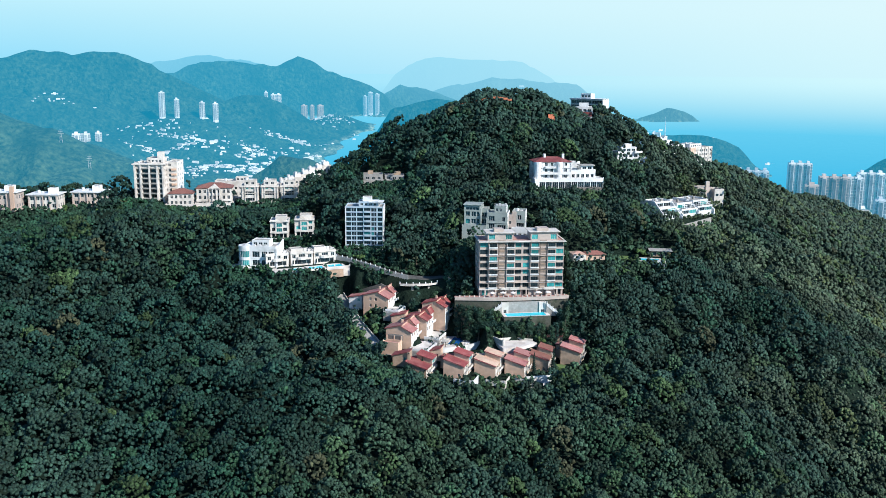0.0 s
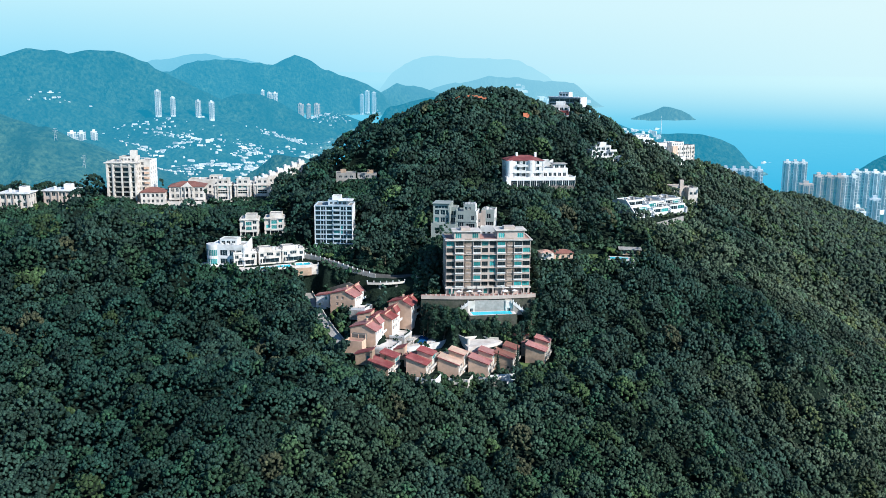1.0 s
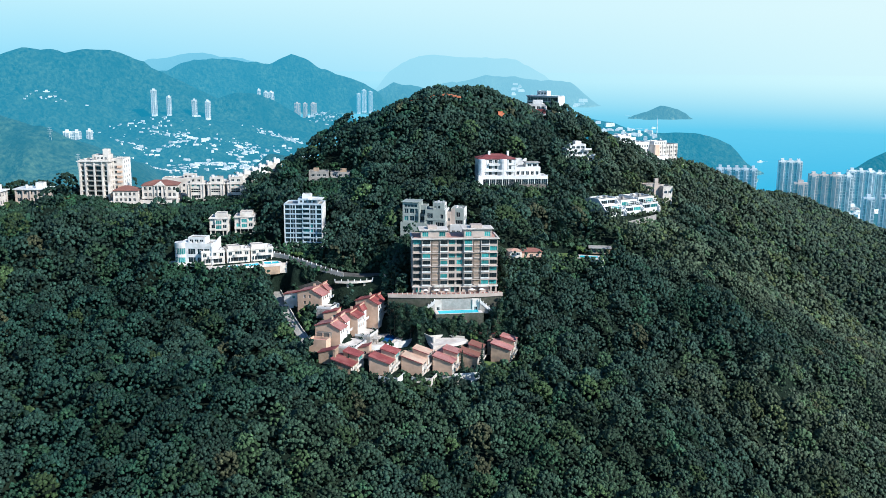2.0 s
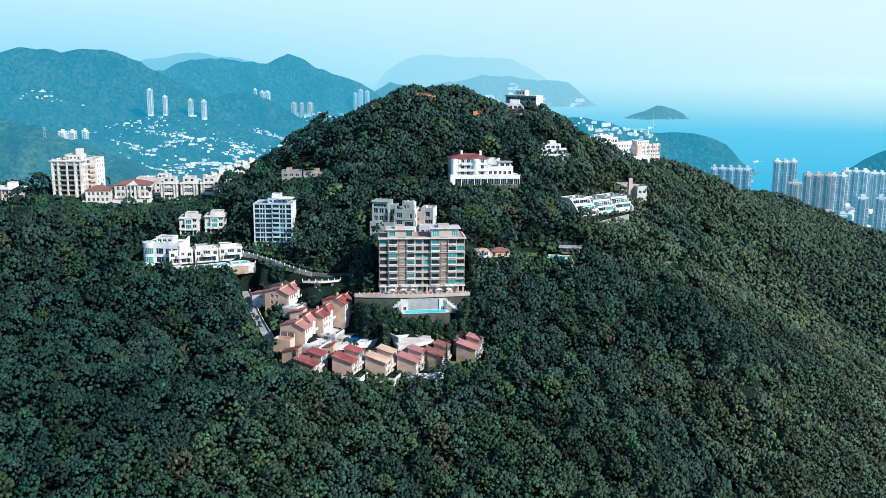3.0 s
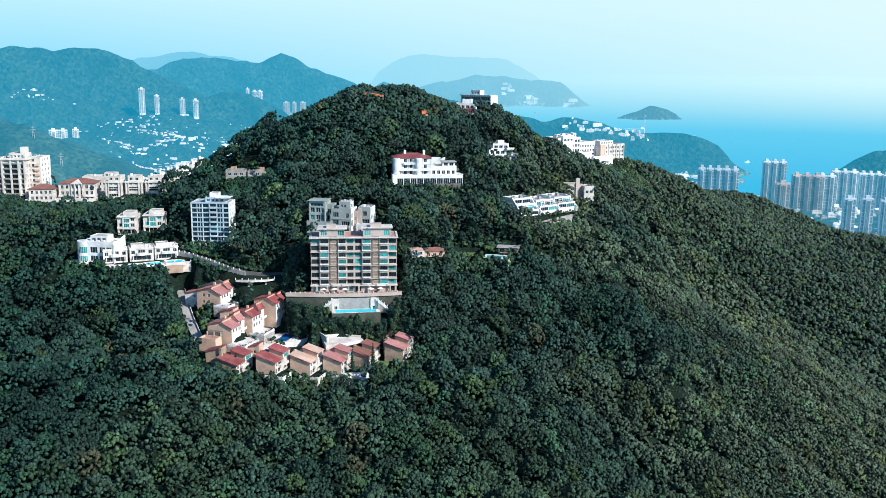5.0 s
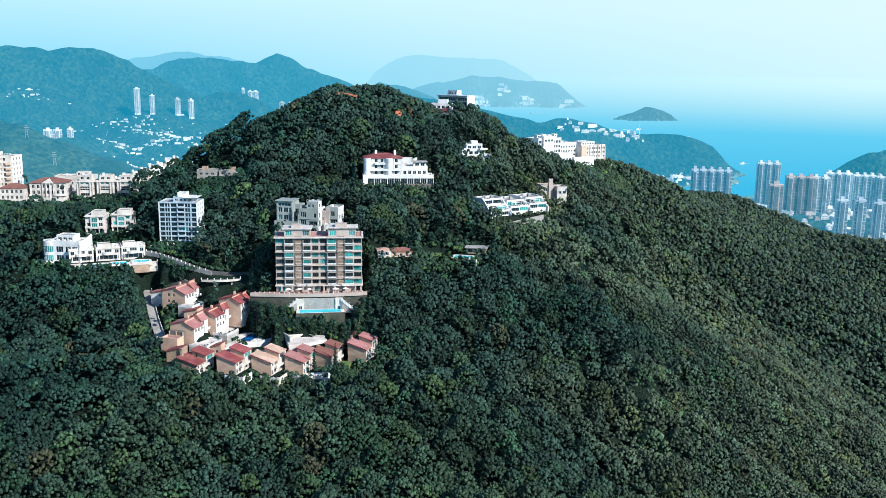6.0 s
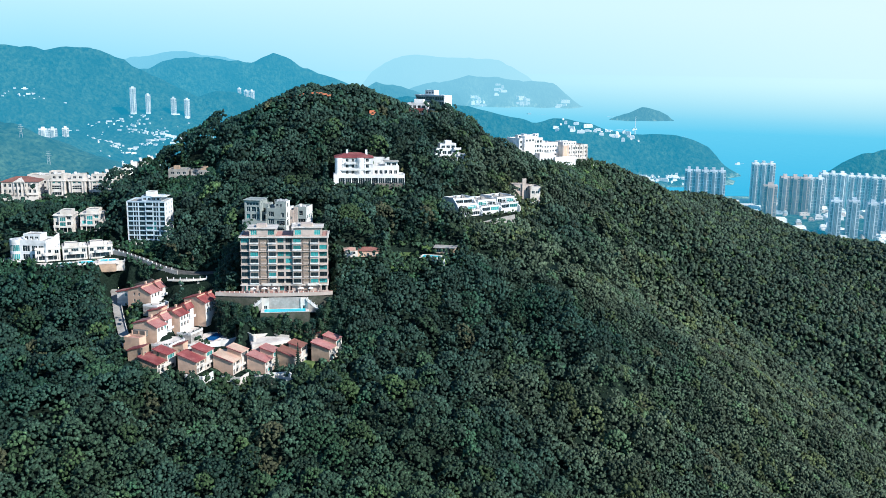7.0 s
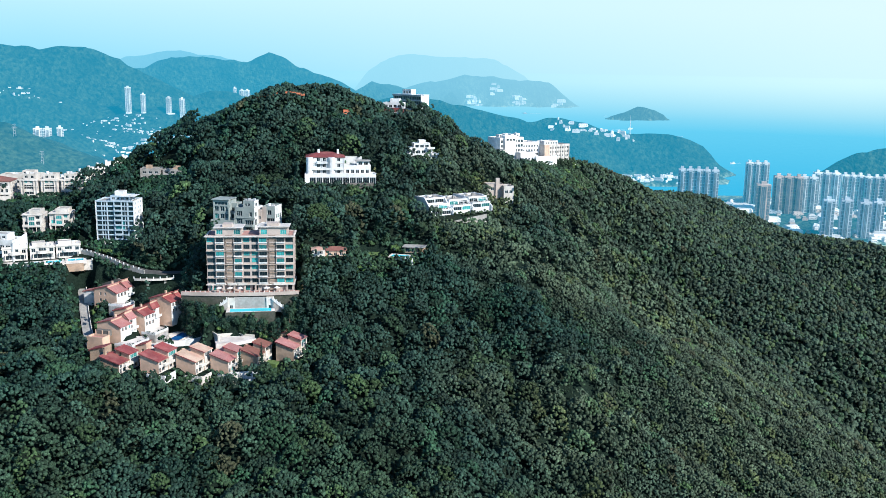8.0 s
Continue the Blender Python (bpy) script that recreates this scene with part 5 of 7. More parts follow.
    box_part("turf", lw, -6.5, 6.5, -4.5, 4.5, -0.5, 0.12, "grass")
    OUTLOOK.append((90, 440, 0, 9, 8))
    t = site("lodge", "small cream lodge with a faded brown roof among trees", "house", 70, 428, 362.5, 10, -8, 8, 0, 8, outlook=0)
    block(t, -8, -2, 0, 7, 0, 2.6, "cream", {"f": win_grid(6, 2, 1, 1.4, 1.4, 1.2)}, 0.3, sink=4)
    block(t, -2, 8, 1, 7, -1, 2.6, "peach", {"f": win_grid(10, 3, 1, 1.4, 1.4, 1.2)}, 0.0, sink=4)
    hip_roof(t, -2, 8, 1, 7, 2.7, 1.4, "tile_brown")
    hip_roof(t, -8, -2.6, 0.4, 6.6, 3.2, 1.0, "tile_buff")


# the red-roofed villas below
def slope_roof(parent, x0, x1, y0, y1, za, zb, mat, over=0.45):
    """A single-pitch tiled roof, za high at x0, zb at x1, with its verge board and a rolled tile edge."""
    k = (zb - za) / (x1 - x0)
    xa, xb = (x0 - over * 0.5, x1 + over) if zb < za else (x0 - over, x1 + over * 0.5)
    ya, yb = y0 - over, y1 + over * 0.4
    z = lambda x: za + (x - x0) * k
    bm = bmesh.new()
    add_prism(bm, [(xa, ya), (xb, ya), (xb, yb), (xa, yb)], [z(xa), z(xb), z(xb), z(xa)], [z(xa) + 0.22, z(xb) + 0.22, z(xb) + 0.22, z(xa) + 0.22])
    part("roof", bm, mat, parent)
    bm = bmesh.new()
    add_prism(bm, [(xa, ya - 0.1), (xb, ya - 0.1), (xb, ya), (xa, ya)], [z(xa) - 0.12, z(xb) - 0.12, z(xb) - 0.12, z(xa) - 0.12], [z(xa) + 0.3, z(xb) + 0.3, z(xb) + 0.3, z(xa) + 0.3])
    part("verge", bm, "tile", parent)
    # the high edge is capped by a rolled tile
    bm = bmesh.new()
    xe = xa if zb < za else xb
    bmesh.ops.create_cone(bm, cap_ends=True, segments=8, radius1=0.16, radius2=0.16, depth=yb - ya, matrix=Matrix.Translation((xe, (ya + yb) / 2, z(xe) + 0.2)) @ Matrix.Rotation(math.pi / 2, 4, "X"))
    part("ridge_tile", bm, mat, parent)


def sloped_volume(parent, x0, x1, y0, y1, z0, za, zb, mat, wins, sink=4.0, sunny=None):
    """Walls under a single-pitch roof: a flat-topped block with windows, and the wedge over it."""
    low = min(za, zb)
    block(parent, x0, x1, y0, y1, z0, low, mat, wins, 0.0, sink=sink, rng=random.Random(int(x1 * 10)), teal=0.12, sunny=sunny)
    bm = bmesh.new()
    add_prism(bm, [(x0, y0), (x1, y0), (x1, y1), (x0, y1)], low - 0.02, [za + 0.02, zb + 0.02, zb + 0.02, za + 0.02])
    part("gable", bm, mat, parent)


def round_chimney(parent, x, y, z0, z1, mat):
    """A square stack under a horizontal drum-shaped cowl."""
    box_part("chimney", parent, x, x + 1.0, y, y + 1.2, z0, z1, mat)
    bm = bmesh.new()
    bmesh.ops.create_cone(bm, cap_ends=True, segments=14, radius1=0.62, radius2=0.62, depth=1.25, matrix=Matrix.Translation((x + 0.5, y + 0.6, z1 + 0.25)) @ Matrix.Rotation(math.pi / 2, 4, "X"))
    part("chimney_cowl", bm, mat, parent)
    bm = bmesh.new()
    bmesh.ops.create_cone(bm, cap_ends=True, segments=10, radius1=0.3, radius2=0.3, depth=0.06, matrix=Matrix.Translation((x + 0.5, y - 0.04, z1 + 0.25)) @ Matrix.Rotation(math.pi / 2, 4, "X"))
    part("flue_mouth", bm, "darkframe", parent)


def at_corner(ex, ey, ez, yaw, w, h):
    """The base of a house's front-left corner, from its front-right eaves."""
    return ex - w * math.cos(radians(yaw)), ey - w * math.sin(radians(yaw)), ez - h


def row_villa(ex, ey, ez, w, h, roof, wall, seed, label, patio="", d=6.6, d2=6.0, yaw=-17.0, chimney=True):
    """A stepped villa of the lower row: a front wing and a higher rear wing, both roofs falling to the right, flush along the right side."""
    x, y, z = at_corner(ex, ey, ez, yaw, w, h)
    t = site("villa", label, "house", x, y, z, yaw, -4, w + 1.5, -1, d + d2, "red-roofed villas", outlook=15.0)
    rise, up = 0.27 * w, 2.3
    side = [(0.5, 0.2, 1.7, 2.2), (2.4, 0.5, 4.2, 2.0), (0.6, h - 1.9, 2.0, h - 0.5), (2.9, h - 1.9, d - 0.9, h - 0.4)]
    front = [(w * 0.7, 0.5, w * 0.7 + 1.1, 1.8)] if seed in (2, 5) else []
    # cream right walls: sunlight painted over the wall colour
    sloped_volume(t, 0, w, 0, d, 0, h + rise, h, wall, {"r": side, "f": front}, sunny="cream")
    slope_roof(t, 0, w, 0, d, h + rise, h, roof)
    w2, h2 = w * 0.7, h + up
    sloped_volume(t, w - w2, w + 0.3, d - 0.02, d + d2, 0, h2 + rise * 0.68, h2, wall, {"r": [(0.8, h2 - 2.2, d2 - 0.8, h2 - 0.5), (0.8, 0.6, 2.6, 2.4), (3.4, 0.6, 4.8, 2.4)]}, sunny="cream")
    slope_roof(t, w - w2, w + 0.3, d, d + d2, h2 + rise * 0.68, h2, roof)
    balcony(t, w + 0.02, w + 1.3, d * 0.42, d + d2 * 0.7, 2.7, "cream", 0.9)
    box_part("eaves_fascia", t, w + 0.28, w + 0.46, -0.4, d, h - 0.32, h - 0.06, "ochre", bevel=0.02)
    # a low link wing behind the high wall, with its stack
    sloped_volume(t, -3.6, w - w2 + 0.02, d + 1.0, d + d2 - 0.6, 0, h + 0.5, h + 1.6, wall, {"f": [(0.8, h - 1.6, 1.8, h - 0.5)]})
    slope_roof(t, -3.6, w - w2, d + 1.0, d + d2 - 0.6, h + 0.5, h + 1.6, roof, 0.3)
    if chimney:
        round_chimney(t, -1.6, d - 0.4, -1, h + rise * 0.78, wall)
    if patio:
        n = {"red": "redpave", "pale": "paving"}[patio]
        box_part("terrace_slab", t, w * 0.62, w + 5.0, -3.4, 0.0, -3, -0.25, n, "paved front terrace", bevel=0.03)
        bm = bmesh.new()
        add_strip(bm, [(w * 0.62, -3.4), (w + 5.0, -3.4), (w + 5.0, 4.0)], [(w * 0.62, -3.65), (w + 5.25, -3.65), (w + 5.25, 4.0)], -2.6, 0.75)
        part("terrace_wall", bm, "white" if patio == "red" else "cream", t, "pale terrace parapet")
        for i in range(5):
            u = w * 0.66 + i * (w * 0.34 + 4.6) / 4
            box_part("parapet_pier", t, u, u + 0.3, -3.75, -3.35, -2.6, 1.0, "cream", bevel=0.03)
    return t


def split_villa(ex, ey, ez, w, h, roof, wall, seed, label, d=8.6, d2=6.5, yaw=-17.0, up=1.9, right_part=0.42):
    """A villa of the upper group: its gable is split, one roof rising to the middle and a lower one falling away from it."""
    x, y, z = at_corner(ex, ey, ez, yaw, w, h)
    t = site("villa", label, "house", x, y, z, yaw, 0, w, -1, d + d2, "red-roofed villas", outlook=9.0)
    m = w * (1 - right_part)
    fall = right_part * w * 0.42
    top = h + fall + 0.9
    side = [(u, v, u + 1.3, v + 1.6) for v in ([h - 2.2, h - 5.0] + ([h - 7.8] if h > 8 else [])) for u in (0.9, 3.2, 5.6) if v > 0]
    front = [(u, v, u + 1.1, v + 1.5) for u in (3.0, 5.6) for v in (h - 1.6, h - 4.6) if v > 0] if seed == 12 else []
    sloped_volume(t, 0, m + 0.6, 0, d, 0, h + 1.0, top, wall, {"f": front})
    slope_roof(t, 0, m + 0.6, 0, d, h + 1.0, top, roof)
    # right walls go white, painted as sunlit
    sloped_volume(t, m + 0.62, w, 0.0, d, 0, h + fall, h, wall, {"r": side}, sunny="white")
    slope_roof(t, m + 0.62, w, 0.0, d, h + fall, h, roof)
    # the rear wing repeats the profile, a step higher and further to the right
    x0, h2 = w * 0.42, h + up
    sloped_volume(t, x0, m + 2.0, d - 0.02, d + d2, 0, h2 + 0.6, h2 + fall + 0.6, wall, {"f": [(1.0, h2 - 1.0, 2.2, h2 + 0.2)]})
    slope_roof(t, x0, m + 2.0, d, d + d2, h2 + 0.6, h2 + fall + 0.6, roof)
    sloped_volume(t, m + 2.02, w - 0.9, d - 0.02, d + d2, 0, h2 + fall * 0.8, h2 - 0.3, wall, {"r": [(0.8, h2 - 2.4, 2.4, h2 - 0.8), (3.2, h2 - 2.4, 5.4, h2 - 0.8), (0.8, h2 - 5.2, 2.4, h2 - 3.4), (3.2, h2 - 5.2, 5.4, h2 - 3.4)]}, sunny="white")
    slope_roof(t, m + 2.02, w - 0.9, d, d + d2, h2 + fall * 0.8, h2 - 0.3, roof)
    for v in (h - 2.9, h - 5.7):
        if v > 0.5:
            balcony_side = bmesh.new()
            add_box(balcony_side, w - 0.88, w + 0.6, d + 0.05, d + d2 * 0.9, v - 0.2, v)
            add_box(balcony_side, w + 0.48, w + 0.6, d + 0.05, d + d2 * 0.9, v, v + 0.9)
            part("balcony", balcony_side, "white", t)
    box_part("chimney", t, m - 1.4, m - 0.6, d * 0.6, d * 0.6 + 0.9, h, top + 1.1, wall)
    return t


def villas():
    lab = "stepped villa with single-pitch {} and {} walls"
    for ex, ey, ez, w, h, roof, wall, seed, patio, rl, wl in (
            (60.1, 382.0, 330.6, 8.6, 5.4, "tile_pink", "ochre", 1, "", "pinkish roof tiles", "stained ochre"),
            (45.5, 376.0, 329.0, 8.0, 5.2, "tile_brown", "ochre", 2, "", "brown roof tiles", "ochre"),
            (34.7, 369.0, 328.7, 8.6, 5.4, "tile_pink", "peach", 3, "pale", "pinkish roof tiles", "peach"),
            (22.2, 364.0, 330.0, 9.2, 5.6, "tile_buff", "peach", 4, "pale", "buff roof tiles", "peach"),
            (8.8, 358.0, 331.8, 8.8, 5.2, "tile", "peach", 5, "red", "deep red roof tiles", "peach"),
            (-6.6, 355.8, 331.2, 8.8, 4.4, "tile", "ochre", 6, "", "deep red roof tiles", "ochre")):
        row_villa(ex, ey, ez, w, h, roof, wall, seed, lab.format(rl, wl), patio, chimney=seed not in (6,))
    up = "split-gabled villa with {} and {} walls"
    split_villa(-13.6, 378.8, 340.0, 11.8, 4.9, "tile_pink", "peach", 9, up.format("faded red roof tiles", "peach"), d=7.4, d2=5.0)
    split_villa(-7.3, 391.4, 341.9, 9.6, 5.9, "tile", "peach", 10, up.format("deep red roof tiles", "peach and white"), d=7.4, d2=5.0)
    split_villa(0.9, 404.0, 344.9, 11.2, 7.4, "tile", "peach", 11, up.format("deep red roof tiles", "peach"), d=7.0, d2=3.0, up=0.6)
    split_villa(-25.6, 409.0, 347.4, 12.4, 5.0, "tile_pink", "peach", 12, up.format("faded red roof tiles", "peach"), d=8.4, d2=4.6, up=1.2)
    # small wings between, their roofs rising away from the drive
    for x, y, z, w, d, za, zb, mat, wall in ((-20.8, 362.5, 330.4, 7.2, 4.6, 4.6, 6.6, "tile", "ochre"), (-8.1, 374.5, 329.2, 7.4, 4.2, 3.6, 5.8, "tile", "peach"),
                                            (45.4, 398.5, 326.0, 9.0, 4.4, 6.2, 8.0, "tile_pink", "ochre"), (-45.0, 419.5, 340.4, 6.6, 4.8, 5.2, 6.4, "tile_pink", "white"), (-23.5, 398.5, 337.0, 6.6, 5.0, 5.2, 6.8, "tile", "peach")):
        t = site("annexe", "low annexe with a single-pitch tiled roof between the villas", "house", x, y, z, -12, 0, w, 0, d, "villa annexes")
        sloped_volume(t, 0, w, 0, d, 0, za, zb, wall, {"r": [(0.8, za - 1.9, 2.2, za - 0.6)], "f": [(w - 2.4, za - 1.9, w - 1.2, za - 0.6)]})
        slope_roof(t, 0, w, 0, d, za, zb, mat)
        if y < 370:
            round_chimney(t, w - 0.6, -0.9, -1, za + 1.2, wall)
    # the upper villa's arcaded terrace
    t = thing("arcade_terrace", "peach walled terrace with dark planted openings", "terrace", pose(-26.2, 375.6, 334.0, 0, 0, -17))
    block(t, 0.0, 8.0, -1.4, 3.4, -3, 2.4, "peach", None, 0.9, sink=3, roof="redpave")
    # a solid dark box takes the place of the loggia's shade
    box_part("loggia_shade", t, 1.2, 7.6, 3.42, 5.6, 2.4, 5.0, "dark_concrete", "solid dark block standing in for the loggia's shade")
    for u in (0.9, 4.2, 7.4):
        box_part("loggia_post", t, u, u + 0.45, 3.2, 3.6, 2.4, 5.0, "peach")
    CLEAR.append((-20, 374, -0.3, 6, 5))
    pad(-22, 376, -17, 6, 4, 332)
    # white patios of the upper villas: a paved top behind a parapet, walls down to the slope
    for label, z, rim in (("white walled patio stepping down beside the peach villa", 333.6, [(-14.6, 373.6), (-6.4, 371.6), (-2.6, 382.4), (-6.6, 387.6)]),
                          ("white walled patio with planting above the pool", 334.2, [(-8.4, 389.6), (-1.6, 387.6), (1.4, 396.6), (-1.4, 401.0)]),
                          ("white planter terrace before the upper villa", 343.0, [(-27.6, 403.6), (-20.4, 401.4), (-17.6, 409.6), (-20.4, 411.4)])):
        q = thing("patio", label, "terrace", pose(*rim[0], z), "white patios")
        loc = [(x - rim[0][0], y - rim[0][1]) for x, y in rim]
        bm = bmesh.new()
        add_prism(bm, loc + [(loc[-1][0] - 4, loc[-1][1] + 0.5), (loc[0][0] + 0.3, loc[0][1] + 4.5)], -4.6, 0)
        part("paved_top", bm, "paving", q)
        bm = bmesh.new()
        inner = [(x * 0.94 + 0.15, y + 0.35) for x, y in loc]
        add_strip(bm, loc, inner, -4.62, 0.9)
        part("parapet", bm, "white", q)
        PATIOS.append((q, loc))
        CLEAR.append((sum(x for x, _ in rim) / 4 - 1, sum(y for _, y in rim) / 4, radians(-17), 5.0, 7.5))
    # shared pool and decks
    pad(4, 397, 0, 11, 8, 328.6)
    pad(33, 389, 0, 8, 4, 331.0)
    d = thing("pool_deck", "pale paved deck with low walls between the villas", "terrace", pose(0, 0, 0))
    bm = bmesh.new()
    add_prism(bm, [(-6, 381), (3.5, 386.6), (9.4, 389.4), (14.5, 393.0), (19.5, 399), (17, 408), (4, 409), (-3, 400)], 325.0, 330.4)
    part("paving", bm, "paving", d)
    bm = bmesh.new()
    add_prism(bm, [(26.5, 381.5), (36.5, 386.0), (42.0, 391.0), (40.0, 394.0), (31.5, 394.6), (23.5, 390.5)], 322.0, 332.4)
    part("upper_paving", bm, "paving", d, "sunlit pale paved court")
    p = thing("villa_pool", "deep blue swimming pool set in a pale deck", "pool", pose(6.2, 398.4, 330.55, 0, 0, -15))
    bm = bmesh.new()
    for x0, x1, y0, y1 in ((-3.4, 3.4, 6.0, 6.7), (-3.4, 3.4, -6.7, -6.0), (-3.4, -2.7, -6.0, 6.0), (2.7, 3.4, -6.0, 6.0)):
        add_box(bm, x0, x1, y0, y1, -0.4, 0.12)
    part("coping", bm, "paving", p)
    box_part("water", p, -2.7, 2.7, -6.0, 6.0, -0.4, 0.0, "poolblue", bevel=0)
    g = thing("gazebo", "small wooden gazebo with a pyramid roof beside the pool", "gazebo", pose(0.4, 391.6, 330.4, 0, 0, -17))
    for xx in (-1.2, 1.2):
        for yy in (-1.2, 1.2):
            box_part("post", g, xx - 0.1, xx + 0.1, yy - 0.1, yy + 0.1, 0, 2.2, "bark", bevel=0)
    hip_roof(g, -1.2, 1.2, -1.2, 1.2, 2.3, 0.9, "concrete", 0.5)
    for i, (x, y) in enumerate(((10.4, 393.6), (11.6, 395.2), (13.0, 397.4))):
        lo = thing("sun_lounger", "white sun lounger on the pool deck", "lounger", pose(x, y, 330.4, 0, 0, 60), "sun loungers")
        box_part("bed", lo, -0.95, 0.5, -0.32, 0.32, 0.25, 0.38, "cloth")
        bm = bmesh.new()
        add_prism(bm, [(0.5, -0.32), (1.0, -0.32), (1.0, 0.32), (0.5, 0.32)], [0.27, 0.7, 0.7, 0.27], [0.38, 0.82, 0.82, 0.38])
        part("backrest", bm, "cloth", lo)
        for u in (-0.85, 0.35):
            for v in (-0.28, 0.22):
                box_part("leg", lo, u, u + 0.06, v, v + 0.06, 0, 0.25, "frame", bevel=0)
    free_wall("curved_wall", "tall curved cream wall with a round end pillar", [(17.8, 396.0), (20.2, 394.6), (22.6, 392.4), (24.8, 389.6), (26.4, 386.4)], 324, [334.2, 334.6, 334.7, 334.6, 334.4], "cream", 0.5)
    pl = thing("round_pillar", "round cream pillar at the end of the curved wall", "pillar", pose(26.6, 385.8, 327.0))
    bm = bmesh.new()
    bmesh.ops.create_cone(bm, cap_ends=True, segments=16, radius1=0.7, radius2=0.7, depth=9.0, matrix=Matrix.Translation((0, 0, 3.6)))
    part("shaft", bm, "cream", pl)
    free_wall("court_wall", "cream wall behind the sunlit court", [(23.2, 391.2), (31.4, 395.2), (40.5, 394.6)], 324, [334.0, 333.6, 333.0], "cream", 0.4)
    free_wall("pool_wall_low", "white wall curving along the pool deck's edge", [(-6.4, 380.4), (-1.5, 383.6), (3.6, 386.3), (9.6, 389.0), (14.8, 392.6), (18.0, 396.4)], 324, [331.0, 331.2, 331.3, 331.4, 331.6, 331.8], "white", 0.4)
    free_wall("slope_wall", "dark concrete wall and stair down the wooded slope", [(7, 409.5), (13, 405.5), (19, 401)], 326, [341, 337, 333], "dark_concrete", 0.6)
    free_wall("end_terrace_wall", "low white wall before the brown-roofed villa", [(35.6, 368.6), (40.6, 369.4), (46.6, 371.2)], 316, [324.2, 324.2, 324.2], "white", 0.35)
    lw = thing("lawn", "small yellow-green lawn beside the end villa", "lawn", pose(49.6, 381.6, 325.0, 0, 0, -17), "lawns")
    box_part("turf", lw, -1.0, 4.5, -3.0, 1.6, -2.5, 0.15, "grass")
    CLEAR.append((51, 380.5, -0.3, 4.5, 3.5))
    OUTLOOK.append((58, 373, -0.3, 9, 6))
    CLEAR.append((2, 384, 0, 9, 4))
    CLEAR.append((6, 396, 0, 13, 12))
    CLEAR.append((32, 387.5, 0, 10.5, 6))
    OUTLOOK.append((36, 396.6, 0, 18, 2.6))
    # drive on the left
    dr = thing("driveway", "pale concrete drive curving down beside the villas", "road", pose(0, 0, 0))
    line = [(-51, 432, 343.6), (-46.5, 422, 340.6), (-42.5, 412, 338.2), (-38.5, 403, 336.2), (-34.5, 394, 334.8), (-29.8, 384, 333.4), (-25.6, 376, 332.4), (-19, 371, 331.6)]
    bm = bmesh.new()
    for (xa, ya, za), (xb, yb, zb) in zip(line, line[1:]):
        pad((xa + xb) / 2, (ya + yb) / 2, 0, 2.6, abs(yb - ya) / 2 + 0.5, (za + zb) / 2 - 0.5)
    add_strip(bm, [(x - 1.9, y) for x, y, _ in line], [(x + 1.9, y + 0.6) for x, y, _ in line], [z - 3 for *_, z in line], [z for *_, z in line])
    part("road_slab", bm, "concrete", dr)
    free_wall("drive_wall", "low pale wall beside the drive", [(x + 2.1, y + 0.6) for x, y, _ in line], [z - 3 for *_, z in line], [z + 0.9 for *_, z in line], "cream", 0.3)


def road_and_viaduct():
    line = [(-62, 446, 361.2), (-50, 441.5, 360.4), (-38, 435.5, 358.6), (-26, 429, 356.0), (-17, 425.5, 354.6), (-9, 427, 353.6), (0, 431, 353.2)]
    r = thing("hill_road", "narrow concrete hill road with a post balustrade", "road", pose(0, 0, 0))
    bm = bmesh.new()
    for (xa, ya, za), (xb, yb, zb) in zip(line, line[1:]):
        pad((xa + xb) / 2, (ya + yb) / 2, math.degrees(math.atan2(yb - ya, xb - xa)), math.hypot(xb - xa, yb - ya) / 2 + 0.5, 2.2, (za + zb) / 2 - 0.6)
    add_strip(bm, [(x, y - 2.2) for x, y, _ in line], [(x, y + 2.4) for x, y, _ in line], [z - 6 for *_, z in line], [z for *_, z in line])
    part("road_slab", bm, "asphalt", r)
    free_wall("road_balustrade", "pale balustrade with white posts along the road", [(x, y - 2.4) for x, y, _ in line[:5]], [z - 1.6 for *_, z in line[:5]], [z + 0.7 for *_, z in line[:5]], "concrete", 0.4, posts=2.6)
    free_wall("slope_retaining_wall", "ochre cut-slope retaining wall under the road", [(-44, 430), (-30, 424.5), (-18, 421)], 338, [345.5, 351.0, 346.0], "dark_concrete", 0.6)
    v = thing("viaduct", "curved white concrete viaduct platform on round piers", "bridge", pose(-11, 421.5, 351.9, 0, 0, 12))
    pts = arc_pts(-10, 8, 2.2, -0.4, 12)
    plan = pts + [(8, 2.4), (-10, 1.4)]
    bm = bmesh.new()
    add_prism(bm, plan, -0.55, 0)
    part("deck", bm, "dark_concrete", v)
    bm = bmesh.new()
    add_strip(bm, [(x, y - 0.3) for x, y in pts], pts, -0.6, 0.35)
    part("parapet", bm, "cream", v)
    for x, y in pts[::2]:
        box_part("post", v, x - 0.2, x + 0.2, y - 0.3, y + 0.1, 0.3, 1.3, "white", bevel=0.03)
    for x in (-4.5, 3.5):
        box_part("pier", v, x, x + 1.0, -0.5, 0.8, -12, -0.9, "concrete")
    CLEAR.append((-11, 420, 0.2, 12, 5))
    k = thing("gatehouse", "small round-topped gatehouse beside the viaduct", "kiosk", pose(2.5, 425.5, 351.9))
    box_part("wall_run", k, -1.4, 1.4, -1.2, 1.2, -3, 2.4, "cream")
    box_part("roof", k, -1.9, 1.9, -1.7, 1.7, 2.4, 2.8, "tile_buff")


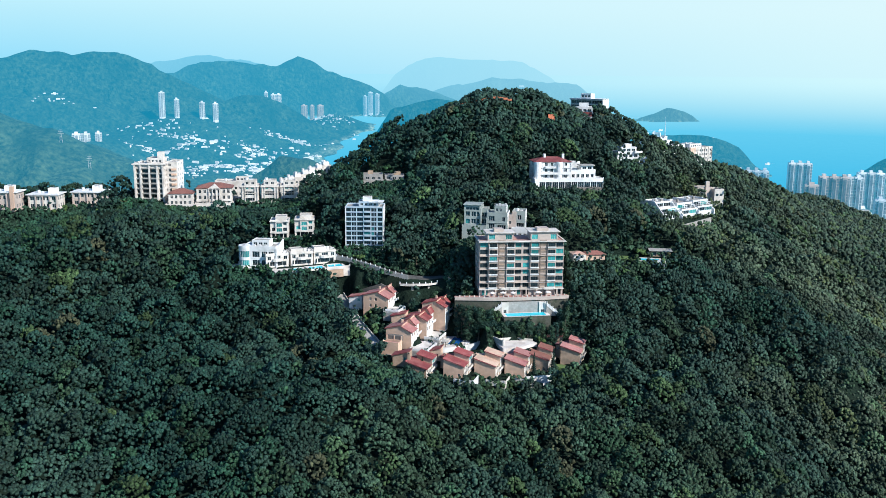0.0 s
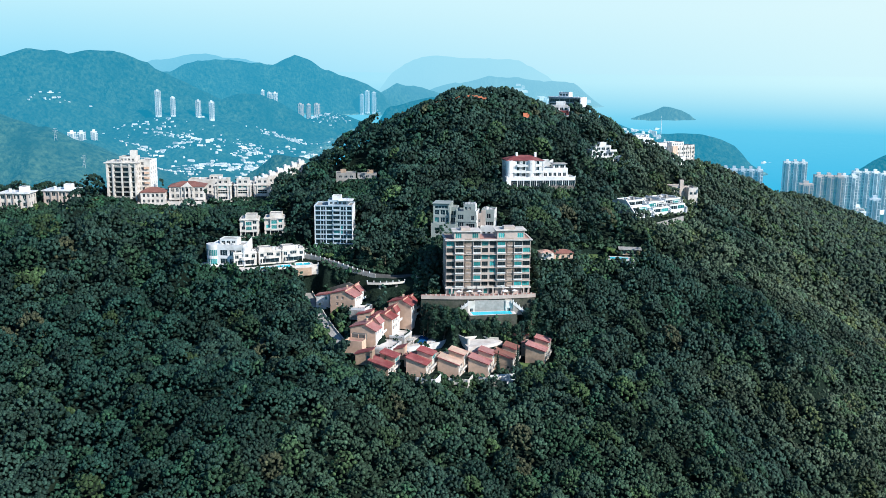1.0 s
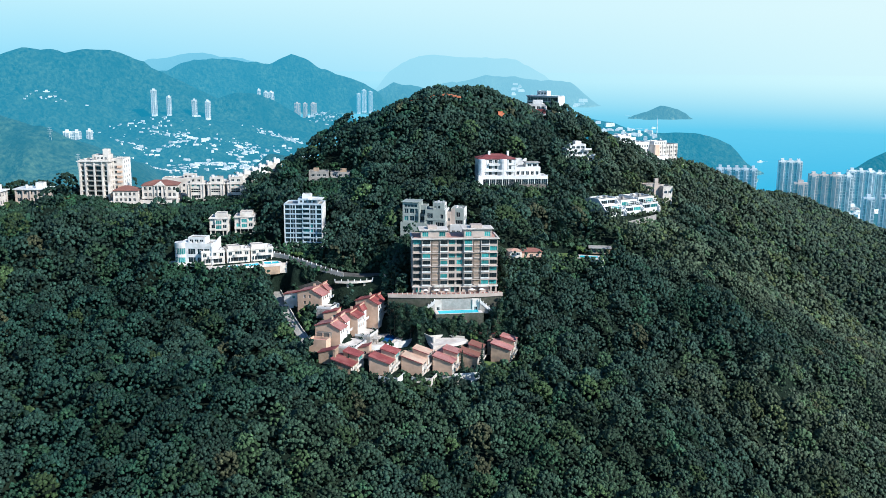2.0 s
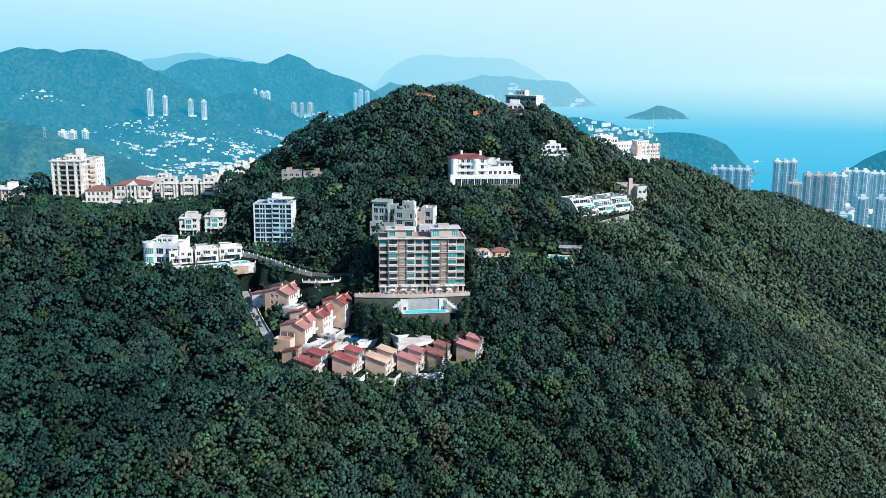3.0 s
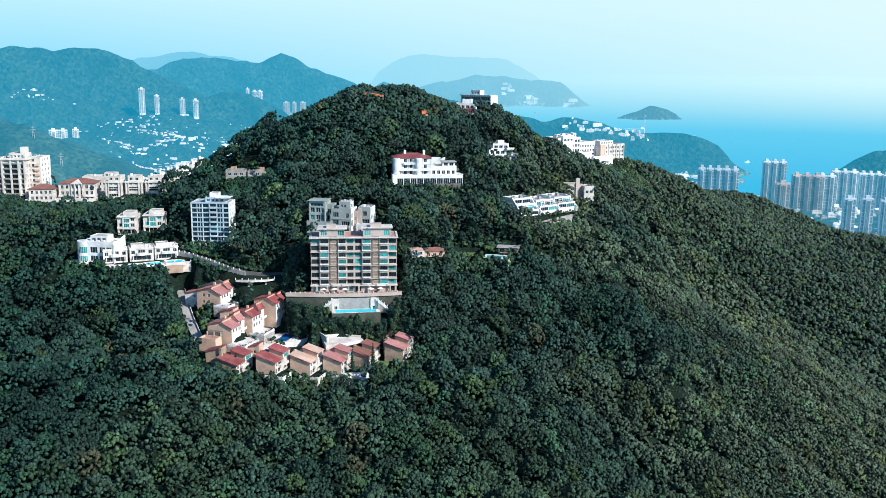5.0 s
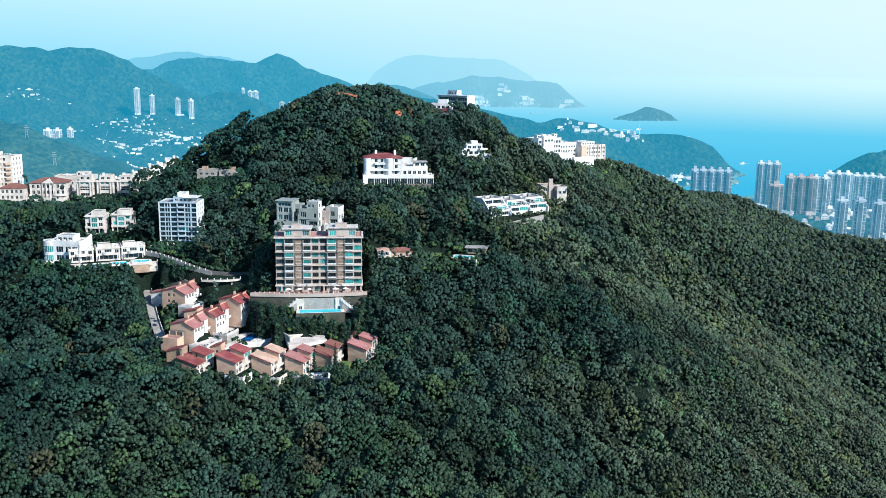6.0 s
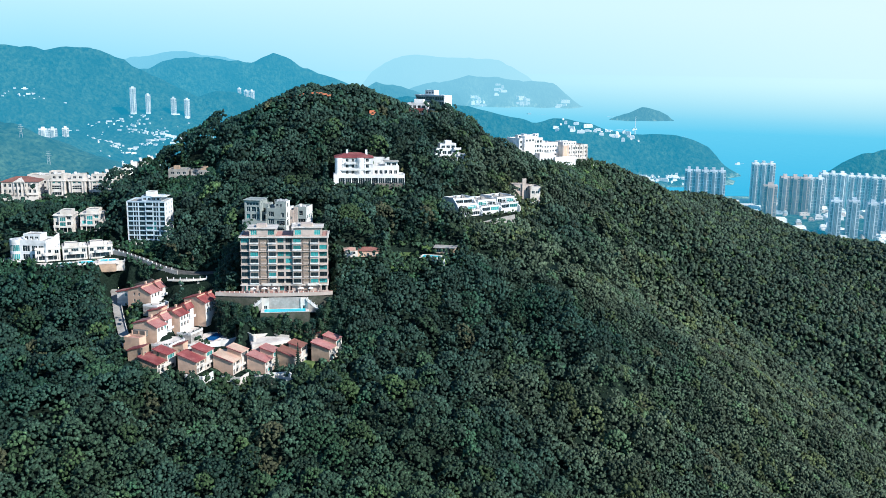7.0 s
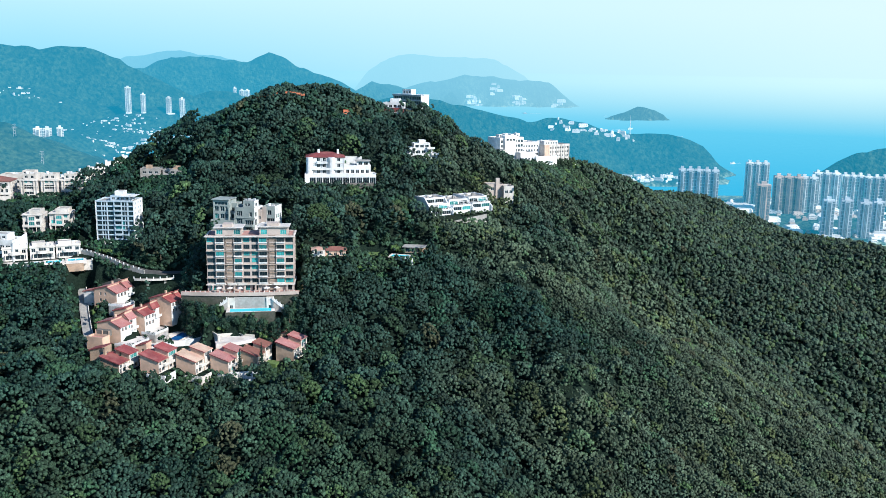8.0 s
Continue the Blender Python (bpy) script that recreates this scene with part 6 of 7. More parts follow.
apartment_block()
terrace_and_pool()
grey_block()
blue_tower()
modern_house()
town_house(-84.2, 457, 366.4, 6, 9.2, "cream three-storey town house with a teal-glazed centre bay")
town_house(-72.2, 461.5, 366.6, 6, 9.8, "taller cream town house with a teal-glazed centre bay")
for i, (x, y) in enumerate(((-80, 427.5), (-69.0, 432.5), (-58.5, 437.5))):
    pool_villa(x, y, 358.2, 24, 11.0, i)
for x, y, w in ((-69.4, 422.6, 5.0), (-61.6, 427.4, 7.0), (-53.2, 432.8, 7.5)):
    small_pool(x, y, 357.9, 24, w, 5.4)
free_wall("garden_wall", "cream garden walls between the villa pools", [(-79, 417.6), (-70, 420.4), (-68.4, 424.4), (-58, 427.4), (-56.6, 431.0), (-46, 434.6), (-46.6, 438)], 352.6, [357.4, 357.5, 357.9, 357.5, 357.9, 357.6, 358.4], "cream", 0.5, posts=3.5)
pad(-63, 426, 24, 20, 5, 357.2, False)
CLEAR.append((-63, 426, 0.42, 20, 5))
OUTLOOK.append((-60, 417, 0.42, 24, 7))
ps = thing("pool_terrace", "pale paved terraces round the villa pools", "terrace", pose(-63, 427.6, 357.4, 0, 0, 24))
box_part("paving", ps, -19, 14.5, -3.4, 5.0, -0.6, 0.0, "paving", bevel=0.03)
box_part("terrace_wall", ps, -19, 14.3, -3.2, 4.8, -4.5, -0.6, "ochre", "weathered terrace wall", bevel=0)
ridge_houses()
upper_houses()
villas()
road_and_viaduct()


# ---- ground, sea and the far distance ----
def sheet(name, angles, radii, height, mats, shore=False):
    """A sheet over rings and bearings round the flight's middle."""
    a, r = np.meshgrid(angles, radii)
    x, y = CENTRE.x + r * np.sin(a), CENTRE.y + r * np.cos(a)
    z = height(x.ravel(), y.ravel())
    co = drawn_in(np.c_[x.ravel(), y.ravel(), z])
    nr, na = a.shape
    i = np.arange((nr - 1) * (na - 1))
    q = (i // (na - 1)) * na + i % (na - 1)
    faces = np.c_[q, q + na, q + na + 1, q + 1]
    me = bpy.data.meshes.new(name)
    me.from_pydata(co.tolist(), [], faces.tolist())
    for m in mats:
        me.materials.append(MAT[m])
    if shore:  # pale sand and rock along the waterline
        k = np.clip(1 - np.abs(z - SEA - 2) / 7, 0, 1)[:, None]
        for cx, cy, sx, sy in ((545, 11440, 150, 120), (1090, 11440, 120, 110), (1560, 11380, 70, 60)):  # a quarry and bare ground on the far island
            k = np.maximum(k, np.exp(-(((x.ravel() - cx) / sx) ** 2) - ((y.ravel() - cy) / sy) ** 2)[:, None])
        at = me.attributes.new("tint", "FLOAT_COLOR", "POINT")
        at.data.foreach_set("color", np.c_[1 + k * (9.0, 6.0, 8.0), np.ones(len(z))].astype(np.float32).ravel())
    me.polygons.foreach_set("use_smooth", np.ones(len(faces), bool))
    return new(name, me)


FINE = np.radians(np.arange(-42, 42.01, 0.26))
BEARINGS = np.r_[np.radians(np.arange(-180, -42, 6)), FINE, np.radians(np.arange(48, 181, 6))]
near_rings = np.r_[0.2, 40, 90, 140, np.geomspace(190, 335, 36), np.arange(337, 475, 1.4), np.arange(477, 560, 2.2), np.geomspace(565, 1250, 60)]
far_rings = np.geomspace(1250, 22000, 230)
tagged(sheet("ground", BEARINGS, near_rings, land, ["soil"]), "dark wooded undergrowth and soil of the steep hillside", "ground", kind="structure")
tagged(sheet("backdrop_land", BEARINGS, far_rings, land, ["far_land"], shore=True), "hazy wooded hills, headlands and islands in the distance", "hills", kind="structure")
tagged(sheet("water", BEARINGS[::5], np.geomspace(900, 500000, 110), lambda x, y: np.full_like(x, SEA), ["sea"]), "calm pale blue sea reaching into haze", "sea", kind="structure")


def far_matrix(x, y, z, yaw=0.0):
    """The pose and scale of a far thing, drawn in as the far land is."""
    p = np.array([[x, y, z]])
    q = drawn_in(p)[0]
    s = np.linalg.norm(q - np.array(CENTRE)) / np.linalg.norm(p[0] - np.array(CENTRE))
    return Matrix.Translation(q) @ Matrix.Rotation(radians(yaw), 4, "Z") @ Matrix.Scale(s, 4)


def far_tower(x, y, top, w, d, mat, label, yaw=0.0, base=None, floors=3.0, lobes=1, group="distant towers"):
    base = float(land([x], [y])[0]) if base is None else base
    h = top - base
    t = thing("tower_block", label, "tower", far_matrix(x, y, base, yaw), group)
    lw = w / lobes
    for i in range(lobes):
        x0 = -w / 2 + i * lw
        box_part("wall", t, x0 + lw * 0.04, x0 + lw * 0.96, -d / 2, d / 2, -12, h, mat, bevel=0)
        box_part("bay", t, x0 + lw * 0.3, x0 + lw * 0.7, -d / 2 - d * 0.14, -d / 2 + 0.1, -12, h - 2, mat, bevel=0)
        box_part("lift_head", t, x0 + lw * 0.32, x0 + lw * 0.68, -d * 0.2, d * 0.25, h - 0.1, h + 7, mat, bevel=0)
    bm = bmesh.new()
    for i in range(lobes):
        x0 = -w / 2 + i * lw
        for a, b, out in ((0.07, 0.12, 0), (0.16, 0.24, 0), (0.36, 0.42, 1), (0.46, 0.54, 1), (0.58, 0.64, 1), (0.76, 0.84, 0), (0.88, 0.93, 0)):
            y = -d / 2 - d * 0.14 * out
            add_box(bm, x0 + lw * a, x0 + lw * b, y - 0.5, y + 0.3, 4, h - 4 - 2 * out)
    for a, b in ((-0.36, -0.28), (-0.12, -0.05), (0.08, 0.16), (0.3, 0.36)):
        add_box(bm, w / 2 - lw * 0.05, w / 2 - lw * 0.04 + 0.5, d * a, d * b, 4, h - 4)
    tagged(part("window_strip", bm, "far_glass", t), kind="stuff")
    n = max(4, int(h / (floors * 3)))
    bm = bmesh.new()
    for k in range(1, n):
        add_box(bm, -w / 2 + lw * 0.02, w / 2 - lw * 0.02, -d / 2 - 0.8, -d / 2 + 0.2, k * h / n, k * h / n + 1.1)
    tagged(part("floor_band", bm, mat, t), kind="stuff")
    return t


TOWERS = [  # x, y, top, width, depth, lobes
    (797, 2405, 206, 105, 26, 5), (1116, 2880, 182, 72, 30, 3), (1006, 2500, 158, 40, 26, 1), (1130, 2650, 165, 84, 28, 3), (1205, 2690, 160, 52, 26, 2),
    (1296, 2780, 164, 78, 30, 3), (1376, 2780, 158, 64, 30, 3), (1440, 2760, 156, 70, 30, 3), (1104, 2300, 145, 30, 22, 1), (1150, 2300, 145, 30, 22, 1), (1198, 2300, 140, 30, 22, 1),
    (1255, 2350, 136, 30, 22, 1), (1540, 2740, 150, 80, 30, 3)]
for k, (x, y, top, w, d, lobes) in enumerate(TOWERS):
    far_tower(x, y, top, w, d, ("far_blue", "far_white", "far_pink", "far_pink", "far_white", "far_white", "far_white", "far_white", "far_blue", "far_blue", "far_blue", "far_blue", "far_white")[k],
              ("grey-blue", "white", "pink-brown", "tan", "white", "white", "white", "white", "blue-grey", "blue-grey", "blue-grey", "blue-grey", "white")[k] + " high-rise housing slab by the harbour", -13, SEA + 4, lobes=lobes, group="harbour towers")
LEFT_TOWERS = [
    (-1580, 5000, 339, 34), (-1499, 5000, 303, 28), (-1361, 5000, 287, 31), (-1288, 5000, 282, 31), (-2253, 5200, 322, 40), (-2200, 5200, 313, 36), (-2310, 5200, 318, 40),
    (-1218, 6000, 324, 24), (-1155, 6000, 310, 70), (-1290, 6000, 284, 40), (-1330, 6000, 280, 40), (-1141, 7000, 205, 50), (-1080, 7000, 203, 35), (-1017, 7000, 206, 50), (-1455, 3600, 206, 70), (-1386, 3600, 210, 26),
    (-826, 9000, 266, 50), (-761, 9000, 252, 46), (-877, 9000, 231, 46)]
for k, (x, y, top, w) in enumerate(LEFT_TOWERS):
    far_tower(x, y, top, w, w * 0.7 if w < 50 else 30, "far_pink" if 10 < k < 14 else "far_white", ("pink" if 10 < k < 14 else "white") + " apartment tower on the far hillside", 22, max(SEA + 3, min(float(land([x], [y])[0]), top - 60)), lobes=2 if w > 50 else 1, group="hillside towers")

# villas scattered over the valley and the headlands
house_meshes = []
for k in range(6):
    r = random.Random(40 + k)
    bm = bmesh.new()
    w, d, h = (14, 17, 20, 34, 46, 60)[k], 11 + k, 7 + 1.6 * (k % 3)
    add_box(bm, -w / 2, w / 2, -d / 2, d / 2, -10, h)
    add_box(bm, -w / 2 + 2, w / 2 - 4, -d / 2 + 2, d / 2 - 1, h, h + 3.2)
    add_box(bm, -w / 2 - 1, w / 2 + 1, -d / 2 - 2.4, d / 2, -10, 3.0)
    wall_me = mesh_of("wall", bm, "far_white" if k % 3 else "far_roof")
    bm = bmesh.new()
    for i in range(3 + k % 3):
        for z in (1.2, 4.2):
            u = -w / 2 + 1.2 + i * (w - 2.4) / (3 + k % 3)
            add_box(bm, u, u + 2.2, -d / 2 - (2.7 if z < 3 else 0.3), -d / 2 + 0.3, z + (2.2 if z > 3 else 0), z + (3.9 if z > 3 else 1.7))
    house_meshes.append((wall_me, mesh_of("window_band", bm, "far_glass")))


rv = random.Random(11)
CLUSTERS = [(-1150, 3900, 330, 190, 60), (-830, 3500, 240, 260, 80), (-640, 3300, 180, 220, 60), (-1000, 4500, 280, 160, 60), (-930, 6700, 200, 330, 60), (-800, 8900, 150, 100, 14), (-1300, 4500, 220, 60, 26), (-1500, 4700, 300, 200, 30),
            (-520, 3700, 130, 220, 30), (-2100, 5000, 160, 60, 10), (-930, 3200, 200, 160, 30), (-560, 2950, 120, 160, 30), (-760, 3900, 200, 200, 50), (-1000, 3050, 160, 120, 24), (-620, 4300, 120, 260, 30), (-900, 5000, 200, 120, 40)]
spots = [(cx + rv.gauss(0, sx * 0.5), cy + rv.gauss(0, sy * 0.5), rv.uniform(0.24, 0.52), "small pale villa among trees in the far valley", "valley villas") for cx, cy, sx, sy, n in CLUSTERS for _ in range(int(n * 1.5))]
spots += [(590 + i * 10 + rv.uniform(-10, 10), 3950 + rv.uniform(-40, 40), rv.uniform(0.3, 0.75), "white park building on the headland's crest", "headland buildings") for i in range(36)]
spots += [(rv.uniform(985, 1060), rv.uniform(3480, 3680), rv.uniform(0.25, 0.5), "white terrace on the headland's flank", "headland buildings") for i in range(16)]
spots += [(rv.uniform(690, 860), rv.uniform(2500, 2800), rv.uniform(0.4, 0.8), "low pale building by the harbour", "harbour buildings") for i in range(70)]
spots += [(rv.uniform(800, 1050), rv.uniform(3400, 3560), rv.uniform(0.35, 0.7), "low pale building under the headland", "harbour buildings") for i in range(40)]
spots += [(rv.uniform(1000, 1560), rv.uniform(2250, 2950), rv.uniform(0.5, 1.1), "low pale building by the harbour", "harbour buildings") for i in range(230)]
spots += [(cx + rv.uniform(-70, 70), cy + rv.uniform(-60, 60), rv.uniform(0.9, 2.0), "pale buildings on the far island", "island buildings") for cx, cy, n in ((575, 11430, 26), (1140, 11480, 30), (1600, 11330, 9), (830, 11560, 8)) for i in range(n)]
levels = land([q[0] for q in spots], [q[1] for q in spots])
spots = sorted(((math.hypot(x - CENTRE.x, y), x, y, float(z), k, label, group) for (x, y, k, label, group), z in zip(spots, levels) if z > SEA + 1.5 and not (x > 1000 and y < 3300 and z > SEA + 26)), key=lambda q: q[0])
rest = {"wall": ([], []), "window_strip": ([], [])}
for i, (_, x, y, z, k, label, group) in enumerate(spots):
    m = far_matrix(x, y, z, rv.uniform(-30, 30)) @ Matrix.Scale(k, 4)
    pair = house_meshes[rv.randrange(6)]
    if i < 285:
        t = thing("far_villa", label, "house", m, group)
        for nm, me in zip(("wall", "window_strip"), pair):
            ob = new(nm, me)
            ob.parent = t
            tagged(ob, kind="stuff" if nm == "window_strip" else "")
    else:
        for nm, me in zip(("wall", "window_strip"), pair):
            vs, fs = rest[nm]
            n0 = len(vs)
            vs += [tuple(m @ v.co) for v in me.vertices]
            fs += [tuple(n0 + j for j in p.vertices) for p in me.polygons]
for nm, mt in (("wall", "far_white"), ("window_strip", "far_glass")):
    me = bpy.data.meshes.new("far_houses")
    me.from_pydata(rest[nm][0], [], rest[nm][1])
    me.materials.append(MAT[mt])
    tagged(new("far_houses" if nm == "wall" else "far_house_windows", me), "pale houses scattered over the most distant slopes", "houses", kind="stuff")


# boats with their wakes, a mast on the headland and pylons on the near slope
def boat(x, y, yaw, k):
    b = thing("boat", "small white boat with a pale wake on the sea", "boat", far_matrix(x, y, SEA + 4, yaw) @ Matrix.Scale(k, 4), "boats")
    bm = bmesh.new()
    add_prism(bm, [(-9, -2.4), (5, -2.4), (10, 0), (5, 2.4), (-9, 2.4)], -3, [2.2, 2.4, 3.6, 2.4, 2.2])
    part("hull", bm, "far_white", b)
    box_part("cabin", b, -6, 2, -1.7, 1.7, 2.2, 5.0, "far_white", bevel=0)
    bm = bmesh.new()
    add_prism(bm, [(-9, 0.6), (-70, 5), (-70, -5), (-9, -0.6)][::-1], 0.0, 0.15)
    part("wake", bm, "far_white", b, "pale foam wake")


for x, y, yaw, k in ((1560, 6900, 20, 2.2), (1640, 6200, 160, 1.8), (1430, 5200, 35, 1.6), (1500, 4300, 200, 1.4), (1330, 3900, 10, 1.3), (-690, 5300, 60, 1.3), (-660, 6100, 120, 1.4), (-610, 5700, 20, 1.2), (1900, 9000, 5, 2.4), (1000, 9300, 170, 2.4)):
    boat(x, y, yaw, k)
m = thing("mast", "tall thin white mast on the headland", "mast", far_matrix(939, 3990, float(land([939], [3990])[0]) - 2))
for z0, z1, r in ((0, 34, 1.9), (33.5, 60, 1.3), (59.5, 80, 0.7)):
    bm = bmesh.new()
    bmesh.ops.create_cone(bm, cap_ends=True, segments=8, radius1=r, radius2=r * 0.8, depth=z1 - z0, matrix=Matrix.Translation((0, 0, (z0 + z1) / 2)))
    part("mast_stage", bm, "far_white", m)
for x, y in ((-1010, 2560), (-930, 2440), (-850, 2330), (-1120, 2640)):
    p = thing("pylon", "grey lattice power pylon on the wooded slope", "pylon", far_matrix(x, y, float(land([x], [y])[0]), 15), "pylons")
    for sx in (-1, 1):
        for sy in (-1, 1):
            bm = bmesh.new()
            add_prism(bm, [(sx * 3.6 - 0.3, sy * 3.6 - 0.3), (sx * 3.6 + 0.3, sy * 3.6 - 0.3), (sx * 3.6 + 0.3, sy * 3.6 + 0.3), (sx * 3.6 - 0.3, sy * 3.6 + 0.3)], -2, 0)
            for v in bm.verts:
                if v.co.z > -1:
                    v.co = Vector((v.co.x * 0.18, v.co.y * 0.18, 36))
            part("leg", bm, "far_grey", p)
    for z, w in ((24, 8), (29, 6.5), (34, 5)):
        box_part("cross_arm", p, -w, w, -0.35, 0.35, z, z + 0.7, "far_grey", bevel=0)
    for z, w in ((8, 2.9), (16, 2.2)):
        box_part("brace", p, -w, w, -w, w, z, z + 0.5, "far_grey", bevel=0)


# ---- woods ----
OCTA_V = np.array([(1, 0, 0), (-1, 0, 0), (0, 1, 0), (0, -1, 0), (0, 0, 1), (0, 0, -1)], float)
OCTA_F = np.array([(0, 2, 4), (2, 1, 4), (1, 3, 4), (3, 0, 4), (3, 1, 5), (0, 3, 5)])  # open behind, where the next clump closes it


def leafy(rng, centres, radii, tints, cores, per):
    """Vertices, triangles and tints of crowns made of many small ragged leaf clumps. centres: crown middles; radii: (n, 3); per: clumps a crown."""
    n = len(centres)
    golden = 2.399963
    k = np.arange(per)
    up = 1 - (k + 0.5) / per * 1.35  # from the top to a little below the middle
    ang = k * golden
    ring = np.sqrt(np.maximum(0, 1 - up**2))
    dirs = np.stack([ring * np.cos(ang), ring * np.sin(ang), up], -1)
    spin = rng.uniform(0, 6.28, n)
    c, s = np.cos(spin)[:, None], np.sin(spin)[:, None]
    d = np.stack([dirs[None, :, 0] * c - dirs[None, :, 1] * s, dirs[None, :, 0] * s + dirs[None, :, 1] * c, np.broadcast_to(dirs[None, :, 2], (n, per))], -1)
    d = d + rng.normal(0, 0.2, d.shape)
    reach = rng.uniform(0.78, 1.1, (n, per, 1))
    place = centres[:, None] + d * reach * radii[:, None]
    size = np.cbrt(np.prod(radii, 1))[:, None] * rng.uniform(0.55, 1.3, (n, per)) * 1.35 / np.sqrt(per)
    m = n * per
    # each leaf spray: a small bent four-cornered leaf mass that faces roughly outwards and up
    face = d + np.array((0, 0, 0.25)) + rng.normal(0, 0.36, d.shape)
    face = (face / np.linalg.norm(face, axis=-1, keepdims=True)).reshape(m, 3)
    side = np.cross(face, rng.normal(size=(m, 3)))
    side /= np.linalg.norm(side, axis=-1, keepdims=True)
    other = np.cross(face, side)
    h = size.reshape(m, 1)
    place = place.reshape(m, 3)
    corner = [place + side * h * rng.uniform(0.7, 1.3, (m, 1)), place + other * h * rng.uniform(0.5, 1.1, (m, 1)) - face * h * 0.3,
              place - side * h * rng.uniform(0.7, 1.3, (m, 1)), place - other * h * rng.uniform(0.5, 1.1, (m, 1)) - face * h * 0.3]
    verts = np.stack(corner, 1).reshape(-1, 3)
    faces = (np.array([(0, 1, 2), (0, 2, 3)])[None] + (np.arange(m) * 4)[:, None, None]).reshape(-1, 3)
    shade = np.repeat(tints, per * 4, axis=0) * np.repeat(rng.uniform(0.82, 1.2, (m, 1)), 4, axis=0)
    if cores:
        # the dense inner mass of each clump, uneven and round-topped
        solid, tri = OCTA_V, OCTA_F
        q = len(solid)
        cv = centres[:, None] + solid[None] * radii[:, None] * 0.86 * rng.uniform(0.78, 1.18, (n, q, 1))
        faces = np.r_[faces, (tri[None] + (np.arange(n) * q)[:, None, None]).reshape(-1, 3) + len(verts)]
        verts = np.r_[verts, cv.reshape(-1, 3)]
        # cores tinted darker: the crown's inner shade painted in
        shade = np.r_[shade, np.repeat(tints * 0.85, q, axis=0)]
    return verts, faces, shade


def dome_net(n):
    """A small open dome: its top, a shoulder ring and a foot ring, and its triangles."""
    v = [(0, 0, 1.0)]
    for k, (r, z) in enumerate(((0.78, 0.5), (0.98, -0.35))):
        v += [(r * math.cos((i + 0.5 * k) * 2 * math.pi / n), r * math.sin((i + 0.5 * k) * 2 * math.pi / n), z) for i in range(n)]
    f = [(0, 1 + i, 1 + (i + 1) % n) for i in range(n)]
    for i in range(n):
        a, b, c, d = 1 + i, 1 + (i + 1) % n, 1 + n + i, 1 + n + (i + 1) % n
        f += [(a, c, b), (b, c, d)]
    return np.array(v), np.array(f)


def lumpy(rng, centres, radii, tints, lean, sides):
    """Vertices, triangles and tints of rounded leaf clumps that crowd over the crowns, each leaning the way its crown's side faces."""
    n = len(centres)
    solid, tri = dome_net(sides)
    q = len(solid)
    up = lean + rng.normal(0, 0.22, (n, 3))
    up /= np.linalg.norm(up, axis=1, keepdims=True)
    side = np.cross(up, rng.normal(size=(n, 3)))
    side /= np.linalg.norm(side, axis=1, keepdims=True)
    other = np.cross(up, side)
    local = solid[None] * rng.uniform(0.66, 1.28, (n, q, 1)) * radii[:, None]
    verts = centres[:, None] + local[..., :1] * side[:, None] + local[..., 1:2] * other[:, None] + local[..., 2:] * up[:, None]
    faces = (tri[None] + (np.arange(n) * q)[:, None, None]).reshape(-1, 3)
    shade = np.repeat(tints * rng.uniform(0.74, 1.26, (n, 1)), q, axis=0)
    return verts.reshape(-1, 3), faces, shade


def foliage_mesh(name, verts, faces, shade):
    me = bpy.data.meshes.new(name)
    me.vertices.add(len(verts))
    me.vertices.foreach_set("co", verts.astype(np.float32).ravel())
    me.loops.add(faces.size)
    me.loops.foreach_set("vertex_index", faces.astype(np.int32).ravel())
    me.polygons.add(len(faces))
    me.polygons.foreach_set("loop_start", np.arange(0, faces.size, 3, dtype=np.int32))
    me.polygons.foreach_set("use_smooth", np.ones(len(faces), bool))
    at = me.attributes.new("tint", "FLOAT_COLOR", "POINT")
    at.data.foreach_set("color", np.c_[shade, np.ones(len(shade))].astype(np.float32).ravel())
    me.update(calc_edges=True)
    me.materials.append(MAT["leaf"])
    return me


def open_ground(x, y, margin=0.0, places=None):
    """Where no building, wall, road or pool stands."""
    ok = np.ones(len(x), bool)
    for px, py, turn, hw, hd in CLEAR if places is None else places:
        c, s = math.cos(turn), math.sin(turn)
        u, v = (x - px) * c + (y - py) * s, -(x - px) * s + (y - py) * c
        ok &= (np.abs(u) > hw + margin) | (np.abs(v) > hd + margin)
    return ok


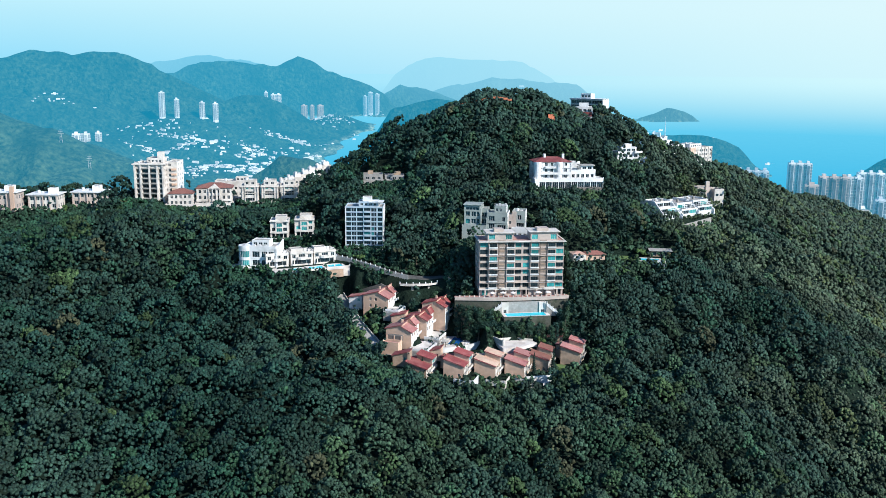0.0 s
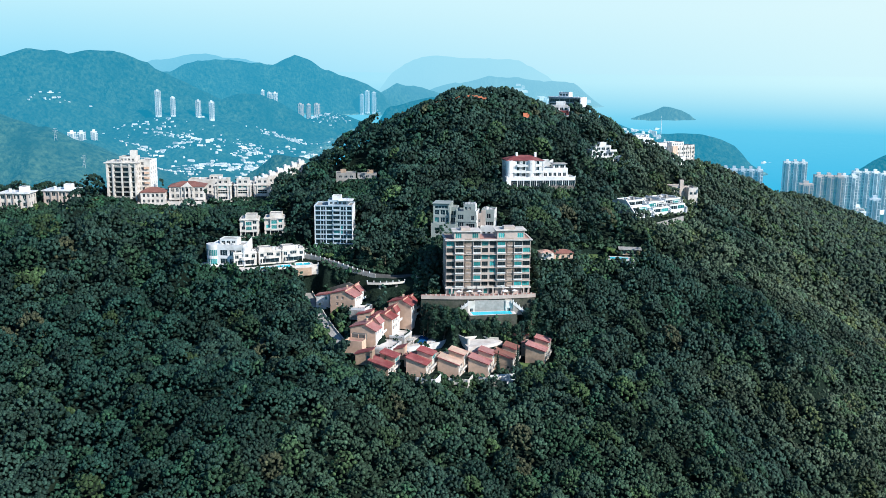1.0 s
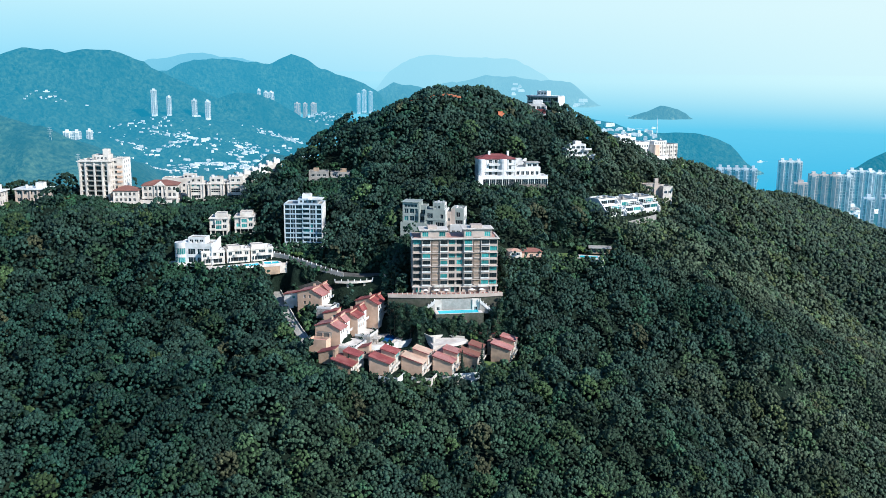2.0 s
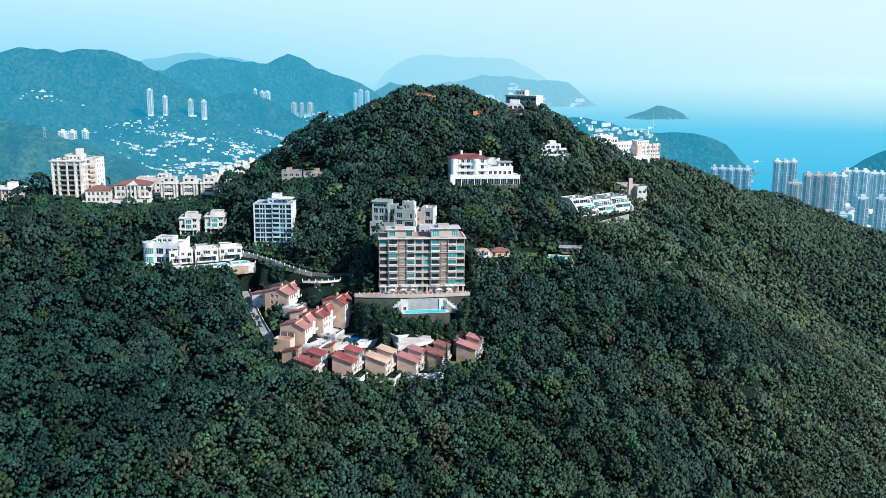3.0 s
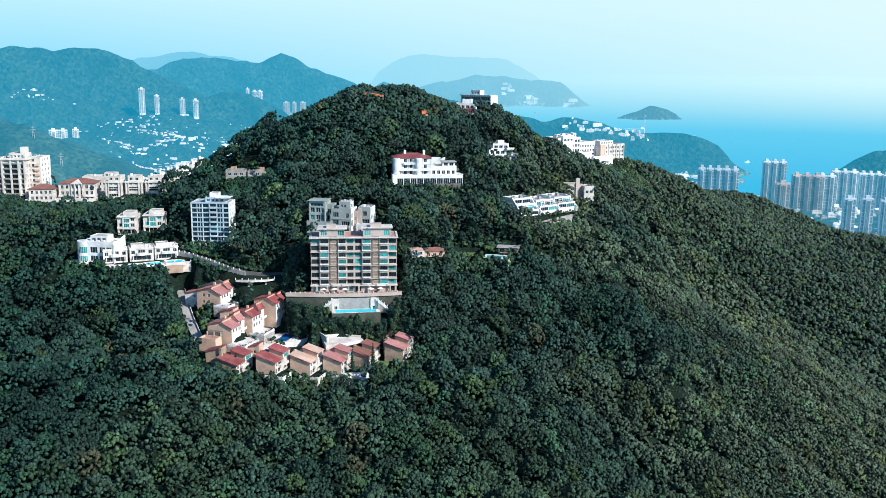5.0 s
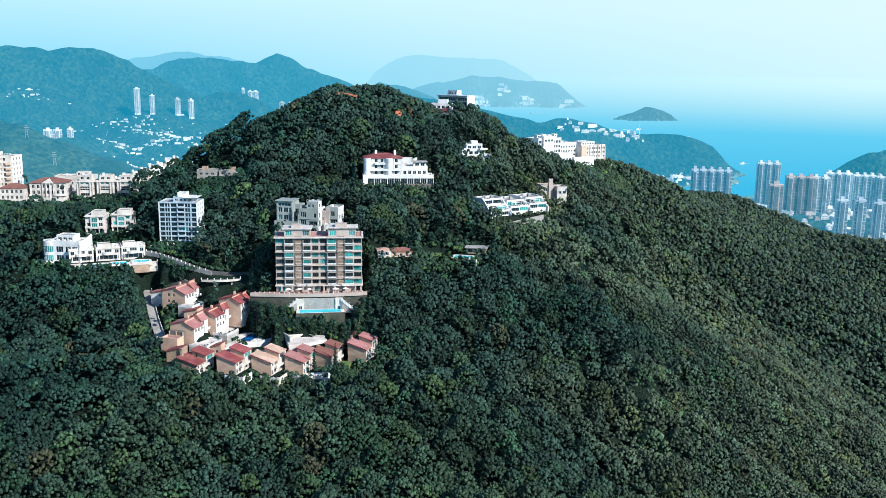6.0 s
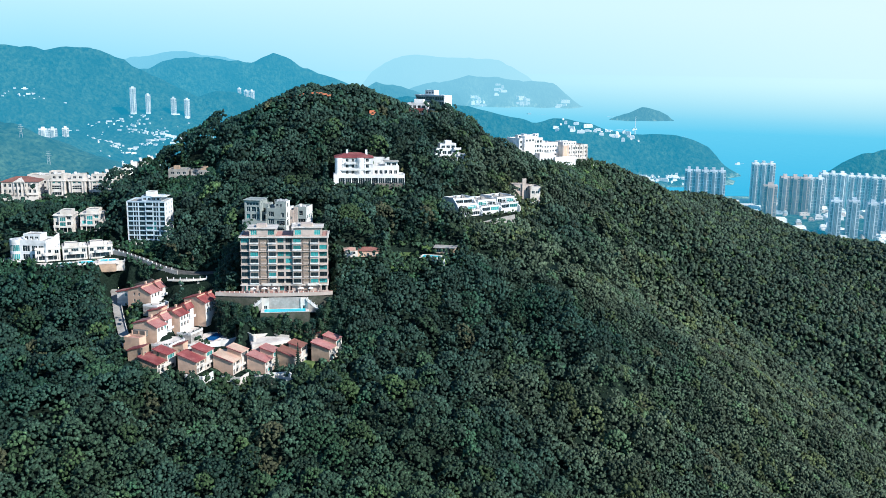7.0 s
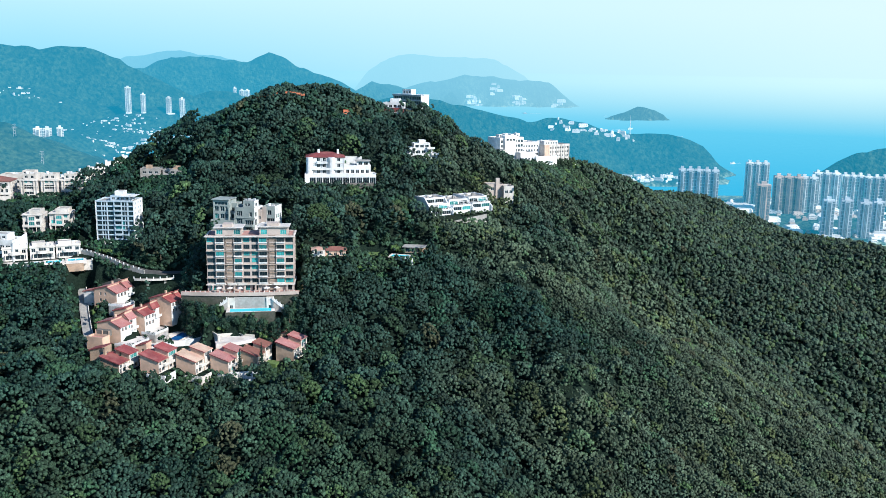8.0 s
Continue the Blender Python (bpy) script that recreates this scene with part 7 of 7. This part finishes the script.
def kinds(pick, rng, x, y):
    """Tints of the crowns at x, y: several greens in drifts, olive and rust here and there, with the left slope's shade
    and the right's sunlight painted in; pick: the tree's own chance.
    """
    n = len(x)
    base = np.tile((0.92, 1.0, 0.92), (n, 1))
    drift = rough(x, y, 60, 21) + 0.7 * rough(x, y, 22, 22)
    # slope shade painted in as darker tint to the left, less before the villas
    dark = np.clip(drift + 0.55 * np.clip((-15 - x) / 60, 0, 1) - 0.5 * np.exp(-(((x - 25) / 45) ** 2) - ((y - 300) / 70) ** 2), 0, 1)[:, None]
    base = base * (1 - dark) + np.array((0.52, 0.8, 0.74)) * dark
    # right slope: olive colour with painted sunlight, weaker further up
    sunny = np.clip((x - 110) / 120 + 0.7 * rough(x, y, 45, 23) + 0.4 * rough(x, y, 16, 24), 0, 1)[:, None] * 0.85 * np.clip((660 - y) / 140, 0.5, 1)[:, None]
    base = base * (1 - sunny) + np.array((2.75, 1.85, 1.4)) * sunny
    # woods low in front: olive growth, also lightened as if sunlit
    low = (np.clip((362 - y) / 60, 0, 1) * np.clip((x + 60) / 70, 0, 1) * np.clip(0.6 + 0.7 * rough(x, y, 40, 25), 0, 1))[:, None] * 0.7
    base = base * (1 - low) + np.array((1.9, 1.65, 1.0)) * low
    base[pick < 0.12] *= (1.3, 1.2, 0.85)
    base[pick > 0.92] *= (0.95, 1.15, 0.95)
    base[(pick > 0.46) & (pick < 0.472)] = (2.1, 1.15, 0.8)
    base[(pick > 0.475) & (pick < 0.5)] = (1.8, 1.6, 0.8)
    base *= (0.62 + 0.8 * np.modf(pick * 37.7)[0])[:, None]
    return base * rng.uniform(0.85, 1.15, (n, 1))


def shrubby(x, y):
    """How far low scrub takes the place of trees: over the summit and down the sunny right-hand slope."""
    z = np.einsum("pi,pj,ji->p", spline(NET_X, x), spline(NET_Y, y), HEIGHTS)
    k = np.clip((x - 150 - 0.12 * (y - 350)) / 60 + 0.5 * rough(x, y, 50, 41), 0, 1)
    return np.maximum(k, np.clip((z - 404) / 12, 0, 1) * (x < 95))


def cells(x, y, step, seed):
    """The nearest of a jittered net of trees: distance over its radius, its radius, two lots of chance of its own, and the way from its middle."""
    chance = lambda i, j, k: np.modf(np.abs(np.sin(i * 127.1 + j * 311.7 + (seed + k) * 74.7) * 43758.5453))[0]
    ci, cj = np.floor(x / step), np.floor(y / step)
    best = np.full(len(x), 1e9)
    rad, c1, c2 = np.zeros(len(x)), np.zeros(len(x)), np.zeros(len(x))
    ox, oy = np.zeros(len(x)), np.zeros(len(x))
    for di in (-1, 0, 1):
        for dj in (-1, 0, 1):
            i, j = ci + di, cj + dj
            tx, ty = (i + 0.1 + 0.8 * chance(i, j, 1)) * step, (j + 0.1 + 0.8 * chance(i, j, 2)) * step
            r = step * (0.42 + 0.42 * chance(i, j, 3))
            d = np.hypot(x - tx, y - ty) / r
            near = d < best
            best = np.where(near, d, best)
            ox, oy = np.where(near, (x - tx) / r, ox), np.where(near, (y - ty) / r, oy)
            rad, c1, c2 = np.where(near, r, rad), np.where(near, chance(i, j, 4), c1), np.where(near, chance(i, j, 5), c2)
    return best, rad, c1, c2, ox, oy


def plant(seed, spacing, r0, r1, size, tall=1.0, scrub=False, low_growth=False, sides=5):
    """Leaf clumps over the crowns of the trees, on a jittered net, between two distances from the flight's middle."""
    rng = np.random.default_rng(seed)
    gx, gy = np.meshgrid(np.arange(-420, 640, spacing), np.arange(150, 1240, spacing * 0.87))
    gx = gx + (np.arange(gx.shape[0])[:, None] % 2) * spacing / 2
    x, y = gx.ravel() + rng.uniform(-0.5, 0.5, gx.size) * spacing, gy.ravel() + rng.uniform(-0.5, 0.5, gx.size) * spacing
    d = np.hypot(x - CENTRE.x, y - CENTRE.y)
    bearing = np.degrees(np.arctan2(x - CENTRE.x, y - CENTRE.y))
    keep = (d >= r0) & (d < r1) & (np.abs(bearing) < 38)
    x, y = x[keep], y[keep]
    low = shrubby(x, y) > 0.5 + 0.25 * rough(x, y, 9, 43)
    before = ~open_ground(x, y, 0.0, OUTLOOK)
    beside = ~open_ground(x, y, 4.0)
    keep = before | beside if low_growth else (low == scrub) & ~before
    x, y = x[keep], y[keep]
    # no leaves where the hill hides them from all of the flight
    z = land(x, y)
    if low_growth:  # banks are steep beside the levelled ground
        z = z + 0.12 * np.maximum(0, land(x, y + 3.0) - z)
    seen = np.zeros(len(x), bool)
    bank = np.maximum(z, land(x, y, False))
    for ex in (0.0, 62.0, 126.0):
        clear_view = np.ones(len(x), bool)
        for f in np.linspace(0.5, 0.985, 26):
            clear_view &= land(ex + (x - ex) * f, y * f, False) < 450 + (bank + 10 - 450) * f
        seen |= clear_view
    x, y, z = x[seen], y[seen], z[seen]
    dist, rad, c1, c2, ox, oy = cells(x, y, 4.6 if scrub or low_growth else 8.2, 3)
    dome = np.sqrt(np.clip(1 - np.minimum(dist, 1) ** 2 * 0.96, 0, 1))
    limb = cells(x + 1.3 * rough(x, y, 5, 61), y, 2.5 if spacing < 2 else 3.4, 9)[0]
    knob = np.sqrt(np.clip(1 - np.minimum(limb, 1) ** 2 * 0.95, 0, 1))
    # here and there a broad old crown stands over the rest
    wide, wrad, w1, w2, wx, wy = cells(x, y, 14.5, 17)
    old = (wide < 1) & (w1 > 0.35) & (not low_growth) & (not scrub)
    crown = tall * (0.3 + 3.6 * c1 * (dist < 1) + rad * 1.75 * dome)
    broad = tall * (1.2 + 2.2 * w1 + wrad * 0.7 * np.sqrt(np.clip(1 - np.minimum(wide, 1) ** 2 * 0.97, 0, 1)))
    old &= broad > crown
    c2, ox, oy = np.where(old, w2, c2), np.where(old, wx, ox), np.where(old, wy, oy)
    dist = np.where(old, wide, dist)
    rise = np.where(old, broad, crown) + tall * 1.6 * rough(x, y, 21, 63) + (0.5 + 0.6 * tall) * knob + 0.55 * rng.random(len(x))
    r = size * rng.uniform(0.6, 1.4, len(x)) * np.where(dist > 1, 1.25, 1.0)
    gap = (dist > 1.05) & (rng.random(len(x)) < (0.0 if scrub else 0.03)) & (not low_growth)
    keep = open_ground(x, y, 0.5 if low_growth else 0.35 * rad) & ~gap
    x, y, z, r, rise, c2, ox, oy, dist = (q[keep] for q in (x, y, z, r, rise, c2, ox, oy, dist))
    # the sides of the crowns hang down where they are steep
    skirt = (rise > 2.6) & (dist > 0.72)
    x, y, z, c2, ox, oy = (np.r_[q, q[skirt]] for q in (x, y, z, c2, ox, oy))
    rise, r = np.r_[rise, rise[skirt] * 0.45], np.r_[r, r[skirt] * 1.1]
    lean = np.c_[ox, oy, np.sqrt(np.clip(1.1 - ox**2 - oy**2, 0.12, 1))]
    lean /= np.linalg.norm(lean, axis=1, keepdims=True)
    centres = np.c_[x, y, z + rise]
    radii = r[:, None] * rng.uniform(0.8, 1.2, (len(x), 3)) * (1, 1, 1.05)
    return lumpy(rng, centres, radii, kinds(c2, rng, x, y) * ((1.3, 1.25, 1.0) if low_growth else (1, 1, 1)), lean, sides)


def woods(name, label, *args, **kw):
    ob = new(name, foliage_mesh(name, *plant(*args, **kw)))
    return tagged(ob, label, "trees", kind="stuff")


# trees that stand by themselves round the houses
def tree(x, y, height, radius, seed, tint, label, category="tree"):
    rng = np.random.default_rng(seed)
    g = ground_at(x, y)
    t = thing("tree", label, category, pose(x, y, g), "trees round the houses")
    bm = bmesh.new()
    top = height - radius * 0.9
    bmesh.ops.create_cone(bm, cap_ends=True, segments=7, radius1=0.28, radius2=0.14, depth=top + 1.0, matrix=Matrix.Translation((0, 0, (top - 1.0) / 2)))
    for i in range(5):
        a = i * 1.26 + seed
        m = Matrix.Translation((0, 0, top * 0.7)) @ Matrix.Rotation(a, 4, "Z") @ Matrix.Rotation(0.8, 4, "Y") @ Matrix.Translation((0, 0, radius * 0.35))
        bmesh.ops.create_cone(bm, cap_ends=True, segments=5, radius1=0.1, radius2=0.03, depth=radius * 0.7, matrix=m)
    part("trunk", bm, "bark", t)
    k = 18
    level = np.linspace(0.14, 1.0, k)  # lobes from low on the trunk to the top
    a = rng.uniform(0, 6.28, k)
    spread = radius * 0.62 * np.sqrt(np.clip(1.12 - level, 0, 1)) * rng.uniform(0.6, 1.1, k)
    lobes = np.c_[spread * np.cos(a), spread * np.sin(a), level * (height - radius * 0.4)]
    sizes = radius * rng.uniform(0.34, 0.52, (k, 1)) * np.array((1, 1, 0.85))
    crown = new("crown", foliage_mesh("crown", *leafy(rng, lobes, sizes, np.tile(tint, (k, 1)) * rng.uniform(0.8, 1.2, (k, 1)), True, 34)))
    crown.parent = t


def conifer(x, y, height, radius, seed):
    rng = np.random.default_rng(seed)
    t = thing("conifer", "tall narrow dark conifer beside the villas", "tree", pose(x, y, ground_at(x, y)), "conifers by the villas")
    bm = bmesh.new()
    bmesh.ops.create_cone(bm, cap_ends=True, segments=7, radius1=0.22, radius2=0.05, depth=height, matrix=Matrix.Translation((0, 0, height / 2 - 0.5)))
    part("trunk", bm, "bark", t)
    z = np.linspace(1.2, height, 12)
    lobes = np.c_[rng.normal(0, 0.15, (12, 2)), z]
    sizes = np.c_[radius * (1.1 - z / height), radius * (1.1 - z / height), np.full(12, height / 14)]
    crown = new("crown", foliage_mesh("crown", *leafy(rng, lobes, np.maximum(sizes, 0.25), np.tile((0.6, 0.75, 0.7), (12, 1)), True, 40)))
    crown.parent = t


GROVES = [  # x and y range, how many, heights, radii
    (-50, -22, 423, 430, 16, 3.2, 5.2, 1.7, 2.5), (-20, 2, 410, 419, 12, 3.6, 6.0, 1.7, 2.6), (-62, -44, 424, 431, 8, 3.0, 5.0, 1.6, 2.4), (78, 100, 458, 466, 8, 5, 8, 2.2, 3.4),
    (48, 60, 398, 404, 5, 7, 9, 2.6, 3.6), (-2, 14, 399, 404, 4, 6, 8, 2.4, 3.2), (56, 66, 396, 408, 5, 8, 11, 3, 4.2), (-80, -48, 396, 404, 12, 6, 8, 2.8, 3.8),
    (-10, 2, 343, 349, 4, 9, 11, 4.2, 5.2), (-26, -12, 347, 358, 5, 7, 9, 3, 4.2), (26, 62, 353, 366, 10, 4, 6, 2.2, 3.2), (70, 80, 374, 388, 4, 6, 8, 3.2, 4.2), (-52, -42, 392, 404, 5, 5, 7, 2.4, 3.4),
    (-34, -28, 398, 406, 3, 4, 5.5, 2, 2.6), (6, 16, 418, 432, 5, 8, 11, 3, 4.4), (-24, 0, 432, 444, 6, 8, 11, 3, 4.4), (58, 74, 414, 426, 5, 8, 11, 3, 4.2), (-30, -6, 409, 413, 3, 5, 6, 2, 2.6)]
for q, loc in PATIOS:
    rp = np.random.default_rng(int(loc[1][0] * 10))
    beds = []
    for (xa, ya), (xb, yb) in zip(loc, loc[1:]):
        beds += [(xa + (xb - xa) * k - 0.7, ya + (yb - ya) * k + 0.8, rp.uniform(0.3, 0.9)) for k in rp.uniform(0.05, 0.95, 5)]
    beds = np.array(beds)
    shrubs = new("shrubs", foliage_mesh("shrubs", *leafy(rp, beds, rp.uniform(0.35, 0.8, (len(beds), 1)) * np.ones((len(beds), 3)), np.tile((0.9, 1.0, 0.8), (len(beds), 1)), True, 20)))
    shrubs.parent = q
    tagged(shrubs, kind="stuff")
rt = random.Random(77)
TINTS = ((0.7, 0.9, 0.75), (0.95, 1.1, 0.85), (0.6, 0.85, 0.85), (1.15, 1.2, 0.8), (0.8, 1.05, 0.95))
NAMES = ("deep green", "mid-green", "blue-green", "yellow-green", "fresh green")
for x0, x1, y0, y1, n, h0, h1, r0, r1 in GROVES:
    for i in range(n):
        for attempt in range(12):
            x, y = rt.uniform(x0, x1), rt.uniform(y0, y1)
            if open_ground(np.array([x]), np.array([y]), 0.8)[0]:
                k = rt.randrange(5)
                tree(x, y, rt.uniform(h0, h1), rt.uniform(r0, r1), rt.randrange(9999), TINTS[k], f"bushy {NAMES[k]} broadleaf tree beside the houses")
                break
for i in range(14):
    x, y = 19.5 + i * 2.6 + rt.uniform(-0.8, 0.8), 396.0 + rt.uniform(-1.0, 0.5)
    k = rt.randrange(5)
    tree(x, y, max(3.0, rt.uniform(339.6, 341.2) - ground_at(x, y)), rt.uniform(2.4, 3.4), rt.randrange(9999), TINTS[k], f"bushy {NAMES[k]} broadleaf tree below the pool")
for i, (x, y, top) in enumerate(((8.5, 401.5, 347.6), (11.5, 400.5, 347.4), (14.5, 399.4, 347.2), (17.5, 399.5, 346.8), (20.5, 398.5, 345.6), (16, 397, 345.2), (12, 398, 346), (53.5, 402, 345.5), (57, 402.5, 347), (60, 403.5, 348), (63, 406, 349), (55.5, 399.5, 345), (6.5, 403.5, 347), (-4, 415.5, 350), (3, 417, 352), (-9, 433, 362), (-2, 436, 363), (5, 436, 364), (-16, 432, 361), (-24, 437, 364))):
    tree(x, y, max(5.0, top - ground_at(x, y)), rt.uniform(2.8, 3.8), rt.randrange(9999), TINTS[i % 5], f"bushy {NAMES[i % 5]} broadleaf tree beside the terrace")
conifer(39.0, 371.5, 10.5, 1.7, 1)
conifer(47.5, 374.5, 11.5, 1.8, 2)
conifer(-8.5, 363.0, 7.0, 1.3, 3)

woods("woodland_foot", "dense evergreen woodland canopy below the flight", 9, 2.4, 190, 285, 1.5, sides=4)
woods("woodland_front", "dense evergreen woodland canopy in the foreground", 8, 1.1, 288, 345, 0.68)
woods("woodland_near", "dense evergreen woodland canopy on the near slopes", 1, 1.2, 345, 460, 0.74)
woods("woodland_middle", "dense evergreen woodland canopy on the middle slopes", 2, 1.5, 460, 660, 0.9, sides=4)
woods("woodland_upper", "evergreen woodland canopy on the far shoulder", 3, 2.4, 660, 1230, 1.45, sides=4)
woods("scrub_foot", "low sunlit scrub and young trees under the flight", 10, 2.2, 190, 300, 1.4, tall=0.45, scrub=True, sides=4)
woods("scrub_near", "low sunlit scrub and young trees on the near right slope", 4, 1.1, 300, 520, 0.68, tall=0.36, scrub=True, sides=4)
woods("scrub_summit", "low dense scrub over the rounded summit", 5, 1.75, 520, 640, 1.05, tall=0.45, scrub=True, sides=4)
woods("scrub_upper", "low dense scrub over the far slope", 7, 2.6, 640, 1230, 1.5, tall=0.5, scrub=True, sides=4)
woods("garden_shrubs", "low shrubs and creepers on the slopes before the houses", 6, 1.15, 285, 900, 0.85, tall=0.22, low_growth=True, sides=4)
